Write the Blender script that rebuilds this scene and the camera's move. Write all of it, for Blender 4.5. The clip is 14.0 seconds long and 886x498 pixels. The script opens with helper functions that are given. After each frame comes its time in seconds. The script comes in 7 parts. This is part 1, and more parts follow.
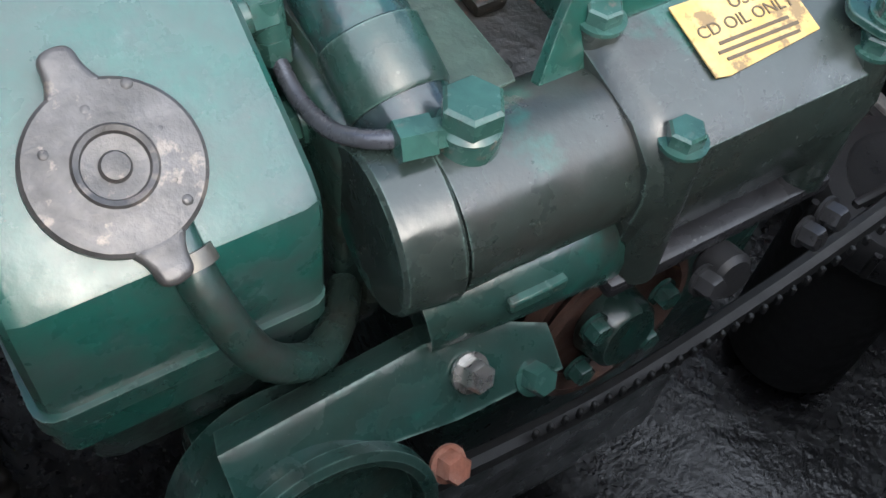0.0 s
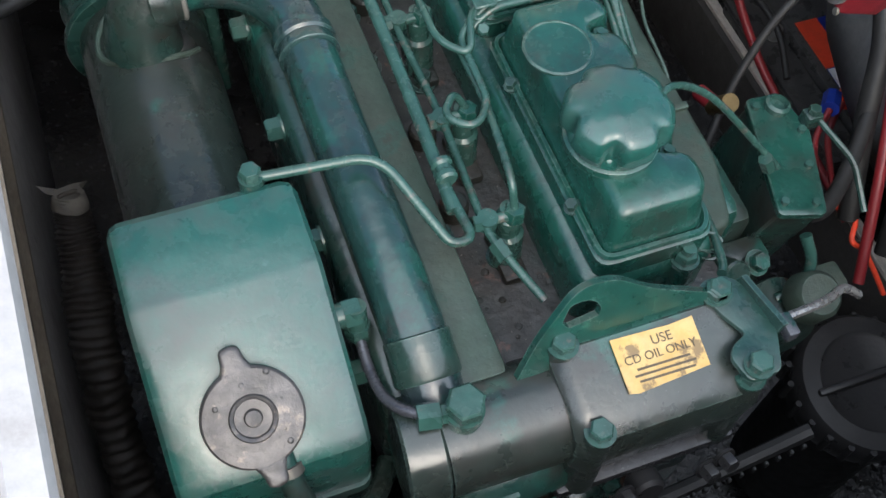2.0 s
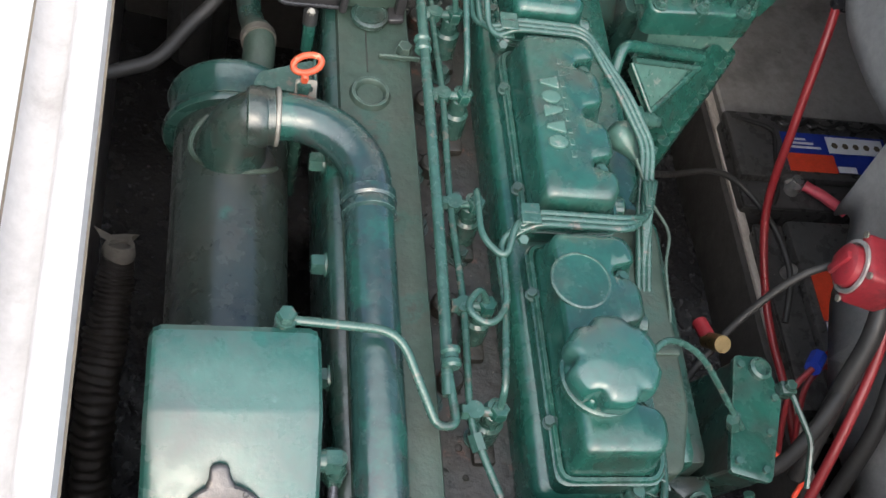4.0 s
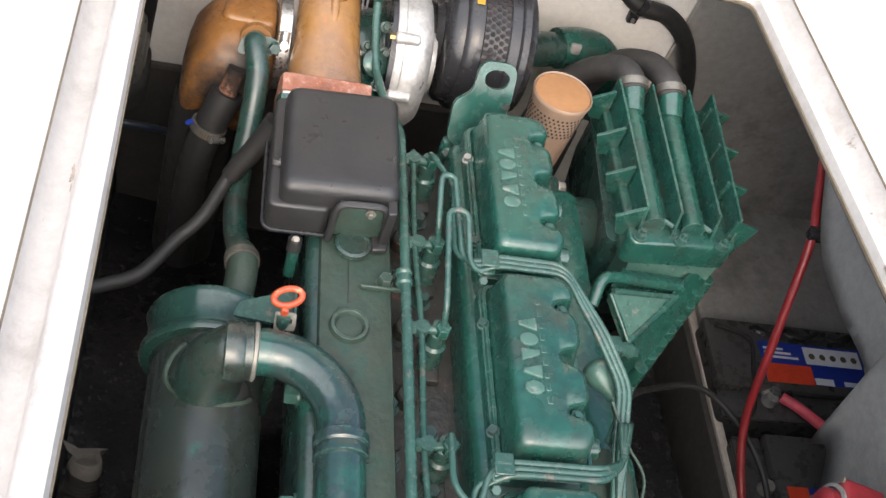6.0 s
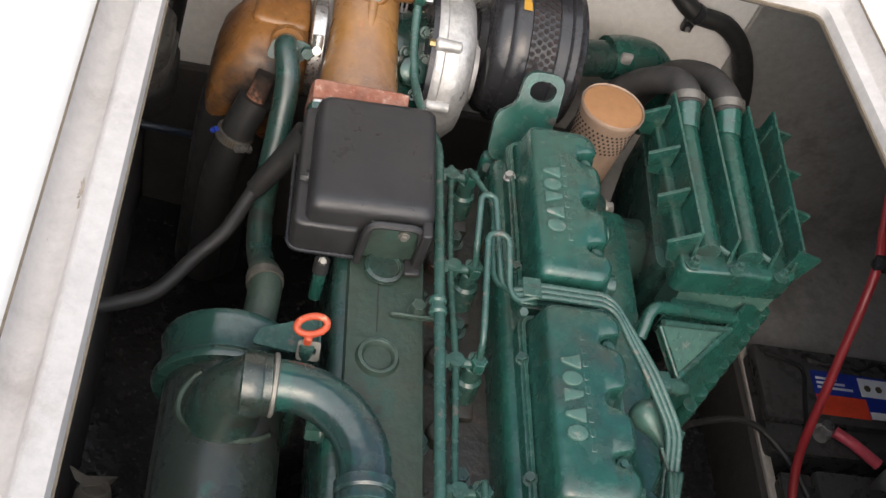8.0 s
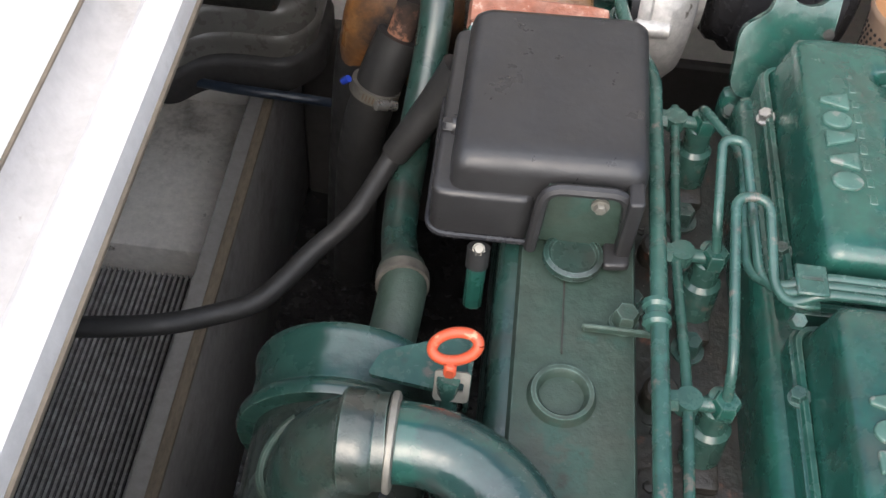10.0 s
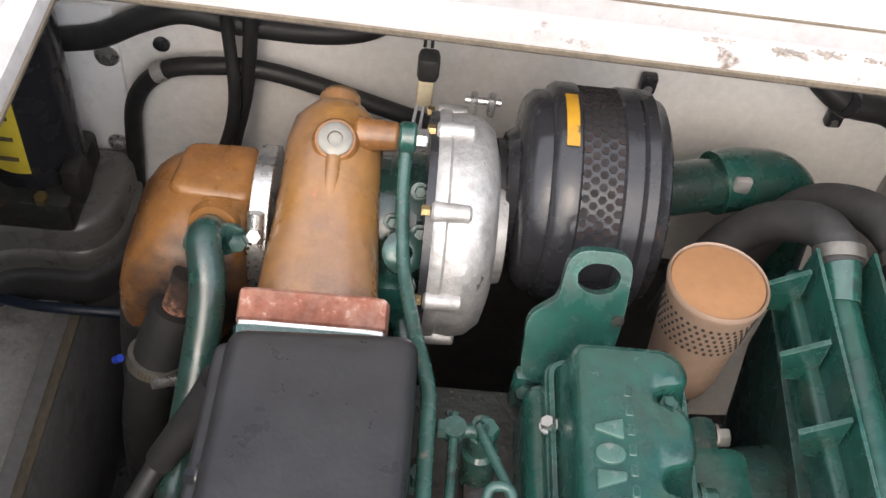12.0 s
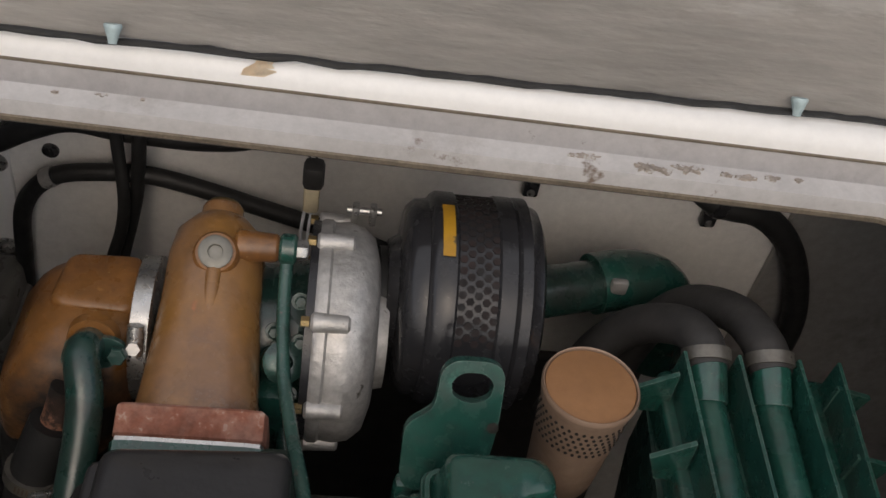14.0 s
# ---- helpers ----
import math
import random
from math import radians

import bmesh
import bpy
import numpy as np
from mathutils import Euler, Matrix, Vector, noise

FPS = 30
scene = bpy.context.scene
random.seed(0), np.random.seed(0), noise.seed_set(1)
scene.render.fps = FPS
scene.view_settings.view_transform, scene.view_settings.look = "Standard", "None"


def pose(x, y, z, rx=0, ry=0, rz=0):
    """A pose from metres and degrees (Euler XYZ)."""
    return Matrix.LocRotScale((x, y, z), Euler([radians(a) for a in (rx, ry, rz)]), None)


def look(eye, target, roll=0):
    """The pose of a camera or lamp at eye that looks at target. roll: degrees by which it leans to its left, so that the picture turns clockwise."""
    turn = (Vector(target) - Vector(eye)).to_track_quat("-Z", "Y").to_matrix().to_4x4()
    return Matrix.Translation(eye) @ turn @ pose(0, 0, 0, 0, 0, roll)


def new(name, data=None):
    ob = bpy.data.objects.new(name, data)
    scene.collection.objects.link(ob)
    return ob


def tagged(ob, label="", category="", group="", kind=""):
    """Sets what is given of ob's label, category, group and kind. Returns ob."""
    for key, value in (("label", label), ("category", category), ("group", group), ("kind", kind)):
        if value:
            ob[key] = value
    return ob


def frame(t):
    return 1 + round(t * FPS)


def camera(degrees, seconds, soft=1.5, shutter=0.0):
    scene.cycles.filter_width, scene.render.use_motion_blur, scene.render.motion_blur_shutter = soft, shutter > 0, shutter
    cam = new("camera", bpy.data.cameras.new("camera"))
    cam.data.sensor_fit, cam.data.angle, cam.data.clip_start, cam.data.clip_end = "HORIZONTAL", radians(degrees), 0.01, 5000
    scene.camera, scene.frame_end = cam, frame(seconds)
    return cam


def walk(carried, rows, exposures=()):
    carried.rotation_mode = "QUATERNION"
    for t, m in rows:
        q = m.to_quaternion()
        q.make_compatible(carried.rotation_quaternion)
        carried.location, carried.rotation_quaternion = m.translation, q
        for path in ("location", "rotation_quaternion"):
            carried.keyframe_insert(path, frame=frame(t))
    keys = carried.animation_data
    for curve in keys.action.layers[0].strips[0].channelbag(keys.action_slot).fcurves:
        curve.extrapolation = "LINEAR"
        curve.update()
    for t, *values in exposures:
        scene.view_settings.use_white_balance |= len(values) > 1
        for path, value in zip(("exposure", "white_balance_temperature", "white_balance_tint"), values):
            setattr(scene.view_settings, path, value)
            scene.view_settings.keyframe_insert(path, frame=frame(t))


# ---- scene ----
cam = camera(46.0, 14.0)
PATH = [
    (0, (-0.305, -0.565, 1.075), (0.4, 0.324, -0.572), 8.8),
    (0.5, (-0.292, -0.549, 1.135), (0.339, 0.362, -0.53), 8.7),
    (1, (-0.285, -0.565, 1.226), (0.245, 0.382, -0.454), 6.4),
    (1.5, (-0.274, -0.563, 1.328), (0.219, 0.331, -0.392), 6.8),
    (2, (-0.27, -0.573, 1.394), (0.18, 0.348, -0.323), 6.9),
    (2.5, (-0.263, -0.531, 1.45), (0.155, 0.405, -0.267), 9.5),
    (2.7, (-0.275, -0.536, 1.453), (0.15, 0.413, -0.255), 12.5),
    (4.8, (-0.291, -0.523, 1.571), (0.191, 0.562, -0.039), 25.1),
    (5, (-0.29, -0.511, 1.576), (0.197, 0.62, 0.0), 24.9),
    (5.5, (-0.288, -0.485, 1.57), (0.191, 0.664, 0.004), 24.6),
    (6, (-0.293, -0.456, 1.574), (0.179, 0.771, 0.066), 23.2),
    (6.5, (-0.292, -0.43, 1.578), (0.201, 0.818, 0.094), 24.8),
    (7, (-0.294, -0.417, 1.581), (0.188, 0.876, 0.133), 24.0),
    (7.5, (-0.285, -0.414, 1.565), (0.18, 0.843, 0.08), 23.7),
    (8, (-0.282, -0.388, 1.53), (0.128, 0.838, 0.003), 22.8),
    (8.2, (-0.271, -0.374, 1.517), (0.075, 0.86, -0.018), 21.2),
    (10.3, (-0.19, -0.18, 1.25), (-0.241, 1.042, -0.333), 4.7),
    (10.5, (-0.183, -0.168, 1.248), (-0.221, 1.075, -0.318), 5.3),
    (11, (-0.174, -0.114, 1.262), (-0.15, 1.127, -0.307), 7.2),
    (11.5, (-0.151, -0.062, 1.304), (-0.121, 1.179, -0.265), 8.3),
    (12, (-0.118, -0.016, 1.352), (-0.016, 1.262, -0.183), 8.7),
    (12.5, (-0.106, 0.001, 1.37), (0.029, 1.346, -0.104), 8.4),
    (13, (-0.106, 0.009, 1.38), (0.08, 1.397, -0.047), 10.6),
    (13.5, (-0.1, 0.004, 1.393), (0.115, 1.41, -0.013), 10.4),
    (14, (-0.089, -0.009, 1.388), (0.145, 1.375, -0.037), 11.8),
]
EXPOSURE = [(0, 1.28, 5950, 7), (0.5, 1.08, 5950, 7), (1.5, 0.7, 5950, 7), (2.5, 0.82, 6000, 7), (5, 1.28, 6480, 10), (6, 1.07, 6530, 10), (7, 0.55, 6730, 10), (8, 0.55, 6580, 10), (10.5, 1.11, 6230, 10), (11, 1.16, 6230, 10), (11.5, 1.11, 6230, 10), (12, 0.8, 6380, 11), (12.5, 0.05, 6505, 11), (13, -0.36, 6630, 11), (14, -0.85, 6630, 11)]
walk(cam, [(t, look(eye, target, roll)) for t, eye, target, roll in PATH], EXPOSURE)


# ---- sky, sun ----
world = bpy.data.worlds.new("sky")
scene.world = world
world.use_nodes = True
wn = world.node_tree
sky = wn.nodes.new("ShaderNodeTexSky")
sky.sky_type, sky.sun_disc = "NISHITA", False
sky.sun_elevation, sky.sun_rotation = radians(43), radians(189)
sky.air_density, sky.dust_density = 1.0, 4.0
wn.links.new(sky.outputs[0], wn.nodes["Background"].inputs[0])
wn.nodes["Background"].inputs[1].default_value = 0.15
lamp = bpy.data.lights.new("sun", "SUN")
lamp.energy, lamp.angle, lamp.color = 2.95, radians(135), (1.0, 0.975, 0.945)
sun = new("sun", lamp)
sun.matrix_world = look((-0.40, -2.4, 2.95), (0, 0.1, 0.6))


# ---- materials ----
def material(name, color, second=None, amount=0.5, scale=6.0, rough=0.45, metal=0.0, grain=0.15, bump=0.1, fine=90.0,
             spots=None, spot_scale=30.0, spot_cut=0.66, coat=0.0, spec=0.5, specks=None, wavy=0.0, stretch=(1, 1, 1), dirt=None, dirt_scale=7.0, dirt_cut=0.52, dirt_soft=0.14, worn=None, scorch=None):
    m = bpy.data.materials.new(name)
    m.use_nodes = True
    nt = m.node_tree
    N, L = nt.nodes, nt.links
    b = N["Principled BSDF"]
    geo = N.new("ShaderNodeNewGeometry")
    vec = N.new("ShaderNodeVectorMath")
    vec.operation = "MULTIPLY"
    vec.inputs[1].default_value = stretch
    L.new(geo.outputs["Position"], vec.inputs[0])

    def tex(sc, detail=5.0, roughness=0.6):
        n = N.new("ShaderNodeTexNoise")
        n.inputs["Scale"].default_value, n.inputs["Detail"].default_value, n.inputs["Roughness"].default_value = sc, detail, roughness
        L.new(vec.outputs[0], n.inputs["Vector"])
        return n.outputs["Fac"]

    def ramp(src, lo, hi):
        n = N.new("ShaderNodeMapRange")
        n.inputs[1].default_value, n.inputs[2].default_value = lo, hi
        L.new(src, n.inputs[0])
        return n.outputs[0]

    def mix(fac, a, c, mode="MIX"):
        n = N.new("ShaderNodeMix")
        n.data_type, n.blend_type = "RGBA", mode
        for sock, v in ((n.inputs[0], fac), (n.inputs[6], a), (n.inputs[7], c)):
            if hasattr(v, "is_linked"):
                L.new(v, sock)
            elif isinstance(v, (int, float)):
                sock.default_value = v
            else:
                sock.default_value = (*v, 1)
        return n.outputs[2]

    second = second or tuple(c * 0.6 for c in color)
    big = ramp(tex(scale), 0.5 - 0.25 * (1.2 - amount), 0.5 + 0.25)
    mul = N.new("ShaderNodeMath")
    mul.operation = "MULTIPLY"
    mul.inputs[1].default_value = amount
    L.new(big, mul.inputs[0])
    col = mix(mul.outputs[0], color, second)
    small = tex(fine, 3.0, 0.7)
    g = N.new("ShaderNodeMapRange")
    g.inputs[1].default_value, g.inputs[2].default_value = 0.25, 0.75
    g.inputs[3].default_value, g.inputs[4].default_value = 1 - grain, 1 + grain
    L.new(small, g.inputs[0])
    rgb = N.new("ShaderNodeCombineColor")
    for k in range(3):
        L.new(g.outputs[0], rgb.inputs[k])
    col = mix(1.0, col, rgb.outputs[0], "MULTIPLY")
    if spots:
        sp = ramp(tex(spot_scale, 6.0, 0.65), spot_cut, spot_cut + 0.06)
        col = mix(sp, col, spots)
    if specks:
        col = mix(ramp(tex(420.0, 1.0, 0.5), 0.75, 0.785), col, specks)
        streak = ramp(tex(scale * 2.3, 8.0, 0.75), 0.52, 0.70)
        half = N.new("ShaderNodeMath")
        half.operation = "MULTIPLY"
        half.inputs[1].default_value = 0.45
        L.new(streak, half.inputs[0])
        col = mix(half.outputs[0], col, tuple(c * 0.35 + 0.006 for c in color))
    r = N.new("ShaderNodeMapRange")
    r.inputs[1].default_value, r.inputs[2].default_value = 0.3, 0.7
    r.inputs[3].default_value, r.inputs[4].default_value = max(0.03, rough - 0.13), min(1, rough + 0.16)
    L.new(tex(scale * 3.1), r.inputs[0])
    rough_out = r.outputs[0]
    if dirt:
        film = ramp(tex(dirt_scale, 9.0, 0.72), dirt_cut, dirt_cut + dirt_soft)
        part_film = N.new("ShaderNodeMath")
        part_film.operation = "MULTIPLY"
        part_film.inputs[1].default_value = 0.85
        L.new(film, part_film.inputs[0])
        col = mix(part_film.outputs[0], col, dirt)
        add = N.new("ShaderNodeMath")
        add.operation = "MULTIPLY_ADD"
        add.inputs[1].default_value = 0.16
        L.new(film, add.inputs[0])
        L.new(rough_out, add.inputs[2])
        rough_out = add.outputs[0]
    if scorch:
        away = N.new("ShaderNodeVectorMath")
        away.operation = "DISTANCE"
        away.inputs[1].default_value = scorch[:3]
        L.new(geo.outputs["Position"], away.inputs[0])
        ragged = N.new("ShaderNodeMath")
        ragged.operation = "MULTIPLY_ADD"
        ragged.inputs[1].default_value = 0.11
        L.new(tex(22.0, 8.0, 0.7), ragged.inputs[0])
        L.new(away.outputs["Value"], ragged.inputs[2])
        soot = ramp(ragged.outputs[0], scorch[3] + 0.075, scorch[3] + 0.040)
        col = mix(soot, col, (0.016, 0.012, 0.010))
        dull = N.new("ShaderNodeMath")
        dull.operation = "MULTIPLY_ADD"
        dull.inputs[1].default_value = 0.5
        L.new(soot, dull.inputs[0])
        L.new(rough_out, dull.inputs[2])
        rough_out = dull.outputs[0]
    if worn:
        bev = N.new("ShaderNodeBevel")
        bev.samples = 4
        bev.inputs["Radius"].default_value = 0.0016
        dot = N.new("ShaderNodeVectorMath")
        dot.operation = "DOT_PRODUCT"
        L.new(bev.outputs[0], dot.inputs[0])
        L.new(geo.outputs["Normal"], dot.inputs[1])
        rub = N.new("ShaderNodeMath")
        rub.operation = "MULTIPLY"
        L.new(ramp(dot.outputs["Value"], 0.985, 0.90), rub.inputs[0])
        L.new(ramp(tex(45.0, 4.0, 0.7), 0.36, 0.60), rub.inputs[1])
        col = mix(rub.outputs[0], col, worn)
    L.new(col, b.inputs["Base Color"])
    L.new(rough_out, b.inputs["Roughness"])
    b.inputs["Metallic"].default_value = metal
    b.inputs["Coat Weight"].default_value = coat
    b.inputs["Coat Roughness"].default_value = 0.16
    b.inputs["Specular IOR Level"].default_value = spec
    if bump:
        bp = N.new("ShaderNodeBump")
        bp.inputs["Strength"].default_value, bp.inputs["Distance"].default_value = bump, 0.002
        L.new(tex(fine * 1.7, 4.0), bp.inputs["Height"])
        if wavy:
            big_bp = N.new("ShaderNodeBump")
            big_bp.inputs["Strength"].default_value, big_bp.inputs["Distance"].default_value = wavy, 0.004
            L.new(tex(26.0, 3.0), big_bp.inputs["Height"])
            L.new(big_bp.outputs[0], bp.inputs["Normal"])
        L.new(bp.outputs[0], b.inputs["Normal"])
    return m


CHIPS, RUBBED = (0.075, 0.09, 0.08), (0.105, 0.165, 0.142)
GREEN = material("green_paint", (0.0135, 0.068, 0.051), (0.012, 0.044, 0.035), 0.8, 14, 0.22, grain=0.22, spots=(0.030, 0.120, 0.090), spot_scale=34, spot_cut=0.63, coat=0.3, spec=0.65, bump=0.16, specks=CHIPS, worn=RUBBED, wavy=0.28, dirt=(0.024, 0.030, 0.024), dirt_scale=19, dirt_cut=0.51, dirt_soft=0.22)
# tank's dust film is greyed and spread further to stand in for reflected sky
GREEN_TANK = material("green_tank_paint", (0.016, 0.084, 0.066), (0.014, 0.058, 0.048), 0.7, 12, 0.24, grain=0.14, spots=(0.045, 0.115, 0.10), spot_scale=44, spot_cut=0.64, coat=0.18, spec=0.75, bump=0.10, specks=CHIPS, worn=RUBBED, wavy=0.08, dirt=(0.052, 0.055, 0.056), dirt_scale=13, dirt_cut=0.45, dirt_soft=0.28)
GREEN_DUSTY = material("dusty_green_paint", (0.027, 0.048, 0.036), (0.040, 0.044, 0.033), 0.9, 12, 0.55, grain=0.25, bump=0.4, spots=(0.02, 0.075, 0.058), spot_scale=20, spot_cut=0.58, specks=CHIPS, worn=RUBBED, wavy=0.25, dirt=(0.026, 0.025, 0.019), dirt_scale=20, dirt_cut=0.55)
GREEN_DARK = material("grimy_green_paint", (0.015, 0.046, 0.038), (0.024, 0.026, 0.021), 1.0, 11, 0.26, grain=0.2, bump=0.2, spots=(0.016, 0.085, 0.066), spot_scale=14, spot_cut=0.60, coat=0.25, spec=0.6, specks=CHIPS, worn=RUBBED, wavy=0.3, dirt=(0.021, 0.019, 0.016), dirt_scale=12, dirt_cut=0.52)
CHARCOAL = material("smoke_darkened_paint", (0.021, 0.031, 0.027), (0.030, 0.031, 0.027), 0.9, 9, 0.25, grain=0.18, bump=0.12, spots=(0.018, 0.075, 0.058), spot_scale=11, spot_cut=0.60, coat=0.15, spec=0.7, specks=CHIPS, worn=RUBBED, wavy=0.2, dirt=(0.019, 0.017, 0.015), dirt_scale=9, dirt_cut=0.54)
PIPE_MIX = material("patchy_pipe_paint", (0.015, 0.042, 0.038), (0.028, 0.031, 0.037), 1.0, 15, 0.19, grain=0.2, bump=0.15, spots=(0.015, 0.062, 0.050), spot_scale=17, spot_cut=0.54, coat=0.3, spec=0.65, specks=CHIPS, worn=RUBBED, wavy=0.25, dirt=(0.024, 0.022, 0.022), dirt_scale=22, dirt_cut=0.55)
GREEN_PIPE = material("green_pipe_paint", (0.032, 0.082, 0.067), (0.018, 0.048, 0.039), 0.8, 34, 0.2, grain=0.18, spots=(0.10, 0.095, 0.08), spot_scale=70, spot_cut=0.60, coat=0.2, dirt=(0.028, 0.026, 0.02), dirt_scale=40, dirt_cut=0.56)
MARK_WORN = material("rubbed_green_paint", (0.055, 0.12, 0.098), (0.035, 0.085, 0.068), 0.8, 40, 0.35, grain=0.2, spots=(0.15, 0.17, 0.15), spot_scale=110, spot_cut=0.58)
GRIME = material("oily_grime", (0.023, 0.020, 0.016), (0.014, 0.022, 0.019), 0.9, 25, 0.42, grain=0.4, bump=0.6, spots=(0.085, 0.040, 0.027), spot_scale=40, spot_cut=0.60, specks=(0.2, 0.17, 0.14), wavy=0.5, dirt=(0.014, 0.013, 0.011), dirt_scale=30, dirt_cut=0.56)
BRONZE = material("heat_tinted_bronze_paint", (0.23, 0.102, 0.028), (0.14, 0.062, 0.026), 0.9, 14, 0.27, coat=0.15, grain=0.18, spots=(0.34, 0.17, 0.06), spot_scale=30, spot_cut=0.62, specks=(0.34, 0.24, 0.13), wavy=0.3, dirt=(0.090, 0.040, 0.018), dirt_scale=12, dirt_cut=0.50, scorch=(-0.262, 0.448, 0.700, 0.046))
BRONZE_WORN = material("scorched_bronze_paint", (0.24, 0.118, 0.034), (0.185, 0.108, 0.074), 1.0, 9, 0.27, grain=0.18, wavy=0.3, coat=0.15, specks=(0.3, 0.2, 0.13), spots=(0.34, 0.13, 0.05), spot_scale=50, spot_cut=0.66, dirt=(0.10, 0.058, 0.037), dirt_scale=18, dirt_cut=0.56)
RUST = material("rusty_iron", (0.24, 0.09, 0.055), (0.36, 0.20, 0.15), 0.9, 60, 0.85, grain=0.35, bump=0.6, spots=(0.42, 0.29, 0.23), spot_scale=90, spot_cut=0.6)
ALU = material("cast_aluminium", (0.47, 0.455, 0.435), (0.30, 0.29, 0.27), 0.9, 30, 0.46, metal=0.6, grain=0.25, bump=0.5, spots=(0.12, 0.11, 0.095), spot_scale=45, spot_cut=0.63)
STEEL = material("zinc_steel", (0.55, 0.54, 0.52), (0.36, 0.34, 0.31), 0.7, 60, 0.3, metal=0.9, grain=0.1)
CAP_METAL = material("worn_plated_steel", (0.105, 0.100, 0.098), (0.052, 0.050, 0.048), 0.9, 30, 0.42, metal=0.5, grain=0.25, bump=0.35, spots=(0.19, 0.165, 0.145), spot_scale=70, spot_cut=0.59, wavy=0.2)
BLACK = material("black_plastic", (0.020, 0.0195, 0.020), (0.030, 0.029, 0.029), 0.7, 12, 0.36, grain=0.15, bump=0.14, wavy=0.1)
BLACK_PAINT = material("black_enamel", (0.019, 0.019, 0.021), (0.027, 0.026, 0.027), 0.7, 14, 0.22, spec=0.45, grain=0.15, specks=(0.1, 0.1, 0.095), dirt=(0.020, 0.019, 0.018), dirt_scale=22, dirt_cut=0.58)
RUBBER = material("black_rubber", (0.017, 0.017, 0.017), (0.026, 0.025, 0.024), 0.7, 25, 0.5, spec=0.35, grain=0.2, bump=0.2)
RUBBER_GREY = material("dusty_rubber", (0.026, 0.025, 0.024), (0.045, 0.041, 0.038), 0.8, 22, 0.6, grain=0.2, bump=0.2)
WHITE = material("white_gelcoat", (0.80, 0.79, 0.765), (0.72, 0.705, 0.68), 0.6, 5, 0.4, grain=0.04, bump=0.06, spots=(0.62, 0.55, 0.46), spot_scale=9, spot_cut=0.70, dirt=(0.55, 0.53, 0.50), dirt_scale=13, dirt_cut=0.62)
# stained gelcoat whose base is greyed to carry the gutter's shade
WHITE_SHADE_STAIN = material("shaded_stained_gelcoat", (0.47, 0.455, 0.445), (0.37, 0.355, 0.345), 0.8, 9, 0.42, grain=0.1, bump=0.12, spots=(0.17, 0.13, 0.10), spot_scale=26, spot_cut=0.665, dirt=(0.27, 0.245, 0.225), dirt_scale=10, dirt_cut=0.55, dirt_soft=0.2)
WALL = material("greyed_gelcoat", (0.80, 0.775, 0.74), (0.70, 0.675, 0.64), 0.8, 4, 0.5, grain=0.08, bump=0.15, spots=(0.18, 0.15, 0.12), spot_scale=30, spot_cut=0.70, dirt=(0.62, 0.585, 0.54), dirt_scale=8, dirt_cut=0.56, dirt_soft=0.2)
LID = material("unpainted_laminate", (0.50, 0.468, 0.425), (0.37, 0.345, 0.311), 0.9, 6, 0.5, grain=0.14, bump=0.7, fine=40, stretch=(0.3, 1.5, 1.5), spots=(0.16, 0.145, 0.125), spot_scale=28, spot_cut=0.69, wavy=0.5, dirt=(0.60, 0.57, 0.53), dirt_scale=9, dirt_cut=0.56, dirt_soft=0.06)
HULL = material("grey_bilge_paint", (0.27, 0.258, 0.245), (0.20, 0.19, 0.18), 0.8, 5, 0.6, grain=0.14, bump=0.25, spots=(0.06, 0.055, 0.05), spot_scale=14, spot_cut=0.66, dirt=(0.095, 0.088, 0.08), dirt_scale=6, dirt_cut=0.52, dirt_soft=0.2)
# dark grey for the low rear board, skirt, front wall and right stringer
DARK_HULL = material("dark_bilge_grey", (0.062, 0.058, 0.054), (0.04, 0.038, 0.036), 0.8, 6, 0.55, grain=0.2, bump=0.3, spots=(0.09, 0.085, 0.08), spot_scale=30, spot_cut=0.68)
LEDGE = material("grimy_laminate", (0.72, 0.69, 0.64), (0.56, 0.53, 0.48), 0.8, 9, 0.5, grain=0.15, bump=0.3, spots=(0.12, 0.095, 0.07), spot_scale=22, spot_cut=0.62, dirt=(0.22, 0.20, 0.175), dirt_scale=9, dirt_cut=0.55)
# grey spots are painted in for glints on the bilge water
BILGE = material("oily_bilge", (0.010, 0.010, 0.0105), (0.018, 0.017, 0.017), 0.8, 8, 0.2, spec=0.45, grain=0.3, bump=0.6, fine=60, spots=(0.05, 0.051, 0.055), spot_scale=90, spot_cut=0.60, wavy=0.6)
PALE_WOOD = material("bare_pale_wood", (0.56, 0.52, 0.46), (0.34, 0.30, 0.25), 0.8, 20, 0.7, grain=0.25, bump=0.3, stretch=(4, 1, 4))
RUST_DARK = material("dark_rust", (0.075, 0.038, 0.026), (0.04, 0.028, 0.024), 0.9, 30, 0.7, grain=0.35, bump=0.5, spots=(0.20, 0.10, 0.05), spot_scale=50, spot_cut=0.62)
DULL = material("dull_zinc", (0.24, 0.23, 0.20), (0.13, 0.12, 0.10), 0.7, 60, 0.45, metal=0.5, grain=0.15)
PLY = material("weathered_plywood", (0.17, 0.138, 0.10), (0.095, 0.078, 0.058), 0.8, 14, 0.7, grain=0.25, bump=0.3, stretch=(4, 1, 4))
LABEL_Y = material("yellow_label", (0.52, 0.33, 0.10), (0.58, 0.44, 0.21), 0.8, 60, 0.5, grain=0.12, spots=(0.22, 0.15, 0.07), spot_scale=55, spot_cut=0.55)
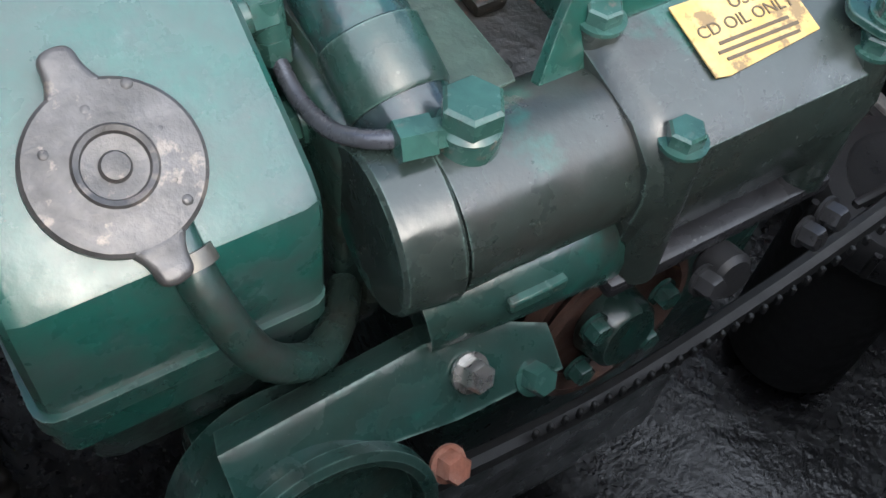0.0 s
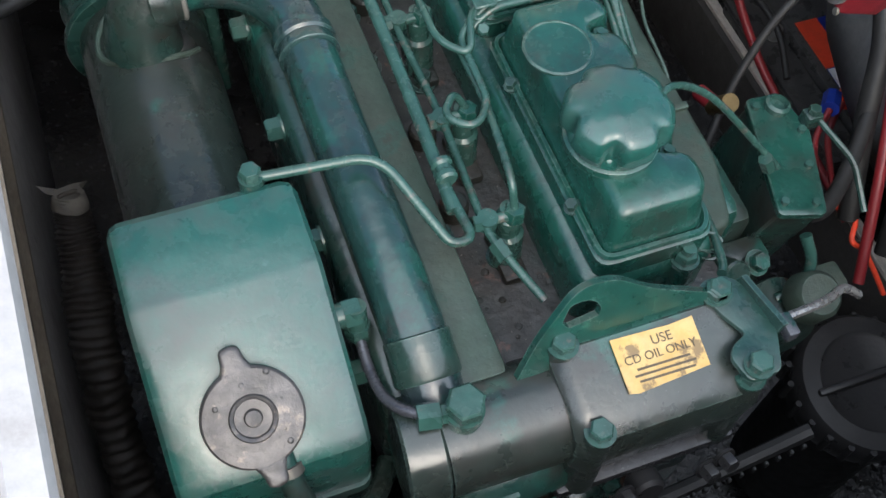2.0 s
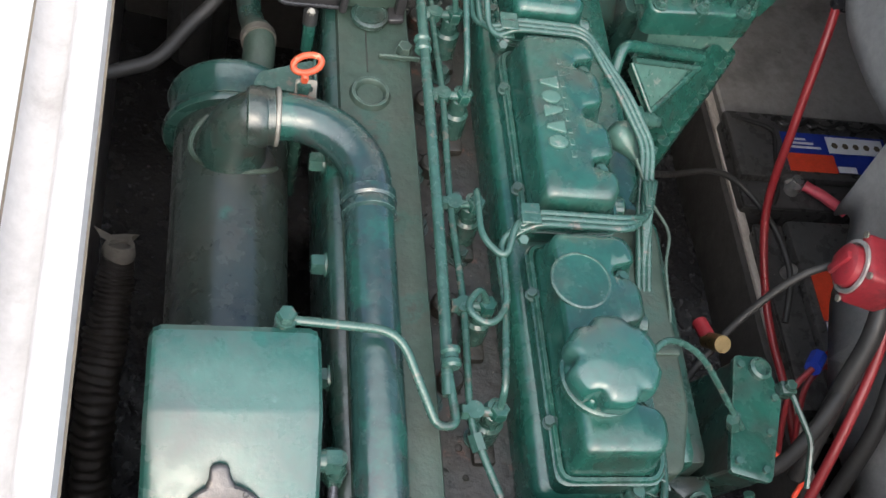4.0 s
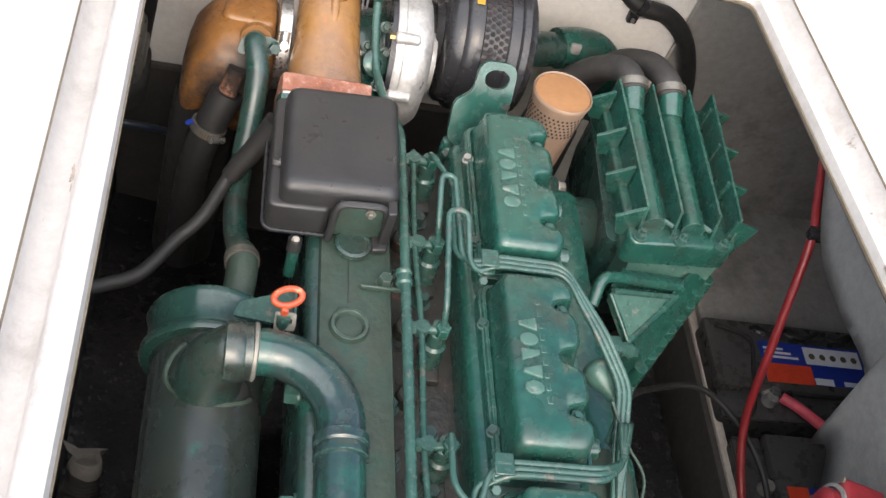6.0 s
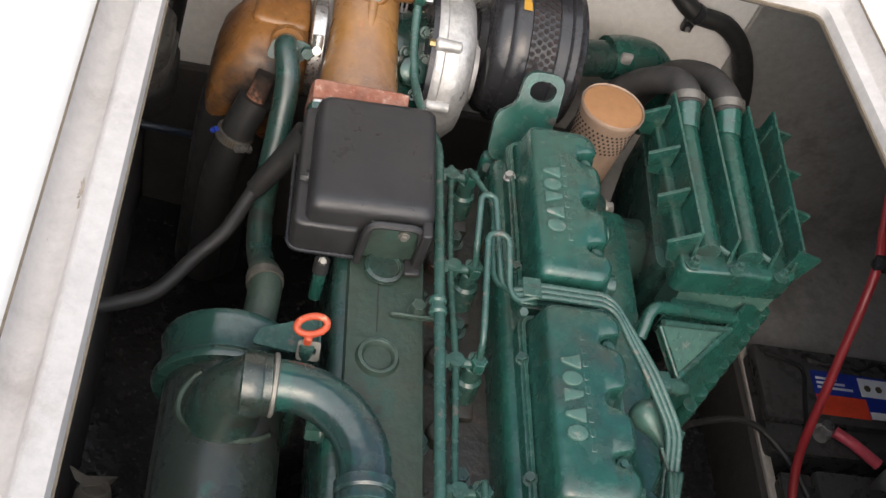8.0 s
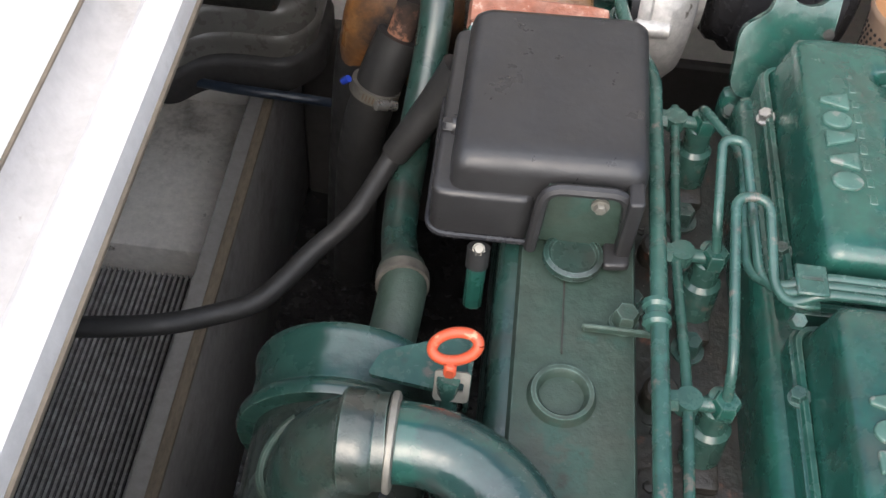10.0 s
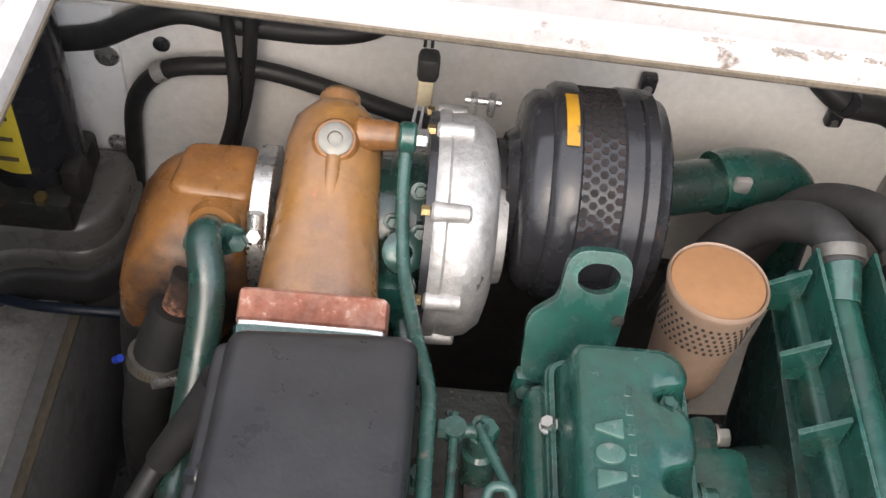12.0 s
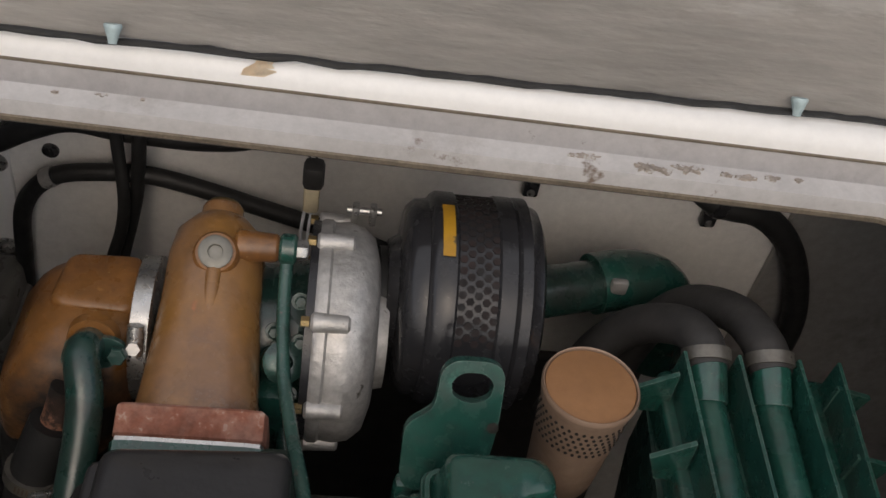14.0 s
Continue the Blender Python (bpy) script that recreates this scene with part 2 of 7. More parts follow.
STRIP_Y = material("yellow_strip_print", (0.44, 0.23, 0.015), (0.30, 0.15, 0.015), 0.8, 60, 0.45, grain=0.1, spots=(0.1, 0.07, 0.03), spot_scale=90, spot_cut=0.62)
YELLOW = material("yellow_print", (0.70, 0.54, 0.05), (0.58, 0.42, 0.04), 0.6, 40, 0.4, grain=0.1)
INK = material("dark_print", (0.10, 0.075, 0.045), None, 0.4, 60, 0.6)
ORANGE = material("orange_plastic", (0.50, 0.075, 0.028), (0.30, 0.055, 0.025), 0.8, 90, 0.45, grain=0.2, spots=(0.5, 0.25, 0.15), spot_scale=160, spot_cut=0.6)
RED = material("red_plastic", (0.24, 0.020, 0.028), (0.17, 0.016, 0.022), 0.8, 14, 0.42, grain=0.15, dirt=(0.06, 0.02, 0.02), dirt_scale=25, dirt_cut=0.54)
RED_CABLE = material("red_cable", (0.22, 0.018, 0.022), (0.15, 0.014, 0.018), 0.6, 14, 0.4, grain=0.1)
BLUE = material("blue_print", (0.012, 0.03, 0.26), (0.016, 0.05, 0.34), 0.5, 20, 0.4, grain=0.08)
NAVY = material("navy_hose", (0.012, 0.022, 0.04), (0.02, 0.025, 0.03), 0.6, 30, 0.4, grain=0.15)
PAPER = material("white_print", (0.72, 0.74, 0.78), (0.66, 0.67, 0.7), 0.4, 30, 0.45, grain=0.04)
RED_PRINT = material("red_print", (0.75, 0.07, 0.03), None, 0.3, 20, 0.4)
FILTER = material("filter_paper_brown", (0.29, 0.145, 0.062), (0.23, 0.115, 0.052), 0.7, 24, 0.5, grain=0.08)
FILTER_SIDE = material("tan_filter_shell", (0.27, 0.185, 0.13), (0.21, 0.14, 0.10), 0.7, 24, 0.5, grain=0.1)
COPPER = material("raw_copper", (0.44, 0.20, 0.12), (0.10, 0.05, 0.03), 0.9, 45, 0.5, metal=0.2, grain=0.2, dirt=(0.014, 0.012, 0.011), dirt_scale=38, dirt_cut=0.47, dirt_soft=0.06, scorch=(-0.262, 0.449, 0.742, 0.026))
BRASS = material("brass", (0.34, 0.25, 0.12), (0.2, 0.15, 0.08), 0.6, 60, 0.35, metal=0.9)
DARK_STEEL = material("blued_steel", (0.085, 0.088, 0.10), (0.05, 0.055, 0.06), 0.8, 40, 0.28, metal=0.5, grain=0.2, spots=(0.02, 0.06, 0.048), spot_scale=40, spot_cut=0.6)
CLAMP_STEEL = material("tarnished_clamp_steel", (0.17, 0.16, 0.14), (0.10, 0.092, 0.08), 0.8, 60, 0.4, metal=0.6, grain=0.25)
# darker copy of the duct cloth for its lower length
DUCT_DARK = material("dark_fabric_duct", (0.026, 0.022, 0.019), (0.016, 0.014, 0.012), 0.8, 30, 0.6, grain=0.25, bump=0.3)
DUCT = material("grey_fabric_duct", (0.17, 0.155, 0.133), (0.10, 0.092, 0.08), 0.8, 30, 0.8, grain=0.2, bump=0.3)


# ---- building blocks ----
def mesh_from(bm, name, mat, angle=40):
    me = bpy.data.meshes.new(name)
    bmesh.ops.recalc_face_normals(bm, faces=bm.faces)
    for f in bm.faces:
        f.smooth = True
    bm.to_mesh(me)
    bm.free()
    me.set_sharp_from_angle(angle=radians(angle))
    me.materials.append(mat)
    return me


def thing(name, label, category, at=(0, 0, 0), group=""):
    e = new(name)
    e.location = at
    e.empty_display_size = 0.05
    return tagged(e, label, category, group)


def part(name, bm, mat, parent, label="", angle=40):
    ob = new(name, mesh_from(bm, name, mat, angle))
    ob.parent = parent
    if parent.parent is None:
        ob.matrix_parent_inverse = Matrix.Translation(-parent.location)
    return tagged(ob, label)


def solo(name, bm, mat, label, category, group="", kind="", angle=40):
    return tagged(new(name, mesh_from(bm, name, mat, angle)), label, category, group, kind)


def B():
    return bmesh.new()


def merge(bm, tmp, m=None):
    if m is not None:
        bmesh.ops.transform(tmp, matrix=m, verts=tmp.verts)
    me = bpy.data.meshes.new("tmp")
    tmp.to_mesh(me)
    tmp.free()
    bm.from_mesh(me)
    bpy.data.meshes.remove(me)
    return bm


def box(bm, lo, hi, r=0.0, seg=2, m=None):
    t = B()
    bmesh.ops.create_cube(t, size=1)
    for v in t.verts:
        v.co = Vector([(a + b) / 2 + c * (b - a) for a, b, c in zip(lo, hi, v.co)])
    if r:
        bmesh.ops.bevel(t, geom=t.edges[:], offset=r, segments=seg, profile=0.5, affect="EDGES", clamp_overlap=True)
    return merge(bm, t, m)


def turned(axis):
    return Vector(axis).to_track_quat("Z", "Y").to_matrix().to_4x4()


def lathe(bm, base, axis, profile, n=32, m=None):
    """profile: (radius, height) pairs along the axis."""
    t = B()
    rings = []
    for r, h in profile:
        rings.append([t.verts.new((r * math.cos(2 * math.pi * k / n), r * math.sin(2 * math.pi * k / n), h)) for k in range(n)] if r > 1e-6 else [t.verts.new((0, 0, h))])
    for a, b in zip(rings, rings[1:]):
        for k in range(n):
            q = [a[k % len(a)], a[(k + 1) % len(a)], b[(k + 1) % len(b)], b[k % len(b)]]
            q = [v for i, v in enumerate(q) if v not in q[:i]]
            if len(q) > 2:
                t.faces.new(q)
    for ring in (rings[0], rings[-1]):
        if len(ring) > 2:
            t.faces.new(ring)
    return merge(bm, t, Matrix.Translation(base) @ turned(axis))


def cyl(bm, a, b, r, r2=None, n=28, edge=0.0):
    a, b = Vector(a), Vector(b)
    r2 = r if r2 is None else r2
    h = (b - a).length
    e = edge
    prof = [(r - e, 0), (r, e), (r2, h - e), (r2 - e, h)] if e else [(r, 0), (r2, h)]
    return lathe(bm, a, b - a, prof, n)


def hexbolt(bm, base, axis, r=0.009, h=0.008, washer=0.0):
    """A hexagonal head with a chamfered top, on a washer."""
    base, ax = Vector(base), Vector(axis).normalized()
    if washer:
        cyl(bm, base, base + ax * 0.002, washer, n=20)
    lathe(bm, base + ax * 0.0015, ax, [(r, 0), (r, h * 0.85), (r * 0.86, h)], 6)
    return bm


def smooth_path(pts, per=8):
    P = [Vector(p) for p in pts]
    out = []
    for i in range(len(P) - 1):
        p0, p1, p2, p3 = P[max(i - 1, 0)], P[i], P[i + 1], P[min(i + 2, len(P) - 1)]
        for k in range(per):
            u = k / per
            out.append(0.5 * ((2 * p1) + (p2 - p0) * u + (2 * p0 - 5 * p1 + 4 * p2 - p3) * u * u + (3 * p1 - p0 - 3 * p2 + p3) * u ** 3))
    out.append(P[-1])
    return out


def rounded(pts, r, per=6):
    """A polyline with its corners rounded, as a bent pipe has them."""
    P = [Vector(p) for p in pts]
    out = [P[0]]
    for a, b, c in zip(P, P[1:], P[2:]):
        u, v = (a - b), (c - b)
        d = min(r, u.length * 0.48, v.length * 0.48)
        s, e = b + u.normalized() * d, b + v.normalized() * d
        for k in range(per + 1):
            w = k / per
            out.append(s * (1 - w) ** 2 + b * 2 * w * (1 - w) + e * w * w)
    out.append(P[-1])
    return out


def sweep(bm, path, r, n=12, radius=None, caps=True):
    """A tube along a path; radius(u) may change it on the way."""
    t = B()
    P = [Vector(p) for p in path]
    Q = [P[0]]
    for p in P[1:]:
        if (p - Q[-1]).length > 1e-5:
            Q.append(p)
    P = Q
    tang = [(P[min(i + 1, len(P) - 1)] - P[max(i - 1, 0)]).normalized() for i in range(len(P))]
    up = Vector((0, 0, 1)) if abs(tang[0].z) < 0.9 else Vector((1, 0, 0))
    nrm = tang[0].cross(up).normalized()
    rings = []
    for i, p in enumerate(P):
        nrm = (nrm - tang[i] * nrm.dot(tang[i])).normalized()
        bi = tang[i].cross(nrm)
        rr = radius(i / (len(P) - 1)) if radius else r
        rings.append([t.verts.new(p + rr * (math.cos(2 * math.pi * k / n) * nrm + math.sin(2 * math.pi * k / n) * bi)) for k in range(n)])
    for a, b in zip(rings, rings[1:]):
        for k in range(n):
            t.faces.new((a[k], a[(k + 1) % n], b[(k + 1) % n], b[k]))
    if caps:
        t.faces.new(rings[0]), t.faces.new(rings[-1])
    return merge(bm, t)


def outline(pts, r=0.0, per=4):
    """A closed outline in the plane with rounded corners."""
    P = [Vector((*p, 0)) for p in pts]
    if not r:
        return [(p.x, p.y) for p in P]
    out = []
    for i, b in enumerate(P):
        a, c = P[i - 1], P[(i + 1) % len(P)]
        u, v = a - b, c - b
        d = min(r, u.length * 0.48, v.length * 0.48)
        s, e = b + u.normalized() * d, b + v.normalized() * d
        for k in range(per + 1):
            w = k / per
            q = s * (1 - w) ** 2 + b * 2 * w * (1 - w) + e * w * w
            out.append((q.x, q.y))
    return out


def loft(bm, loops, m=None, caps=True):
    """Skin over closed loops of equal length, each a list of 3D points."""
    t = B()
    R = [[t.verts.new(p) for p in lp] for lp in loops]
    n = len(R[0])
    for a, b in zip(R, R[1:]):
        for k in range(n):
            t.faces.new((a[k], a[(k + 1) % n], b[(k + 1) % n], b[k]))
    if caps:
        for ring in (R[0], R[-1]):
            edges = [t.edges.get((ring[k], ring[(k + 1) % n])) for k in range(n)]
            if n <= 4:
                t.faces.new(ring)
            else:
                bmesh.ops.triangle_fill(t, use_beauty=True, edges=edges)
    return merge(bm, t, m)


def prism(bm, pts, z0, z1, r=0.0, edge=0.0, m=None, per=4):
    """An outline extruded from z0 to z1, its upper rim rounded by edge."""
    o = outline(pts, r, per)
    cx, cy = sum(p[0] for p in o) / len(o), sum(p[1] for p in o) / len(o)

    def shrunk(e):
        out = []
        for i, p in enumerate(o):
            a, c = o[i - 1], o[(i + 1) % len(o)]
            tx, ty = c[0] - a[0], c[1] - a[1]
            L = math.hypot(tx, ty) or 1
            out.append((p[0] - ty / L * e * sign, p[1] + tx / L * e * sign))
        return out
    area = sum(o[i - 1][0] * o[i][1] - o[i][0] * o[i - 1][1] for i in range(len(o)))
    sign = 1 if area > 0 else -1
    loops = [[(x, y, z0) for x, y in o]]
    if edge:
        for a in (0, 30, 60, 90):
            e = edge * (1 - math.cos(radians(a)))
            loops.append([(x, y, z1 - edge + edge * math.sin(radians(a))) for x, y in shrunk(e)])
    else:
        loops.append([(x, y, z1) for x, y in o])
    return loft(bm, loops, m)


def clamp_band(name, centre, axis, r, parent, width=0.010):
    """A worm-drive hose clamp: a band, and its screw housing with a slotted head."""
    ax = Vector(axis).normalized()
    c = Vector(centre)
    bm = lathe(B(), c - ax * width / 2, ax, [(r, 0), (r + 0.0015, 0), (r + 0.0015, width), (r, width)], 28)
    p = part(name, bm, CLAMP_STEEL, parent, "dull steel hose clamp")
    side = ax.cross(Vector((0, -0.6, -0.8))).normalized()
    up = side.cross(ax).normalized()
    k = c + up * (r + 0.004)
    slots = B()
    for j in range(14):
        a = radians(-52 + 8 * j) + math.pi / 2
        d = side * math.cos(a) + up * math.sin(a)
        t = (up * math.cos(a) - side * math.sin(a))
        q = Matrix((t, ax, d)).transposed().to_4x4()
        box(slots, (-0.0007, -width * 0.28, 0), (0.0007, width * 0.28, 0.0004), 0, 1, Matrix.Translation(c + d * (r + 0.0013)) @ q)
    tagged(part("slots", slots, INK, p), kind="stuff")
    part("screw_housing", cyl(B(), k - side * 0.009, k + side * 0.009, 0.0045, n=10), STEEL, p)
    return p


# ---- hull, deck and hatch ----
def shell(name, lo, hi, mat, label, category):
    return solo(name, box(B(), lo, hi, 0.004, 1), mat, label, category, kind="structure")


floor = B()
nx, ny = 60, 60
grid = [[floor.verts.new((-0.95 + 2.0 * i / nx, -1.2 + 2.0 * j / ny, 0.0)) for j in range(ny + 1)] for i in range(nx + 1)]
for col in grid:
    for v in col:
        x, y = v.co.x, v.co.y
        v.co.z = 0.09 + 0.11 * min(1.0, abs(x - 0.02) / 0.6) ** 1.5 + 0.012 * noise.noise(Vector((x * 6, y * 6, 1)))
for i in range(nx):
    for j in range(ny):
        floor.faces.new((grid[i][j], grid[i + 1][j], grid[i + 1][j + 1], grid[i][j + 1]))
solo("bilge_floor", floor, BILGE, "wet black oily bilge floor under the engine", "bilge floor", kind="structure", angle=180)
shell("wall_back", (-0.95, 0.745, 0.1), (0.385, 0.785, 0.90), WALL, "greyed white gelcoat bulkhead behind the engine", "bulkhead")
# board added to darken the pale bulkhead low behind the engine
shell("wall_back_lower", (-0.424, 0.730, 0.1), (0.30, 0.746, 0.46), DARK_HULL, "added dark board low behind the engine", "bulkhead")
# continues wall_back in darker grey that stands in for shade on the right
shell("wall_back_right", (0.385, 0.747, 0.1), (1.05, 0.785, 0.90), HULL, "grey painted bulkhead beside the batteries, darkened for shade", "bulkhead")
shell("ledge_right", (0.541, 0.482, 0.12), (1.02, 0.75, 0.315), HULL, "grey laminate ledge behind the batteries", "ledge")
shell("wall_right", (1.02, -1.2, 0.1), (1.06, 0.745, 0.90), HULL, "dark grey painted hull side", "hull side")
shell("wall_left", (-0.99, -1.2, 0.1), (-0.95, 0.785, 0.90), WALL, "grey painted hull side", "hull side")
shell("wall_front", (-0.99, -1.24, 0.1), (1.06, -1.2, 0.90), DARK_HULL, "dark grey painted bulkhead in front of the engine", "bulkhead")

# the hatch opening: its lip, gutter and the deck round it
# HY0, the unseen front edge, is drawn in to shade the engine's front
HX0, HX1, HY0, HY1 = -0.362, 0.355, -0.60, 0.556


def ring_outline(grow, r):
    return outline([(HX0 - 1.15 * grow, HY0 - grow), (HX1 + 0.075 + grow, HY0 - grow), (HX1 - 0.015 + grow, HY1 - 0.008 + grow), (HX0 - 1.15 * grow, HY1 + 0.016 + grow)], r * 0.5, 6)


def coaming(name, steps, mat, label):
    """A rim that follows the hatch; steps: (distance outwards, height, corner radius, how much deeper along the two sides)."""
    bm = B()
    loops = []
    for g, z, r, deep in steps:
        slim = -0.013 * max(0.0, min(g / 0.0225, (0.0455 - g) / 0.023))
        loops.append([(x + slim * (x > 0.25) * max(0.0, min(1.0, (HY1 + 0.01 - y) / 0.05)), y, z - deep * (1.9 if x > 0.25 else 1.0) * (y < HY1 - 0.030 and y > HY0 + 0.03)) for x, y in ring_outline(g, r)])
    return solo(name, loft(bm, loops + [loops[0]], caps=False), mat, label, "hatch coaming", kind="structure", angle=50)


# shade of lip and gutter sits in their colour; the edge stays white
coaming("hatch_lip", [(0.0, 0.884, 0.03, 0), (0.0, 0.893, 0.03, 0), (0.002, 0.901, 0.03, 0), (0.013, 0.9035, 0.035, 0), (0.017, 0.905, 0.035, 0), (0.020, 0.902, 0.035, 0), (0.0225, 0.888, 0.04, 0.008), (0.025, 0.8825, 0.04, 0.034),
        (0.033, 0.8805, 0.042, 0.036), (0.038, 0.8825, 0.045, 0.034), (0.0425, 0.888, 0.048, 0.008), (0.0455, 0.896, 0.05, 0), (0.046, 0.9035, 0.05, 0), (0.045, 0.87, 0.05, 0.036), (0.038, 0.868, 0.05, 0.030), (0.020, 0.882, 0.04, 0.0)], WHITE_SHADE_STAIN, "stained white gelcoat hatch coaming, greyed for shade, with a drain gutter")
# skirt drawn darker than the lip above it
coaming("hatch_liner", [(0.003, 0.8835, 0.03, 0), (0.003, 0.880, 0.03, 0.024), (0.007, 0.880, 0.03, 0.024), (0.007, 0.8835, 0.03, 0)], DARK_HULL, "dark inner skirt of the hatch coaming")
coaming("hatch_core", [(-0.0012, 0.8845, 0.03, 0), (-0.0016, 0.8885, 0.03, 0), (0.0005, 0.8895, 0.03, 0), (0.0005, 0.8840, 0.03, 0)], PLY, "weathered plywood edge under the hatch lip")
coaming("gutter_joint", [(0.0450, 0.9022, 0.05, 0), (0.0466, 0.9022, 0.05, 0), (0.0466, 0.9044, 0.05, 0), (0.0450, 0.9040, 0.05, 0)], PLY, "thin dirty joint between gutter and coaming edge")
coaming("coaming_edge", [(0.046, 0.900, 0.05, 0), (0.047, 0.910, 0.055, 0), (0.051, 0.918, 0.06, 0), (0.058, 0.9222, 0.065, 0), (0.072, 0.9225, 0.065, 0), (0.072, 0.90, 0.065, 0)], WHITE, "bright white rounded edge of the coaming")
deck = B()
inner = ring_outline(0.0715, 0.065)
outer = []
for x, y in inner:
    sx, sy = (x - (HX0 + HX1) / 2) / (HX1 - HX0 + 0.148) * 2, (y - (HY0 + HY1) / 2) / (HY1 - HY0 + 0.148) * 2
    k = max(abs(sx), abs(sy))
    outer.append((sx / k * 2.6, (sy / k * 0.72 if sy > 0 else sy / k * 3.0)))
loft(deck, [[(x, y, 0.9225) for x, y in inner], [(x, y, 0.9225) for x, y in outer], [(x, y, 0.88) for x, y in outer], [(x, y, 0.88) for x, y in inner], [(x, y, 0.9225) for x, y in inner]], caps=False)
solo("deck", deck, WHITE, "white gelcoat cockpit deck round the engine hatch", "deck", kind="structure", angle=50)
for k, (x0, x1) in enumerate(((0.455, 2.6), (-2.6, -0.45))):
    bm = prism(B(), [(x0, 0.565), (x1, 0.565), (x1, 0.66), (x0, 0.66)], 0.92, 0.955, 0.02, 0.014)
    solo("deck_step", bm, WHITE_SHADE_STAIN, "white moulded step in the deck beside the lid hinge", "deck step", kind="structure")
st = B()
random.seed(5)
for x, y, rx, ry in ((-0.391, 0.134, 0.004, 0.016), (0.098, 0.568, 0.013, 0.0035), (0.144, 0.563, 0.012, 0.0045), (0.176, 0.565, 0.015, 0.0045), (0.158, 0.561, 0.006, 0.003),
                     (0.221, 0.562, 0.010, 0.003), (0.241, 0.564, 0.007, 0.003), (0.262, 0.564, 0.004, 0.003), (0.205, 0.563, 0.006, 0.0025), (-0.222, 0.582, 0.002, 0.002), (-0.282, 0.581, 0.003, 0.0015), (-0.250, 0.583, 0.006, 0.002)):
    pts = []
    for k in range(26):
        a = 2 * math.pi * k / 26
        q = 0.30 + 0.75 * random.random()
        pts.append((x + rx * math.cos(a) * q, y + ry * math.sin(a) * q))
    prism(st, pts, 0.868 if x < -0.35 else 0.899, 0.8838 if x < -0.35 else 0.9049)
SILT = material("dry_silt", (0.33, 0.29, 0.25), (0.20, 0.17, 0.145), 0.9, 160, 0.8, grain=0.35, spots=(0.46, 0.44, 0.42), spot_scale=150, spot_cut=0.52)
RUST_STAIN = material("rust_stain", (0.78, 0.67, 0.50), (0.72, 0.54, 0.34), 0.8, 70, 0.5, grain=0.15, spots=(0.76, 0.68, 0.56), spot_scale=120, spot_cut=0.55)


def edge_stain(x, half, top):
    """A stain lying on the rounded coaming edge behind the engine."""
    rows = []
    profile = ((0.0468, 0.9105), (0.0488, 0.9152), (0.0515, 0.9188), (0.0550, 0.9212), (0.0585, 0.9229), (0.0640, 0.9233), (0.0690, 0.9234))[:top]
    for j, (g, z) in enumerate(profile):
        w = half * (0.5 + 0.5 * math.sin(1.0 + j * 0.9) ** 2) * (1 - 0.10 * j)
        rows.append([(x + 0.002 * j + w * u, HY1 + 0.008 - 0.033 * (x - 0.34) / 0.7 * 0.72 + g - 0.0155, z + 0.0016) for u in (-1, -0.6, 0.2, 0.7, 1)])
    return loft(B(), rows, caps=False)


tagged(solo("rust_stain", edge_stain(-0.145, 0.014, 7), RUST_STAIN, "orange rust stain run down the coaming edge", "stain"), kind="stuff")
tagged(solo("rust_stain", edge_stain(-0.334, 0.004, 5), RUST_STAIN, "small orange rust stain on the coaming edge", "stain"), kind="stuff")
tagged(solo("gutter_silt", st, SILT, "brown silt caught in the hatch gutter", "silt"), kind="stuff")

# ---- engine block, head and manifold ----
engine = thing("engine_block", "grimy green painted marine diesel block with cylinder head", "engine", (0, 0, 0.2))
part("crankcase", box(B(), (-0.12, -0.36, 0.24), (0.12, 0.42, 0.60), 0.012), GREEN_DARK, engine)
part("oil_sump", box(B(), (-0.10, -0.34, 0.13), (0.10, 0.40, 0.245), 0.03), GREEN_DARK, engine)
part("cylinder_head", box(B(), (-0.105, -0.31, 0.595), (0.115, 0.40, 0.697), 0.006), GRIME, engine, "oily cylinder head with rust stains")
bm = prism(B(), [(-0.178, 0.60), (-0.150, 0.60), (-0.150, 0.750), (-0.178, 0.750)], -0.392, 0.330, 0.022, 0.006, Matrix(((1, 0, 0, 0), (0, 0, -1, 0), (0, 1, 0, 0), (0, 0, 0, 1))))
part("manifold_flank", bm, GREEN_DARK, engine, "glossy dark green water jacket")
bm = box(B(), (-0.166, -0.335, 0.62), (-0.092, 0.40, 0.757), 0.008)
part("exhaust_manifold", bm, GREEN_DUSTY, engine, "dust-covered green exhaust manifold")
bm = lathe(B(), (-0.136, 0.100, 0.752), (0, 0, 1), [(0.0215, 0), (0.0192, 0.007), (0.0178, 0.0105), (0.0152, 0.0105), (0.0132, 0.008), (0.0118, -0.002), (0, -0.003)], 40)
part("core_plug", bm, GREEN_DUSTY, engine)
part("manifold_seam", box(B(), (-0.1375, 0.128, 0.756), (-0.1365, 0.20, 0.7578)), GRIME, engine)
for y in (-0.290, -0.180, -0.072, 0.038):
    part("manifold_bolt", hexbolt(B(), (-0.178, y, 0.728), (-1, 0, 0), 0.010, 0.012, 0.012), GREEN_PIPE, engine)
part("rocker_base", box(B(), (-0.018, -0.290, 0.66), (0.094, 0.378, 0.752), 0.014, 3), GREEN, engine, "green rocker base under the covers")
# right side: intake face and its plates
part("intake_manifold", box(B(), (0.095, -0.25, 0.60), (0.15, 0.36, 0.715), 0.012), GREEN, engine)
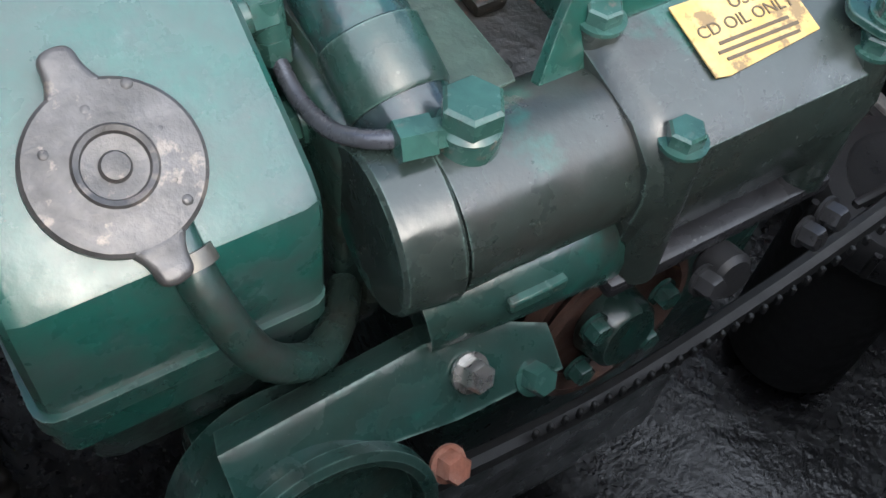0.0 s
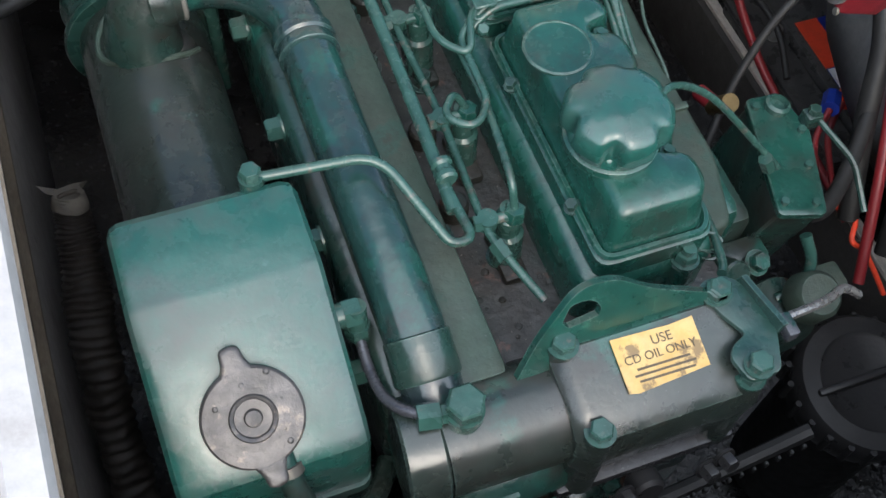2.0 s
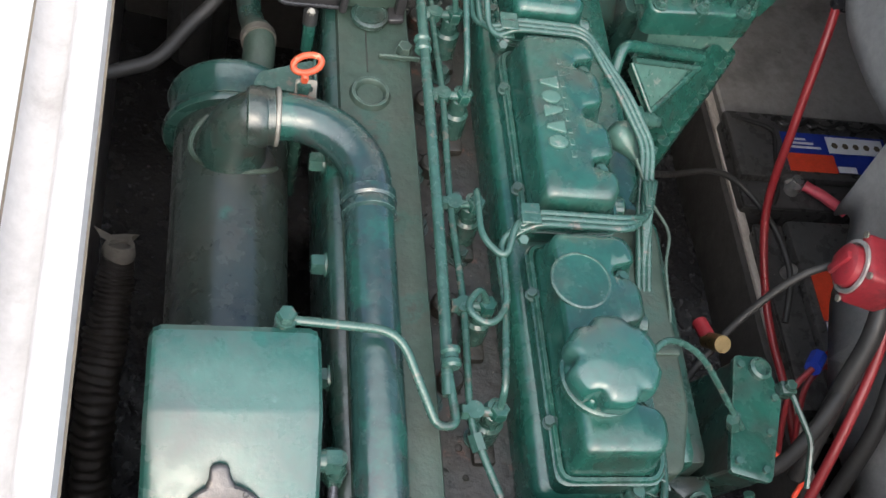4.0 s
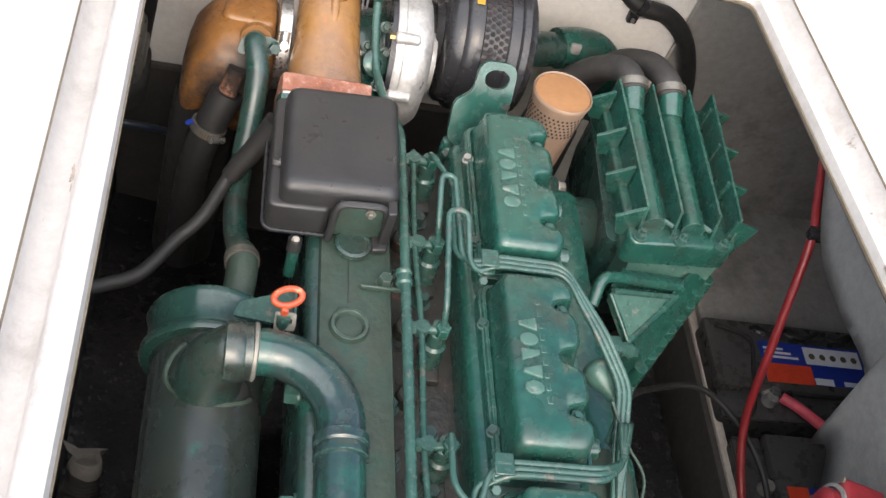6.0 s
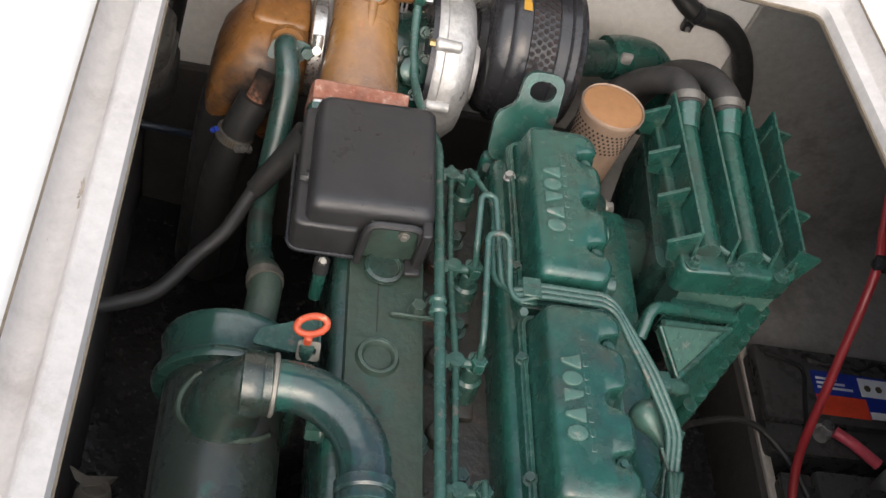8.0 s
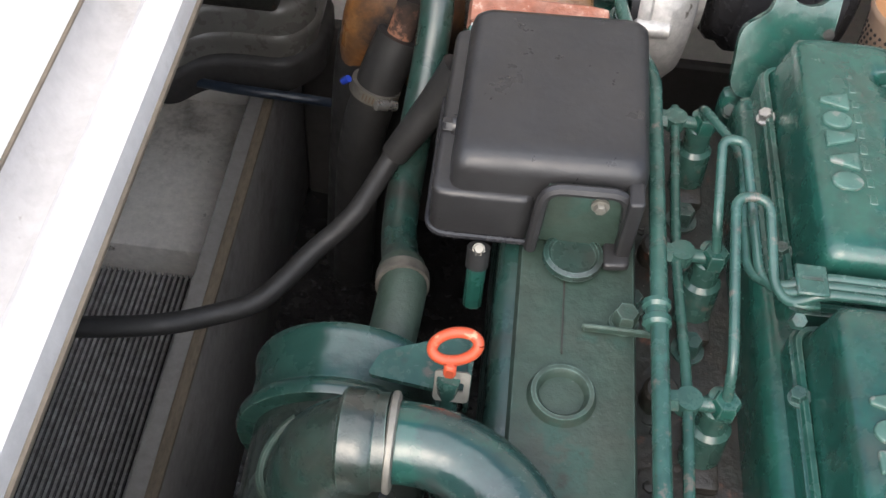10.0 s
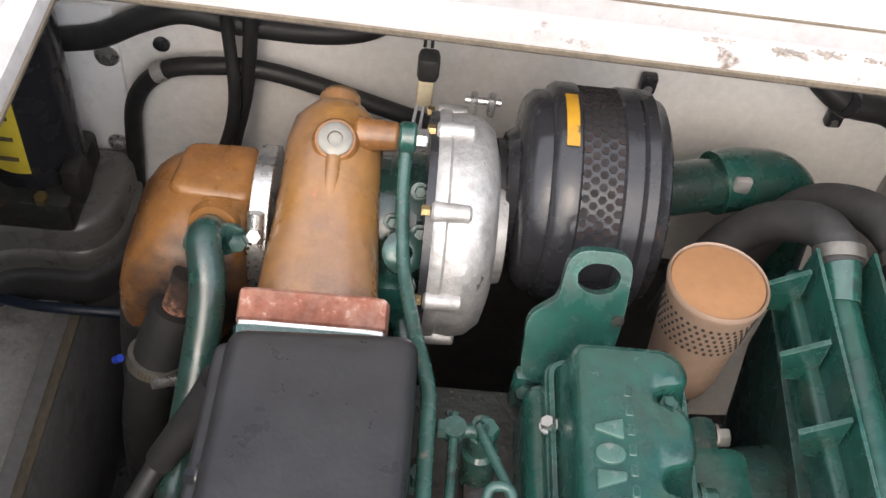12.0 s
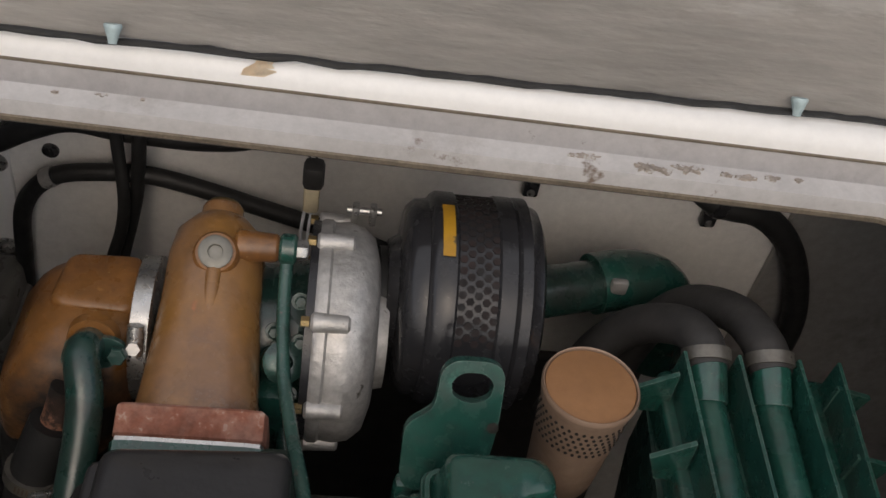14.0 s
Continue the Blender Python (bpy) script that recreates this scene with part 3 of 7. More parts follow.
bm = prism(B(), [(0.088, -0.262), (0.128, -0.262), (0.146, -0.20), (0.148, -0.06), (0.152, -0.012), (0.140, 0.012), (0.088, 0.012)], 0.69, 0.7235, 0.012, 0.005)
part("intake_plate", bm, GREEN_DUSTY, engine, "dusty flat intake casting")
part("intake_rib", box(B(), (0.09, -0.150, 0.722), (0.146, -0.143, 0.7275), 0.002), GREEN_DUSTY, engine)
for y in (-0.125, 0.003, 0.235, 0.3):
    bm = cyl(B(), (0.085, y, 0.735), (0.112, y, 0.735), 0.011, edge=0.002)
    cyl(bm, (0.098, y, 0.735), (0.101, y, 0.735), 0.014)
    part("stud_boss", bm, GREEN, engine)
for k, (y, z) in enumerate(((-0.22, 0.745), (-0.04, 0.74), (0.02, 0.74), (0.18, 0.74), (0.29, 0.74))):
    part("head_bolt", hexbolt(B(), (-0.048, y, 0.697), (0, 0, 1), 0.0078, 0.013, 0.011), GREEN_DARK, engine)
    part("head_bolt", hexbolt(B(), (-0.085, y + 0.03, 0.697), (0, 0, 1), 0.0072, 0.012, 0.010), GREEN_DARK, engine)


bm = sweep(B(), smooth_path([(0.105, 0.325, 0.665), (0.140, 0.335, 0.668), (0.185, 0.350, 0.655)]), 0.04, 28)
box(bm, (0.108, 0.272, 0.62), (0.130, 0.385, 0.712), 0.008)
part("intake_elbow", bm, GREEN_DARK, engine, "grimy intake casting towards the cooler")
for y, z in ((0.285, 0.70), (0.372, 0.70), (0.285, 0.64)):
    part("intake_bolt", hexbolt(B(), (0.130, y, z), (1, 0, 0.1), 0.0075, 0.009, 0.010), DULL, engine)
for y in (-0.17, -0.095, 0.06, 0.14, 0.255):
    part("pushrod_tube", cyl(B(), (-0.068, y, 0.690), (-0.068, y, 0.7125), 0.0125, 0.0115, 20, 0.002), GRIME, engine)
    part("rusty_nut", hexbolt(B(), (-0.092, y + 0.012, 0.697), (0, 0, 1), 0.006, 0.008, 0.009), RUST_DARK, engine)
bm = B()
random.seed(11)
for k in range(90):
    x, y = random.uniform(-0.10, -0.042), random.uniform(-0.30, 0.38)
    r = random.uniform(0.0015, 0.005)
    lathe(bm, (x, y, 0.6965), (random.uniform(-0.2, 0.2), random.uniform(-0.2, 0.2), 1), [(r, 0), (r * 0.8, r * 0.35), (0, r * 0.5)], 7)
tagged(part("oil_crust", bm, GRIME, engine, "crusted oil and grit on the head"), kind="stuff")


# ---- valve covers ----
def cover_outline(grow, notch, ends):
    x0, x1, y0, y1 = 0.005 - grow, 0.076 + grow, ends[0] - grow, ends[1] + grow
    pts = [(x0, y0), (x1 - 0.008, y0), (x1, y0 + 0.012)]
    if notch:
        d = 0.022
        for c, w in ((-0.0575, 0.0100), (0.0, 0.0135), (0.0575, 0.0100)):
            pts += [(x1, c - w), (x1 - d * 0.85, c - w * 0.6), (x1 - d, c), (x1 - d * 0.85, c + w * 0.6), (x1, c + w)]
    else:
        for c, w in ((-0.0575, 0.0100), (0.0, 0.0135), (0.0575, 0.0100)):
            pts += [(x1, c - w), (x1, c - w * 0.6), (x1, c), (x1, c + w * 0.6), (x1, c + w)]
    pts += [(x1, y1 - 0.012), (x1 - 0.008, y1), (x0, y1)]
    return pts


def valve_cover(yc, face, ends):
    c = thing("valve_cover", "green painted valve cover on the cylinder head", "valve cover", (0.03, yc, 0.745), "valve covers on the head")
    at = Matrix.Translation((0, yc, 0))
    bm = B()
    o = [outline(cover_outline(g, False, ends), 0.012, 4) for g in (0.012, 0.012, 0.009)]
    loft(bm, [[(x, y, z) for x, y in lp] for lp, z in zip(o, (0.748, 0.768, 0.770))], at)
    part("flange", bm, GREEN, c)
    # body with sloping sides, notched for the bolts above the flange
    bm = B()
    levels = ((0.006, 0.767, 0), (0.005, 0.776, 0), (0.0015, 0.799, 1), (0.0005, 0.8085, 1), (-0.003, 0.8125, 1), (-0.007, 0.8137, 1))
    loft(bm, [[(x, y, z) for x, y in outline(cover_outline(g, nt, ends), 0.009, 3)] for g, z, nt in levels], at)
    part("body", bm, GREEN, c, angle=55)
    # a bead round the foot of the body
    lp = outline(cover_outline(0.0085, False, ends), 0.012, 4)
    bead = [Vector((x, y + yc, 0.7715)) for x, y in lp]
    part("bead", sweep(B(), bead + [bead[0]], 0.003, 6), GREEN, c)
    for y in (-0.0575, 0.0575):
        bm = hexbolt(cyl(B(), (0.0645, yc + y, 0.778), (0.0645, yc + y, 0.796), 0.0098, n=20), (0.0645, yc + y, 0.796), (0, 0, 1), 0.0070, 0.007, 0.0092)
        cyl(bm, (0.0645, yc + y, 0.803), (0.0645, yc + y, 0.807), 0.0035, n=12)
        part("cover_bolt", bm, GREEN_PIPE, c)
    for y in (-0.062, 0.055):
        part("flange_bolt", hexbolt(B(), (-0.0050, yc + y, 0.7690), (-0.4, 0, 1), 0.0050, 0.006, 0.0065), STEEL if (y > 0 and face == "back") else GREEN_DARK, c)
    return c


covers = {}
for key, yc, ends in (("front", -0.172, (-0.102, 0.094)), ("middle", 0.0545, (-0.0945, 0.092)), ("back", 0.274, (-0.0935, 0.094))):
    covers[key] = valve_cover(yc, key, ends)
    if key != "front":
        # raised maker's mark: five plain shapes in a row
        for i in range(5):
            y = yc + 0.0305 - i * 0.0172
            if i in (0, 3):
                pts, r_ = [(0.013, y - 0.0020), (0.0315, y - 0.0075), (0.0315, y + 0.0075), (0.013, y + 0.0020)], 0.002
            elif i == 2:
                pts, r_ = [(0.013, y - 0.0065), (0.0315, y + 0.0005), (0.0315, y + 0.006), (0.013, y + 0.0065)], 0.002
            else:
                pts, r_ = [(0.0222 + 0.0095 * math.cos(a), y + 0.0072 * math.sin(a)) for a in [math.pi * k / 8 for k in range(16)]], 0.0
            bm = prism(B(), pts, 0.812, 0.8160, r_, 0.0012)
            part("raised_mark", bm, MARK_WORN, covers[key])
        for i in range(9):
            y = yc + 0.058 - i * 0.0135
            part("casting_mark", box(B(), (0.0335, y - 0.004, 0.813), (0.0385, y + 0.004, 0.8141), 0.0005, 1), GREEN, covers[key])
    else:
        part("round_blank", lathe(B(), (0.022, -0.126, 0.8130), (0, 0, 1), [(0.0265, 0), (0.0265, 0.0015), (0.025, 0.0022), (0.0245, 0.0014), (0, 0.0014)], 40), GREEN, covers[key])

# oil filler cap with seven finger grips
cap = thing("oil_filler_cap", "large green fluted oil filler cap on the front valve cover", "filler cap", (0.024, -0.214, 0.813))
bm = B()
loops = []
for rr, z, wv in ((0.030, 0.812, 0.0), (0.033, 0.826, 0.0), (0.036, 0.829, 0.9), (0.0385, 0.833, 1.0), (0.0385, 0.845, 1.0), (0.037, 0.850, 0.75), (0.033, 0.8545, 0.3), (0.026, 0.857, 0.0), (0.010, 0.859, 0.0), (0.001, 0.8592, 0.0)):
    lp = []
    for k in range(96):
        a = 2 * math.pi * k / 96 + 0.35
        w = max(0.0, math.cos(6 * a)) ** 1.6
        lp.append((0.024 + (rr - 0.0075 * w * wv) * math.cos(a), -0.214 + (rr - 0.0075 * w * wv) * math.sin(a), z))
    loops.append(lp)
loft(bm, loops)
part("collar", lathe(B(), (0.024, -0.214, 0.8125), (0, 0, 1), [(0.034, 0), (0.034, 0.006), (0.031, 0.008)], 40), GREEN, cap)
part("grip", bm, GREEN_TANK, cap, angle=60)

# ---- expansion tank with its pressure cap ----
tank = thing("expansion_tank", "green coolant expansion tank with a sloping front", "coolant tank", (-0.26, -0.26, 0.6))
prof = [(-0.174, 0.65), (-0.174, 0.803), (-0.1755, 0.809), (-0.181, 0.812), (-0.242, 0.8125), (-0.246, 0.811), (-0.342, 0.7575), (-0.3495, 0.750), (-0.352, 0.738), (-0.352, 0.65)]
xs = ((-0.321, 0.0125), (-0.3205, 0.006), (-0.3175, 0.002), (-0.312, 0.0), (-0.203, 0.0), (-0.197, 0.002), (-0.194, 0.006), (-0.1935, 0.0125))
loops = []
cy, cz = -0.262, 0.72
for x, ins in xs:
    loops.append([(x, y + (cy - y) * ins / 0.085, z + (cz - z) * ins / 0.1) for y, z in prof])
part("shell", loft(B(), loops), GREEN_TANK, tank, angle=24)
bm = loft(B(), [[(x, y, z) for x, y in outline([(-0.324, -0.355), (-0.194, -0.355), (-0.194, -0.173), (-0.324, -0.173)], 0.012)] for z in (0.674, 0.686)])
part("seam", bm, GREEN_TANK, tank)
part("lower_body", box(B(), (-0.312, -0.345, 0.60), (-0.205, -0.18, 0.676), 0.015), GREEN_DARK, tank)
part("vent_bolt", hexbolt(cyl(B(), (-0.221, -0.170, 0.795), (-0.221, -0.170, 0.815), 0.0085), (-0.221, -0.170, 0.814), (0, 0, 1), 0.0075, 0.008), GREEN_PIPE, tank)
# a side connection
bm = cyl(B(), (-0.198, -0.268, 0.775), (-0.182, -0.268, 0.775), 0.009)
hexbolt(bm, (-0.190, -0.268, 0.775), (1, 0, 0), 0.0105, 0.012)
cyl(bm, (-0.180, -0.268, 0.782), (-0.180, -0.275, 0.755), 0.0075)
hexbolt(bm, (-0.180, -0.272, 0.766), (0, -0.25, -1), 0.0095, 0.012)
part("side_fitting", bm, GREEN_PIPE, tank)

nrm = Vector((0, -0.53, 0.848)).normalized()
cc = Vector((-0.2625, -0.3175, 0.7732))
pcap = thing("pressure_cap", "worn plated steel pressure cap with two grip ears", "pressure cap", tuple(cc))
frame_m = Matrix.Translation(cc) @ nrm.to_track_quat("Z", "Y").to_matrix().to_4x4()
part("neck", lathe(B(), cc - nrm * 0.012, nrm, [(0.022, 0), (0.022, 0.010), (0.027, 0.011), (0.027, 0.013)], 36), CAP_METAL, pcap)
bm = lathe(B(), cc, nrm, [(0.0318, 0.0), (0.033, 0.002), (0.0327, 0.0055), (0.0312, 0.007), (0.0155, 0.008), (0.0145, 0.0095), (0.0125, 0.0085), (0.0118, 0.006), (0.006, 0.0055), (0.005, 0.0085), (0.0, 0.0095)], 56)
for a in (95, -84):
    ca, sa = math.cos(radians(a)), math.sin(radians(a))
    pts = [(0.028, -0.0125), (0.036, -0.0075), (0.0455, -0.0068), (0.0475, 0.0), (0.0455, 0.0068), (0.036, 0.0075), (0.028, 0.0125)]
    prism(bm, [(u * ca - v * sa, u * sa + v * ca) for u, v in pts], 0.0005, 0.0070, 0.0085, 0.003, frame_m)
part("disc", bm, CAP_METAL, pcap)
for a, rr in ((150, 0.024), (20, 0.020), (-35, 0.020), (-48, 0.027), (95, 0.022), (60, 0.030)):
    part("embossed_dot", lathe(B(), frame_m @ Vector((rr * math.cos(radians(a)), rr * math.sin(radians(a)), 0.0070)), nrm, [(0.0024, 0), (0.0018, 0.0006), (0, 0.0008)], 12), CAP_METAL, pcap)
hose = thing("overflow_hose", "green stained overflow hose from the filler neck", "hose", (-0.245, -0.36, 0.64))
part("tube", sweep(B(), smooth_path([(-0.251, -0.335, 0.757), (-0.249, -0.358, 0.735), (-0.236, -0.374, 0.70), (-0.212, -0.372, 0.676), (-0.192, -0.355, 0.664), (-0.178, -0.335, 0.655)]), 0.0085, 14), GREEN_DARK, hose)

clamp_band("hose_clip", (-0.2500, -0.3475, 0.746), (0.08, -0.72, -0.68), 0.0088, hose, 0.007)

# ---- thermostat housing across the front ----
th = thing("thermostat_housing", "dark green cast thermostat housing with a pipe end", "engine housing", (-0.05, -0.36, 0.62))
bm = cyl(B(), (-0.178, -0.352, 0.722), (-0.150, -0.354, 0.722), 0.0385, 0.0405, 40, 0.002)
cyl(bm, (-0.1505, -0.354, 0.722), (-0.03, -0.356, 0.722), 0.0385, None, 40)
part("pipe_end", bm, CHARCOAL, th)
bm = B()
sect = [(-0.398, 0.69), (-0.402, 0.728), (-0.398, 0.750), (-0.380, 0.7645), (-0.338, 0.7735), (-0.324, 0.766), (-0.318, 0.70), (-0.33, 0.66), (-0.38, 0.66)]
loft(bm, [[(x, y + (-0.355 - y) * s, z + (0.71 - z) * s) for y, z in sect] for x, s in ((-0.068, 0.12), (-0.062, 0.02), (-0.055, 0.0), (0.062, 0.0), (0.069, 0.02), (0.072, 0.08))])
part("cover_box", bm, CHARCOAL, th, angle=35)
# flange coloured black to stand in for the shade under the housing
part("lower_flange", box(B(), (-0.072, -0.402, 0.655), (0.074, -0.312, 0.668), 0.004), BLACK_PAINT, th)
for x, y, z in ((-0.053, -0.393, 0.755), (0.060, -0.390, 0.757), (0.058, -0.332, 0.774), (-0.058, -0.335, 0.775)):
    bm = cyl(B(), (x, y, 0.665), (x, y, z), 0.0125, 0.0105)
    part("bolt_boss", bm, CHARCOAL, th)
    part("bolt", hexbolt(B(), (x, y, z), (0, 0, 1), 0.0085, 0.008, 0.011), GREEN_PIPE, th)
part("inlet_collar", lathe(B(), (-0.146, -0.293, 0.767), (0, -0.91, -0.42), [(0.0215, 0), (0.0232, 0.001), (0.0236, 0.030), (0.0222, 0.032)], 36), GREEN_DARK, th)
bm = cyl(B(), (-0.134, -0.354, 0.752), (-0.134, -0.354, 0.772), 0.0135, None, 28, 0.002)
hexbolt(bm, (-0.134, -0.354, 0.771), (0, 0, 1), 0.0135, 0.011)
b = part("banjo_bolt", bm, GREEN_PIPE, th)
part("banjo_nut", lathe(B(), (-0.165, -0.349, 0.768), (1, -0.16, -0.05), [(0.0095, 0), (0.0095, 0.015), (0.007, 0.016), (0.007, 0.021)], 6), GREEN_PIPE, th)
lab_m = Matrix.Translation((0.004, -0.359, 0.7700)) @ Matrix.Rotation(radians(12), 4, "X") @ Matrix.Rotation(radians(-1), 4, "Z")
lab = thing("oil_label", "yellow scratched label with dark print on the housing", "label", (0.003, -0.349, 0.7575))
pts = [(-0.031, -0.020), (-0.024, -0.0215), (0.030, -0.017), (0.0305, 0.018), (0.012, 0.0165), (-0.031, 0.0175)]
part("sheet", prism(B(), pts, 0.0005, 0.0013, 0, 0, lab_m), LABEL_Y, lab)


def text_mesh(words, size, m, parent, mat, name="print"):
    cu = bpy.data.curves.new("words", "FONT")
    cu.body, cu.size, cu.align_x, cu.align_y, cu.extrude = words, size, "CENTER", "CENTER", 0.0002
    tmp = bpy.data.objects.new("words", cu)
    me = bpy.data.meshes.new_from_object(tmp)
    bpy.data.objects.remove(tmp)
    bm = B()
    bm.from_mesh(me)
    bpy.data.meshes.remove(me)
    bmesh.ops.transform(bm, matrix=m, verts=bm.verts)
    return part(name, bm, mat, parent)


text_mesh("USE", 0.0095, lab_m @ Matrix.Translation((0.004, 0.0095, 0.0016)), lab, INK)
text_mesh("CD OIL ONLY", 0.0085, lab_m @ Matrix.Translation((0, 0.0005, 0.0016)), lab, INK)
for y, w in ((-0.0065, 0.038), (-0.0105, 0.044), (-0.0145, 0.040)):
    part("print_bar", box(B(), (-w / 2 - 0.001, y - 0.0008, 0.0013), (w / 2, y + 0.0008, 0.0018), 0, 1, lab_m), INK, lab)
def eye_plate(pts, hole, r, hr, th, m):
    """A plate with a rounded outline and one round hole."""
    bm = B()
    o = outline(pts, r, 6)
    n = len(o)
    h = []
    for x, y in o:
        d = math.hypot(x - hole[0], y - hole[1])
        h.append((hole[0] + (x - hole[0]) / d * hr * 1.15, hole[1] + (y - hole[1]) / d * hr * 0.9))
    return loft(bm, [[(x, y, 0) for x, y in o], [(x, y, th) for x, y in o], [(x, y, th) for x, y in h], [(x, y, 0) for x, y in h], [(x, y, 0) for x, y in o]], m, caps=False)


# ---- heat exchanger cylinder and coolant pipe ----
hx = thing("heat_exchanger", "grimy green cylindrical heat exchanger with a welded outlet", "heat exchanger", (-0.268, 0.0, 0.60))
part("drum", lathe(B(), (-0.261, -0.20, 0.683), (0, 1, 0), [(0.0532, 0), (0.0545, 0.30)], 64), CHARCOAL, hx)
part("end_cap", lathe(B(), (-0.262, 0.090, 0.683), (0, 1, 0), [(0.0545, 0.0), (0.0635, 0.0005), (0.0652, 0.004), (0.0645, 0.009), (0.0612, 0.012), (0.0594, 0.014), (0.0594, 0.040), (0.0612, 0.043), (0.0622, 0.047), (0.0605, 0.051), (0.055, 0.052), (0.0, 0.050)], 64), GREEN_DARK, hx, "round end cap with two raised rims")
part("outlet", sweep(B(), smooth_path([(-0.262, 0.042, 0.69), (-0.262, 0.043, 0.735), (-0.257, 0.045, 0.762), (-0.244, 0.047, 0.776), (-0.226, 0.048, 0.779)]), 0.025, 32, lambda u: 0.0345 - 0.009 * min(1, u * 1.5)), GREEN_DARK, hx)
bead = [Vector((-0.257 + 0.042 * math.cos(a), 0.052 + 0.036 * math.sin(a), 0.6828 + math.sqrt(max(0, 0.0548 ** 2 - (0.042 * math.cos(a) + 0.004) ** 2)))) for a in [math.pi * (0.72 + 1.1 * k / 30) for k in range(31)]]
part("weld_bead", sweep(B(), bead, 0.0028, 8), GREEN_DUSTY, hx)
part("outlet_collar", lathe(B(), (-0.252, 0.0475, 0.7775), (1, 0, 0.05), [(0.0252, 0), (0.0272, 0.002), (0.0276, 0.010), (0.0272, 0.017), (0.0255, 0.019)], 40), GREEN_DARK, hx)
part("weld_ring", lathe(B(), (-0.228, 0.048, 0.779), (1, 0, 0), [(0.0245, 0), (0.0264, 0.001), (0.0268, 0.0025), (0.0264, 0.004), (0.0245, 0.005)], 40), DULL, hx, "pale weld ring")
pp = thing("coolant_pipe", "dark green bent coolant pipe lying along the manifold", "pipe", (-0.147, -0.1, 0.757))
path = [(-0.230, 0.048, 0.779)] + [(-0.217 + 0.070 * math.sin(a), 0.048 - 0.070 * (1 - math.cos(a)), 0.780) for a in [math.pi / 2 * k / 16 for k in range(17)]] + [(-0.147, -0.10, 0.779), (-0.1465, -0.25, 0.776), (-0.146, -0.29, 0.768), (-0.1455, -0.32, 0.754), (-0.145, -0.350, 0.736)]
part("tube", sweep(B(), path, 0.0215, 32), PIPE_MIX, pp)
part("sleeve", lathe(B(), (-0.147, -0.030, 0.780), (0, -1, 0), [(0.0215, 0), (0.0248, 0.002), (0.0248, 0.010), (0.0230, 0.012), (0.0242, 0.014), (0.0242, 0.022), (0.0215, 0.024)], 36), PIPE_MIX, pp)

# ---- dipstick on its bracket ----
ds = thing("dipstick", "orange dipstick pull ring on a green steel bracket", "dipstick", (-0.20, 0.10, 0.74))
bm = prism(B(), [(-0.246, 0.098), (-0.240, 0.114), (-0.192, 0.133), (-0.186, 0.129), (-0.188, 0.096), (-0.196, 0.092)], 0.7565, 0.760, 0.004)
part("bracket", bm, GREEN_PIPE, ds)
part("bracket_lip", box(B(), (-0.1905, 0.094, 0.735), (-0.1875, 0.131, 0.767), 0.001), GREEN_PIPE, ds)
lp = [Vector((-0.1985 + 0.0125 * math.cos(a), 0.106 + 0.0052 * math.sin(a), 0.786 + 0.0062 * math.sin(a) + 0.004 * math.cos(a))) for a in [2 * math.pi * k / 32 for k in range(33)]]
part("pull_ring", sweep(B(), lp, 0.0032, 10), ORANGE, ds, "faded orange plastic pull ring")
part("stem", box(B(), (-0.2035, 0.094, 0.764), (-0.1965, 0.099, 0.781), 0.0015, 1), ORANGE, ds)
part("stem_plate", eye_plate([(-0.010, -0.009), (0.010, -0.009), (0.010, 0.009), (-0.010, 0.009)], (0.004, 0.0), 0.003, 0.0032, 0.002, Matrix.Translation((-0.198, 0.093, 0.7665)) @ Matrix.Rotation(radians(55), 4, "X")), DULL, ds, "bare steel plate with a hole")
part("guide_tube", sweep(B(), smooth_path([(-0.200, 0.093, 0.772), (-0.200, 0.092, 0.75), (-0.198, 0.09, 0.60)]), 0.0065, 12), GREEN_PIPE, ds)

# ---- turbocharger, elbow and exhaust outlet ----
tb = thing("turbocharger", "turbocharger with bronze painted elbow and aluminium compressor", "turbocharger", (-0.15, 0.45, 0.62))
ax = Vector((0, 0.93, 0.366)).normalized()
upv = Vector((0, -0.366, 0.93))
fm = Matrix.Translation((-0.1655, 0.402, 0.737)) @ Matrix((Vector((1, 0, 0)), upv, -ax)).transposed().to_4x4()


def across(u, v, d):
    return Vector((-0.1655, 0.402, 0.737)) + Vector((1, 0, 0)) * u + upv * v + ax * d


def ring_at(rx, ry, d, u0=0.0, v0=0.0, sq=2.0, n=40):
    out = []
    for k in range(n):
        a = 2 * math.pi * k / n
        ca, sa = math.cos(a), math.sin(a)
        s = (abs(ca) ** sq + abs(sa) ** sq) ** (-1 / sq)
        out.append(across(u0 + rx * s * ca, v0 + ry * s * sa, d))
    return out


part("rusty_flange", loft(B(), [ring_at(0.0495, 0.043, 0.0, sq=14), ring_at(0.0515, 0.045, 0.002, sq=14), ring_at(0.0515, 0.045, 0.021, sq=14), ring_at(0.0495, 0.043, 0.023, sq=14)]), RUST, tb, "rusted iron flange", angle=30)
part("gasket", loft(B(), [ring_at(0.0505, 0.044, -0.003, sq=14), ring_at(0.0505, 0.044, 0.0, sq=14)]), STEEL, tb)
part("manifold_flange", loft(B(), [ring_at(0.052, 0.046, -0.022, sq=10), ring_at(0.0525, 0.0455, -0.003, sq=10)]), GREEN, tb)
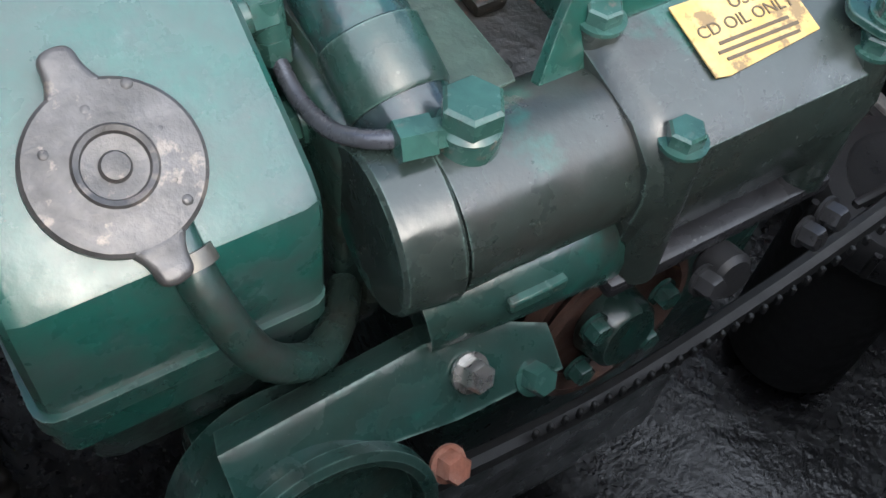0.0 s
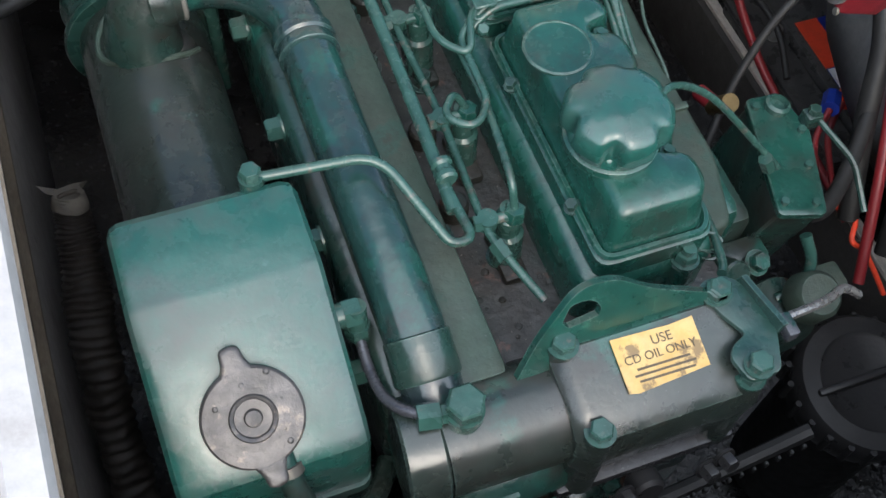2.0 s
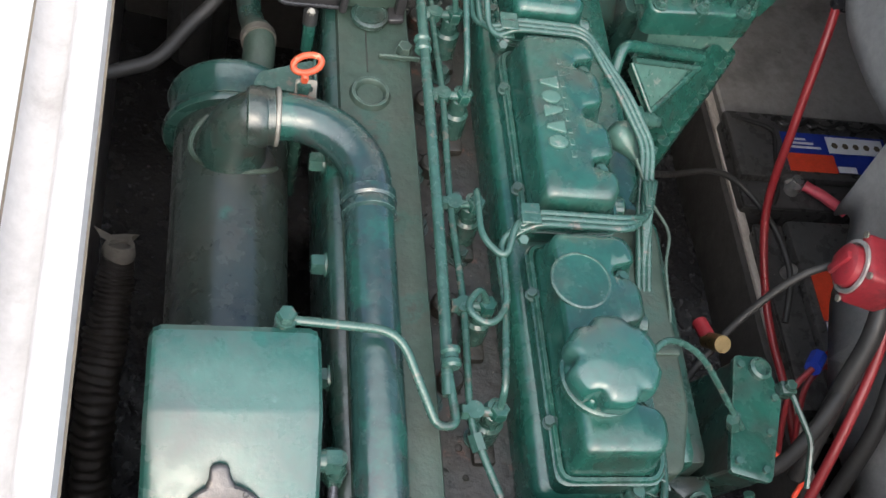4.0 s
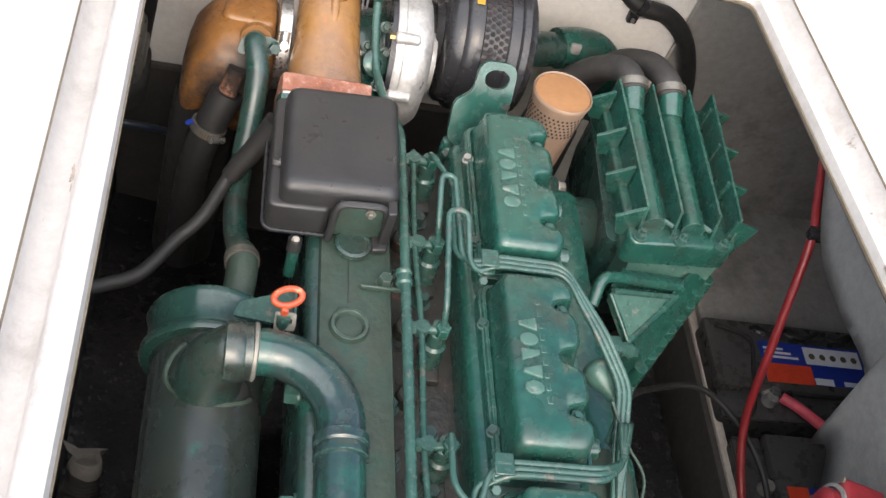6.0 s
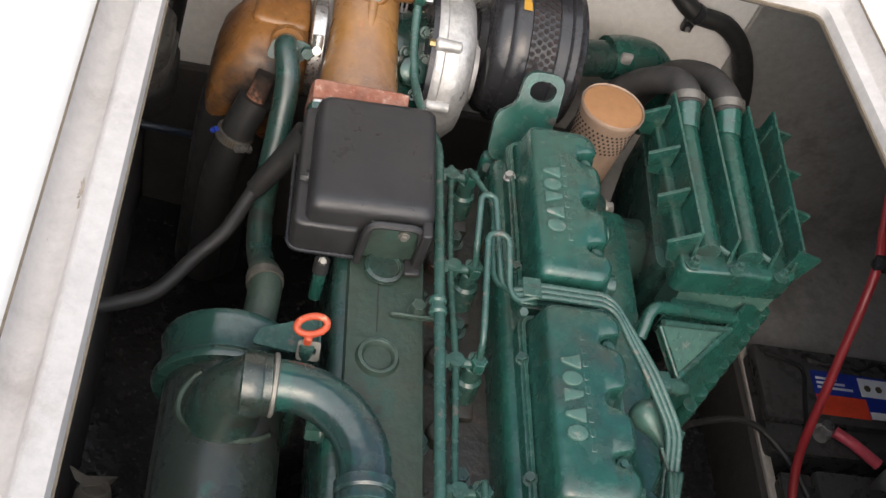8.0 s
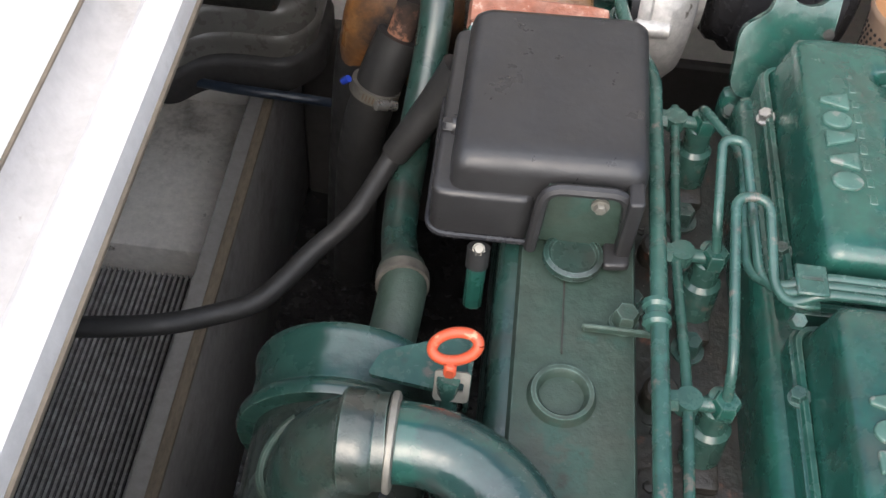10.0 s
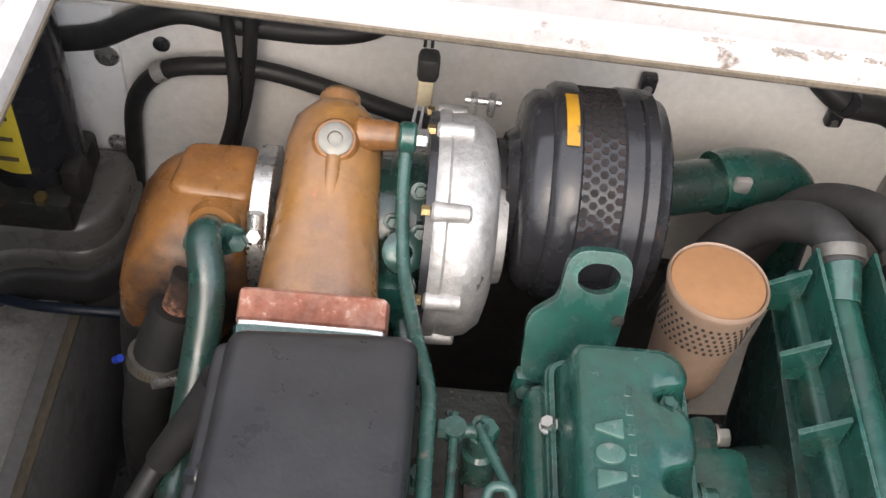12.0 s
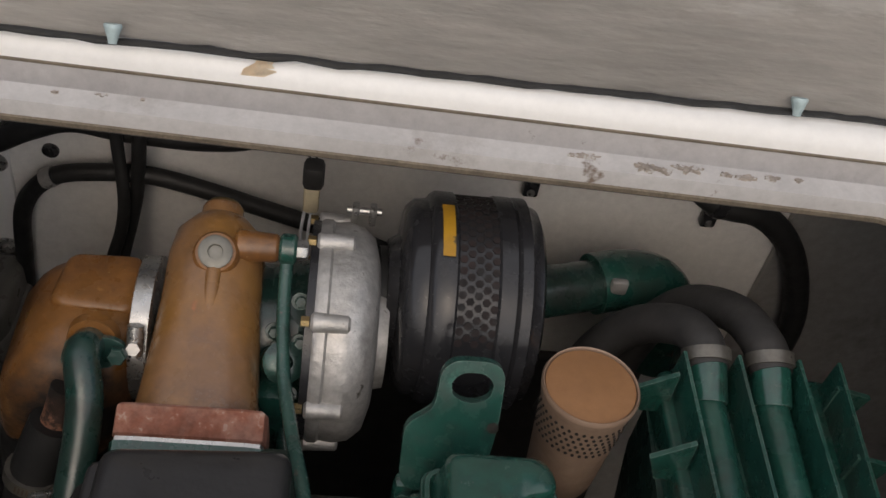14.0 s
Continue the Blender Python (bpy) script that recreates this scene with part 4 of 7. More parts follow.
loops = [ring_at(0.044, 0.041, 0.022, sq=3.2), ring_at(0.0425, 0.040, 0.035, sq=2.8), ring_at(0.0385, 0.038, 0.085, sq=2.3), ring_at(0.0365, 0.037, 0.12), ring_at(0.036, 0.035, 0.148), ring_at(0.032, 0.030, 0.167), ring_at(0.021, 0.021, 0.179), ring_at(0.016, 0.016, 0.182), ring_at(0.0158, 0.0158, 0.189), ring_at(0.0145, 0.0145, 0.1915), ring_at(0.001, 0.001, 0.192)]
part("elbow", loft(B(), loops), BRONZE_WORN, tb, "bronze painted cast elbow", angle=50)
pc = across(0.002, 0.0385, 0.138)
pn = (upv + ax * 0.08 - Vector((0, 0.25, 0))).normalized()
bm = lathe(B(), pc - pn * 0.012, pn, [(0.018, 0), (0.0165, 0.010), (0.0145, 0.0125)], 32)
part("plug_boss", bm, BRONZE, tb)
bm = lathe(B(), pc, pn, [(0.0125, 0), (0.0125, 0.0025), (0.011, 0.0035), (0.0055, 0.0035), (0.005, 0.001), (0, 0.001)], 32)
part("plug", bm, DULL, tb, "dull steel hexagon socket plug")
part("rib", sweep(B(), smooth_path([across(0.002, 0.034, 0.130), across(0.002, 0.0335, 0.110), across(0.002, 0.031, 0.09), across(0.002, 0.028, 0.07)]), 0.006, 12), BRONZE_WORN, tb)
part("top_plug", cyl(B(), across(0, 0, 0.190), across(0, 0, 0.1945), 0.0135, 0.0130, 28, 0.001), BRASS, tb, "bare steel core plug")
part("side_boss", cyl(B(), across(0.015, 0.026, 0.150), across(0.047, 0.027, 0.150), 0.0125, 0.0105, 24, 0.002), BRONZE, tb)
bm = cyl(B(), across(0.047, 0.027, 0.150), across(0.060, 0.027, 0.150), 0.0115, None, 24, 0.002)
part("oil_banjo", bm, GREEN, tb)
part("oil_banjo_bolt", lathe(B(), across(0.060, 0.027, 0.150), (1, 0, 0), [(0.0075, 0), (0.0075, 0.007), (0.0062, 0.0085)], 6), STEEL, tb)
op = [across(0.053, 0.022, 0.146), across(0.054, 0.014, 0.105), (-0.107, 0.45, 0.770), (-0.097, 0.40, 0.768), (-0.086, 0.345, 0.782), (-0.085, 0.30, 0.784), (-0.086, 0.10, 0.784), (-0.0875, -0.10, 0.782), (-0.090, -0.215, 0.776)]
part("oil_pipe", sweep(B(), smooth_path(op, 6), 0.0052, 12), GREEN_PIPE, tb, "long green painted oil pipe")
for y in (0.145, -0.185):
    bm = lathe(B(), (-0.087, y - 0.009, 0.783), (0, 1, 0), [(0.0065, 0), (0.0085, 0.002), (0.0085, 0.006), (0.0065, 0.008), (0.0065, 0.012), (0.0085, 0.014), (0.0085, 0.017), (0.0065, 0.018)], 12)
    part("pipe_clip", bm, GREEN_PIPE, tb)
bm = hexbolt(B(), (-0.101, 0.154, 0.757), (0, 0, 1), 0.0075, 0.012, 0.009)
box(bm, (-0.126, 0.1445, 0.758), (-0.085, 0.1475, 0.764), 0.001, 1)
part("pipe_bracket", bm, GREEN_DUSTY, tb)
# turbine side, hidden parts behind the elbow
bm = cyl(B(), (-0.122, 0.535, 0.735), (-0.088, 0.535, 0.735), 0.040, 0.050, 32)
cyl(bm, (-0.135, 0.53, 0.72), (-0.10, 0.53, 0.72), 0.055, None, 32)
box(bm, (-0.13, 0.45, 0.60), (-0.09, 0.56, 0.74), 0.012)
part("bearing_housing", bm, GREEN_DARK, tb)
bm = lathe(B(), (-0.110, 0.470, 0.760), (0.2, -0.6, 0.75), [(0.016, 0), (0.016, 0.012), (0.010, 0.016), (0.006, 0.016), (0.005, 0.010), (0, 0.010)], 20)
part("oil_boss", bm, GREEN_DARK, tb)
for p in ((-0.103, 0.452, 0.745), (-0.098, 0.480, 0.772), (-0.118, 0.492, 0.768), (-0.100, 0.505, 0.790)):
    part("housing_bolt", hexbolt(B(), p, (0.1, -0.7, 0.6), 0.0045, 0.007, 0.0065), GREEN_DARK, tb)
part("drain_pipe", sweep(B(), smooth_path([(-0.105, 0.47, 0.70), (-0.102, 0.44, 0.69), (-0.098, 0.41, 0.66)]), 0.009, 14), GREEN_DARK, tb)
cx = Vector((-0.092, 0.527, 0.731))
part("back_plate", lathe(B(), cx, (1, 0, 0), [(0.05, -0.004), (0.088, -0.003), (0.088, 0.003), (0.05, 0.004)], 48), BLACK_PAINT, tb)
bm = lathe(B(), cx + Vector((0.003, 0, 0)), (1, 0, 0), [(0.0875, 0.0), (0.0895, 0.003), (0.0895, 0.009), (0.087, 0.011), (0.0885, 0.022), (0.086, 0.034), (0.077, 0.044), (0.060, 0.049), (0.045, 0.049), (0.043, 0.058), (0.0, 0.058)], 56)
comp = part("compressor_housing", bm, ALU, tb, "cast aluminium compressor housing")
for k in range(8):
    a = radians(72 + 45 * k - 18)
    rad = Vector((0, -math.cos(a) * 1, math.sin(a)))
    p = cx + rad * 0.0885
    bm = cyl(B(), p + Vector((0.001, 0, 0)), p + Vector((0.030, 0, 0)), 0.0075, 0.0065, 16, 0.002)
    b = part("bolt_lug", bm, ALU, comp)
    part("lug_bolt", lathe(B(), p + Vector((-0.006, 0, 0)), (1, 0, 0), [(0.0042, 0), (0.0042, 0.006)], 6), BRASS, comp)
bm = box(B(), (-0.066, 0.587, 0.792), (-0.060, 0.597, 0.811), 0.002)
box(bm, (-0.052, 0.587, 0.792), (-0.046, 0.597, 0.811), 0.002)
cyl(bm, (-0.070, 0.592, 0.805), (-0.042, 0.592, 0.805), 0.003, n=12)
part("clamp_screw", bm, STEEL, tb)

# exhaust outlet elbow on the left, with its clamp
ex = thing("exhaust_elbow", "bronze painted water-cooled exhaust elbow with scorched flank", "exhaust elbow", (-0.28, 0.5, 0.60))
bm = B()
levels = ((0.610, -0.338, -0.262, 0.468, 0.540), (0.640, -0.344, -0.252, 0.456, 0.548), (0.672, -0.344, -0.240, 0.450, 0.556), (0.700, -0.340, -0.234, 0.447, 0.562), (0.725, -0.334, -0.231, 0.448, 0.565),
          (0.742, -0.324, -0.235, 0.454, 0.564), (0.753, -0.316, -0.236, 0.464, 0.560), (0.7595, -0.304, -0.238, 0.476, 0.553), (0.762, -0.29, -0.246, 0.49, 0.54))
loft(bm, [[(x, y, z) for x, y in outline([(x0 + 0.010, y0), (x1 + 0.005, y0), (x1 + 0.005, y1), (x0 + 0.010, y1)], 0.026, 6)] for z, x0, x1, y0, y1 in levels])
part("body", bm, BRONZE, ex, angle=50)
bm = lathe(B(), (-0.230, 0.515, 0.733), (1, 0, 0), [(0.054, 0), (0.0565, 0.001), (0.0565, 0.014), (0.053, 0.015)], 44)
vb = part("band_clamp", bm, STEEL, ex, "polished steel band clamp")
bm = cyl(B(), (-0.223, 0.462, 0.765), (-0.223, 0.474, 0.785), 0.006, n=10)
hexbolt(bm, (-0.223, 0.470, 0.768), (0, -0.7, 0.5), 0.006, 0.012)
part("band_bolt", bm, STEEL, vb)
part("shoulder", prism(B(), [(-0.296, 0.506), (-0.2315, 0.502), (-0.2315, 0.562), (-0.290, 0.560)], 0.72, 0.7655, 0.012, 0.006), BRONZE, ex)
bm = lathe(B(), (-0.254, 0.478, 0.765), (0, -0.65, 0.25), [(0.019, 0), (0.018, 0.010)], 28)
part("water_boss", bm, BRONZE, ex)
part("outlet_hose", sweep(B(), smooth_path([(-0.298, 0.49, 0.66), (-0.302, 0.482, 0.62), (-0.305, 0.47, 0.55), (-0.31, 0.45, 0.40)]), 0.040, 24), RUBBER, ex, "black rubber exhaust hose")
ex.location.x += 0.008
wp = thing("water_pipe", "green painted water pipe down to the heat exchanger", "pipe", (-0.255, 0.3, 0.7))
path = smooth_path([(-0.254, 0.468, 0.770), (-0.254, 0.448, 0.780), (-0.248, 0.420, 0.762), (-0.250, 0.380, 0.728), (-0.255, 0.320, 0.690), (-0.254, 0.260, 0.690), (-0.246, 0.210, 0.706)])
part("tube", sweep(B(), path, 0.0128, 20), GREEN_DARK, wp)
part("flange", prism(B(), [(-0.274, -0.010), (-0.236, -0.010), (-0.226, 0.008), (-0.236, 0.014), (-0.268, 0.014)], 0, 0.005, 0.008, 0, Matrix.Translation((0, 0.464, 0.766)) @ Matrix.Rotation(radians(62), 4, "X")), GREEN_DARK, wp)
part("flange_bolt", hexbolt(B(), (-0.232, 0.460, 0.772), (0, -0.88, 0.47), 0.007, 0.007), GREEN_DARK, wp)
part("rubber_sleeve", sweep(B(), smooth_path([(-0.247, 0.217, 0.703), (-0.244, 0.198, 0.708), (-0.246, 0.165, 0.704), (-0.250, 0.130, 0.695)]), 0.0160, 20), GREEN_DUSTY, wp, "dusty hose sleeve")
clamp_band("hose_clamp", (-0.245, 0.204, 0.707), (-0.1, 1, -0.25), 0.0165, wp)
wp.location += Vector((0.007, -0.002, 0.0))
cp = thing("copper_stub", "bare copper stub with black hose and a steel clamp", "pipe", (-0.285, 0.42, 0.62))
part("stub", sweep(B(), smooth_path([(-0.268, 0.447, 0.742), (-0.276, 0.436, 0.715), (-0.286, 0.424, 0.692), (-0.292, 0.418, 0.67)]), 0.0110, 18), COPPER, cp)
part("hose", sweep(B(), smooth_path([(-0.276, 0.435, 0.714), (-0.292, 0.417, 0.67), (-0.305, 0.405, 0.60), (-0.31, 0.39, 0.45)]), 0.019, 18), RUBBER, cp)
clamp_band("hose_clamp", (-0.293, 0.417, 0.672), (0.25, 0.2, 0.9), 0.0195, cp)
cp.location.x += 0.006
part("clamp_screw", cyl(B(), (-0.311, 0.402, 0.689), (-0.306, 0.401, 0.694), 0.003, n=10), BLUE, cp)

# ---- black box over the manifold's back end ----
bx = thing("electric_box", "black plastic electrical cover box on the manifold", "electrical box", (-0.165, 0.28, 0.75))
bm = B()
o1 = [(-0.219, 0.203), (-0.101, 0.209), (-0.099, 0.352), (-0.217, 0.346)]
loops = []
for g, z in ((0.0, 0.766), (0.0, 0.808), (0.0015, 0.814), (0.005, 0.8185), (0.010, 0.8205)):
    c0, c1 = -0.1615, 0.276
    loops.append([(c0 + (x - c0) * (1 - g / 0.055), c1 + (y - c1) * (1 - g / 0.07), z) for x, y in outline(o1, 0.012, 5)])
loft(bm, loops)
part("lid", bm, BLACK, bx, angle=50)
bm = prism(B(), [(-0.229, 0.1995), (-0.166, 0.2005), (-0.166, 0.350), (-0.227, 0.350)], 0.756, 0.794, 0.010, 0.004)
part("skirt", bm, BLACK, bx)
bm = B()
sweep(bm, rounded([(-0.230, 0.34, 0.757), (-0.230, 0.198, 0.757), (-0.164, 0.199, 0.757)], 0.014), 0.0022, 8)
part("skirt_rim", bm, BLACK_PAINT, bx)
arch = rounded([(-0.165, 0.194, 0.758), (-0.162, 0.199, 0.809), (-0.113, 0.201, 0.809), (-0.108, 0.197, 0.758)], 0.012)
part("front_arch", sweep(B(), arch, 0.0038, 8), BLACK, bx)
part("front_leg", prism(B(), [(-0.113, 0.192), (-0.1035, 0.193), (-0.1035, 0.212), (-0.113, 0.212)], 0.757, 0.810, 0.003, 0.002), BLACK, bx)
part("mounting_plate", box(B(), (-0.160, 0.202, 0.757), (-0.113, 0.2065, 0.806), 0.001), GREEN_DUSTY, bx, "green steel mounting plate")
part("plate_boss", lathe(B(), (-0.138, 0.192, 0.756), (0, 0, 1), [(0.019, 0), (0.0185, 0.004), (0.0155, 0.005), (0.014, 0.003), (0.0, 0.002)], 28), GREEN_DARK, bx)
part("foot", prism(B(), [(-0.120, 0.184), (-0.1035, 0.186), (-0.1035, 0.204), (-0.120, 0.204)], 0.757, 0.7615, 0.004, 0.002), BLACK, bx)
part("screw", hexbolt(B(), (-0.128, 0.2015, 0.797), (0, -1, 0), 0.0038, 0.004, 0.0055), DULL, bx)
part("side_screw", hexbolt(B(), (-0.219, 0.255, 0.795), (-1, 0, 0), 0.005, 0.007, 0.007), BLACK_PAINT, bx)
part("rim_screw", hexbolt(B(), (-0.196, 0.188, 0.758), (0, -0.5, 0.8), 0.0034, 0.005, 0.004), DULL, bx)
cb = thing("battery_cable_black", "thick black cable drooping from the box", "cable", (-0.3, 0.2, 0.7))
part("cable", sweep(B(), smooth_path([(-0.216, 0.338, 0.775), (-0.232, 0.330, 0.745), (-0.257, 0.317, 0.708), (-0.281, 0.273, 0.685), (-0.307, 0.246, 0.670), (-0.336, 0.208, 0.66), (-0.364, 0.19, 0.66), (-0.41, 0.17, 0.665), (-0.50, 0.16, 0.66)]), 0.0076, 14), RUBBER, cb)
part("boot", sweep(B(), smooth_path([(-0.216, 0.338, 0.775), (-0.233, 0.330, 0.745), (-0.259, 0.315, 0.705)]), 0.013, 14, lambda u: 0.0150 - 0.005 * u), RUBBER, cb)
tpost = part("terminal_post", sweep(B(), smooth_path([(-0.196, 0.190, 0.755), (-0.196, 0.186, 0.745), (-0.196, 0.178, 0.715)]), 0.0062, 12), GREEN, bx, "green sleeved terminal")
bx.location += Vector((0.005, 0.005, 0.004))
part("rubber_cap", sweep(B(), [(-0.196, 0.191, 0.757), (-0.196, 0.186, 0.744)], 0.0072, 12), RUBBER, tpost)

# ---- air filter drum ----
af = thing("air_filter", "black painted drum air filter with a perforated band", "air filter", (0.035, 0.548, 0.69))
ac = Vector((-0.022, 0.556, 0.7485))
bm = lathe(B(), ac, (1, 0, 0), [(0.0446, -0.012), (0.0502, -0.004), (0.0736, 0.0), (0.0797, 0.006), (0.0808, 0.016), (0.0847, 0.018), (0.0875, 0.022), (0.0875, 0.036), (0.0853, 0.038), (0.0853, 0.068), (0.0875, 0.070), (0.0875, 0.082), (0.0853, 0.084), (0.0875, 0.086), (0.0875, 0.094), (0.0825, 0.097), (0.0797, 0.104), (0.0736, 0.107), (0.0, 0.108)], 72)
drum = part("drum", bm, BLACK_PAINT, af)
MESHED = material("mesh_backing", (0.005, 0.0045, 0.0045), (0.035, 0.014, 0.011), 0.6, 40, 0.8, grain=0.3)
bm = B()
for row in range(5):
    for k in range(20):
        a = radians(26 + 6.2 * (k + 0.5 * (row % 2)))
        p = ac + Vector((0.0410 + row * 0.0062, -math.cos(a) * 0.0852, math.sin(a) * 0.0852))
        nv = Vector((0, -math.cos(a), math.sin(a)))
        lathe(bm, p, nv, [(0.0033, 0), (0.0033, 0.0007)], 6)
tagged(part("perforation", bm, MESHED, drum, "rows of small holes with a rusty mesh behind"), kind="stuff")
a0, a1 = radians(74), radians(108)
bm = loft(B(), [[tuple(ac + Vector((x, -math.cos(a) * 0.0888, math.sin(a) * 0.0888))) for a in [a0 - 0.08 + (a1 - a0) * k / 8 for k in range(9)]] for x in (0.0245, 0.0340)], caps=False)
part("yellow_strip", bm, STRIP_Y, drum, "yellow warning strip")
part("intake_neck", cyl(B(), ac + Vector((-0.018, 0, -0.01)), ac + Vector((-0.004, 0, -0.01)), 0.046, None, 36), RUBBER, af)
# crankcase pipe and elbow towards the cooler
gp = thing("charge_pipe", "green charge air pipe and elbow below the filter", "pipe", (0.16, 0.62, 0.64))
part("pipe", cyl(B(), (0.07, 0.590, 0.716), (0.165, 0.627, 0.704), 0.0235, None, 28), GREEN_DARK, gp)
part("elbow", sweep(B(), smooth_path([(0.160, 0.626, 0.705), (0.190, 0.636, 0.704), (0.222, 0.642, 0.695), (0.242, 0.642, 0.668), (0.247, 0.63, 0.60)]), 0.0285, 28), GREEN, gp)
part("clip", box(B(), (0.170, 0.604, 0.716), (0.186, 0.612, 0.732), 0.003), ALU, gp, "chipped bare patch plate")

# ---- lifting eye ----
le = thing("lifting_eye", "green steel lifting eye behind the rear cover", "lifting eye", (0.0, 0.40, 0.70))
pl = Matrix.Translation((0, 0.418, 0.80)) @ Matrix.Rotation(radians(62), 4, "X")


part("plate", eye_plate([(-0.036, -0.075), (0.022, -0.075), (0.030, -0.02), (0.030, 0.028), (-0.014, 0.028), (-0.017, -0.012), (-0.036, -0.022)], (0.008, 0.008), 0.016, 0.0130, 0.008, pl), GREEN, le, angle=30)
part("small_hole", cyl(B(), pl @ Vector((0.026, -0.022, 0.0075)), pl @ Vector((0.026, -0.022, 0.0086)), 0.0042, n=14), GRIME, le)
le.location += Vector((0.016, 0.006, 0.0))
bm = box(B(), (-0.022, 0.385, 0.69), (0.05, 0.40, 0.735), 0.006)
part("base", bm, GREEN_DARK, le)
for p in ((-0.012, 0.386, 0.722), (0.034, 0.386, 0.722)):
    part("eye_bolt", hexbolt(B(), p, (-0.3, -0.7, 0.5), 0.006, 0.008, 0.008), GREEN_DARK, le)

# ---- breather filter cup ----
bf = thing("breather_filter", "tan breather filter canister with a perforated collar", "breather filter", (0.114, 0.45, 0.66))
bc = Vector((0.1205, 0.450, 0.664))
bax = Vector((0.0, 0.04, 1)).normalized()
part("shell", lathe(B(), bc, bax, [(0.026, 0), (0.0285, 0.012), (0.0352, 0.104), (0.0372, 0.110), (0.0378, 0.114), (0.0365, 0.1165), (0.0355, 0.1155), (0.0345, 0.100), (0.001, 0.10)], 48), FILTER_SIDE, bf)
part("top", lathe(B(), bc, bax, [(0.0349, 0.112), (0.0346, 0.1142), (0.032, 0.1146), (0.0, 0.1150)], 48), FILTER, bf, "brown rubbery top disc")
HOLE = material("dark_hole", (0.02, 0.018, 0.016), None, 0.3, 40, 0.9)
bm = B()
for row in range(6):
    for k in range(38):
        a = 2 * math.pi * (k + 0.5 * (row % 2)) / 38
        h = 0.070 + row * 0.0056
        r = 0.0328 + (h - 0.070) * 0.073
        q = bax.to_track_quat("Z", "Y").to_matrix()
        lathe(bm, bc + q @ Vector((r * math.cos(a), r * math.sin(a), h)), q @ Vector((math.cos(a), math.sin(a), 0)), [(0.0014, 0), (0.0014, 0.0006)], 6)
tagged(part("perforation", bm, HOLE, bf, "rows of small dark holes"), kind="stuff")

# ---- finned charge cooler ----
ck = thing("charge_cooler", "green cast charge air cooler with cooling fins", "charge cooler", (0.25, 0.37, 0.55))
bm = prism(B(), [(0.187, 0.258), (0.324, 0.268), (0.335, 0.50), (0.186, 0.50)], 0.712, 0.7485, 0.014, 0.004)
part("upper_casting", bm, GREEN, ck)
bm = B()
top = [(0.176, 0.285), (0.310, 0.292), (0.325, 0.495), (0.186, 0.495)]
low = [(0.19, 0.275), (0.235, 0.265), (0.29, 0.47), (0.20, 0.48)]
loft(bm, [[(x, y, 0.716) for x, y in outline(top, 0.012)], [(x, y, 0.66) for x, y in outline(top, 0.012)], [(x, y, 0.52) for x, y in outline(low, 0.012)]])
part("body", bm, GREEN_DARK, ck)
# the two tubes with their hose ends
for x0, x1 in ((0.2165, 0.217), (0.2665, 0.269)):
    part("tube", sweep(B(), [(x0, 0.283, 0.754), (x1, 0.49, 0.762)], 0.0138, 20), GREEN, ck)
    part("tube_end", cyl(B(), (x1, 0.458, 0.762), (x1 + 0.001, 0.496, 0.781), 0.0155, 0.0155, 24), GREEN, ck)
# long fins on top
for x0, x1 in ((0.1995, 0.197), (0.2415, 0.241), (0.2895, 0.290), (0.3160, 0.323)):
    bm = loft(B(), [[(x0 - 0.0018, 0.275, 0.745), (x0 + 0.0018, 0.275, 0.745), (x1 + 0.0018, 0.490, 0.745), (x1 - 0.0018, 0.490, 0.745)],
                    [(x0 - 0.0013, 0.286, 0.781), (x0 + 0.0013, 0.286, 0.781), (x1 + 0.0013, 0.488, 0.787), (x1 - 0.0013, 0.488, 0.787)]])
    part("long_fin", bm, GREEN, ck, angle=30)
# short cross fins on both flanks
for k in range(4):
    y = 0.284 + k * 0.062
    xl = 0.1910 - 0.03 * (y - 0.28)
    bm = loft(B(), [[(xl - 0.014, y - 0.003, 0.735), (xl + 0.008, y - 0.003, 0.735), (xl + 0.008, y + 0.003, 0.735), (xl - 0.014, y + 0.003, 0.735)],
                    [(xl - 0.026, y - 0.006, 0.766), (xl + 0.006, y - 0.002, 0.781), (xl + 0.006, y + 0.002, 0.781), (xl - 0.026, y - 0.002, 0.766)]])
    part("cross_fin", bm, GREEN, ck, angle=30)
    xr = 0.316 + 0.05 * (y - 0.28)
    bm = loft(B(), [[(xr - 0.006, y - 0.002, 0.735), (xr + 0.016, y - 0.002, 0.735), (xr + 0.016, y + 0.002, 0.735), (xr - 0.006, y + 0.002, 0.735)],
                    [(xr - 0.006, y - 0.003, 0.779), (xr + 0.022, y - 0.006, 0.774), (xr + 0.022, y - 0.002, 0.774), (xr - 0.006, y + 0.001, 0.779)]])
    part("cross_fin", bm, GREEN, ck, angle=30)
for x in (0.199, 0.250, 0.301):
    b = part("stud", hexbolt(cyl(B(), (x, 0.268, 0.748), (x, 0.268, 0.762), 0.003, n=12), (x, 0.268, 0.749), (0, 0, 1), 0.0065, 0.007, 0.0085), GREEN_PIPE, ck)
for k in range(2):
    part("web", sweep(B(), [(0.218 + 0.048 * k, 0.300, 0.757), (0.240 + 0.048 * k, 0.283, 0.757)], 0.003, 8), GREEN, ck)
# block under the front flange and a scalloped flank that slants down towards the head
bm = loft(B(), [[(0.204, 0.250, 0.660), (0.304, 0.260, 0.660), (0.318, 0.33, 0.655), (0.190, 0.33, 0.655)], [(0.200, 0.262, 0.7145), (0.318, 0.272, 0.7145), (0.318, 0.33, 0.7145), (0.190, 0.33, 0.7145)]])
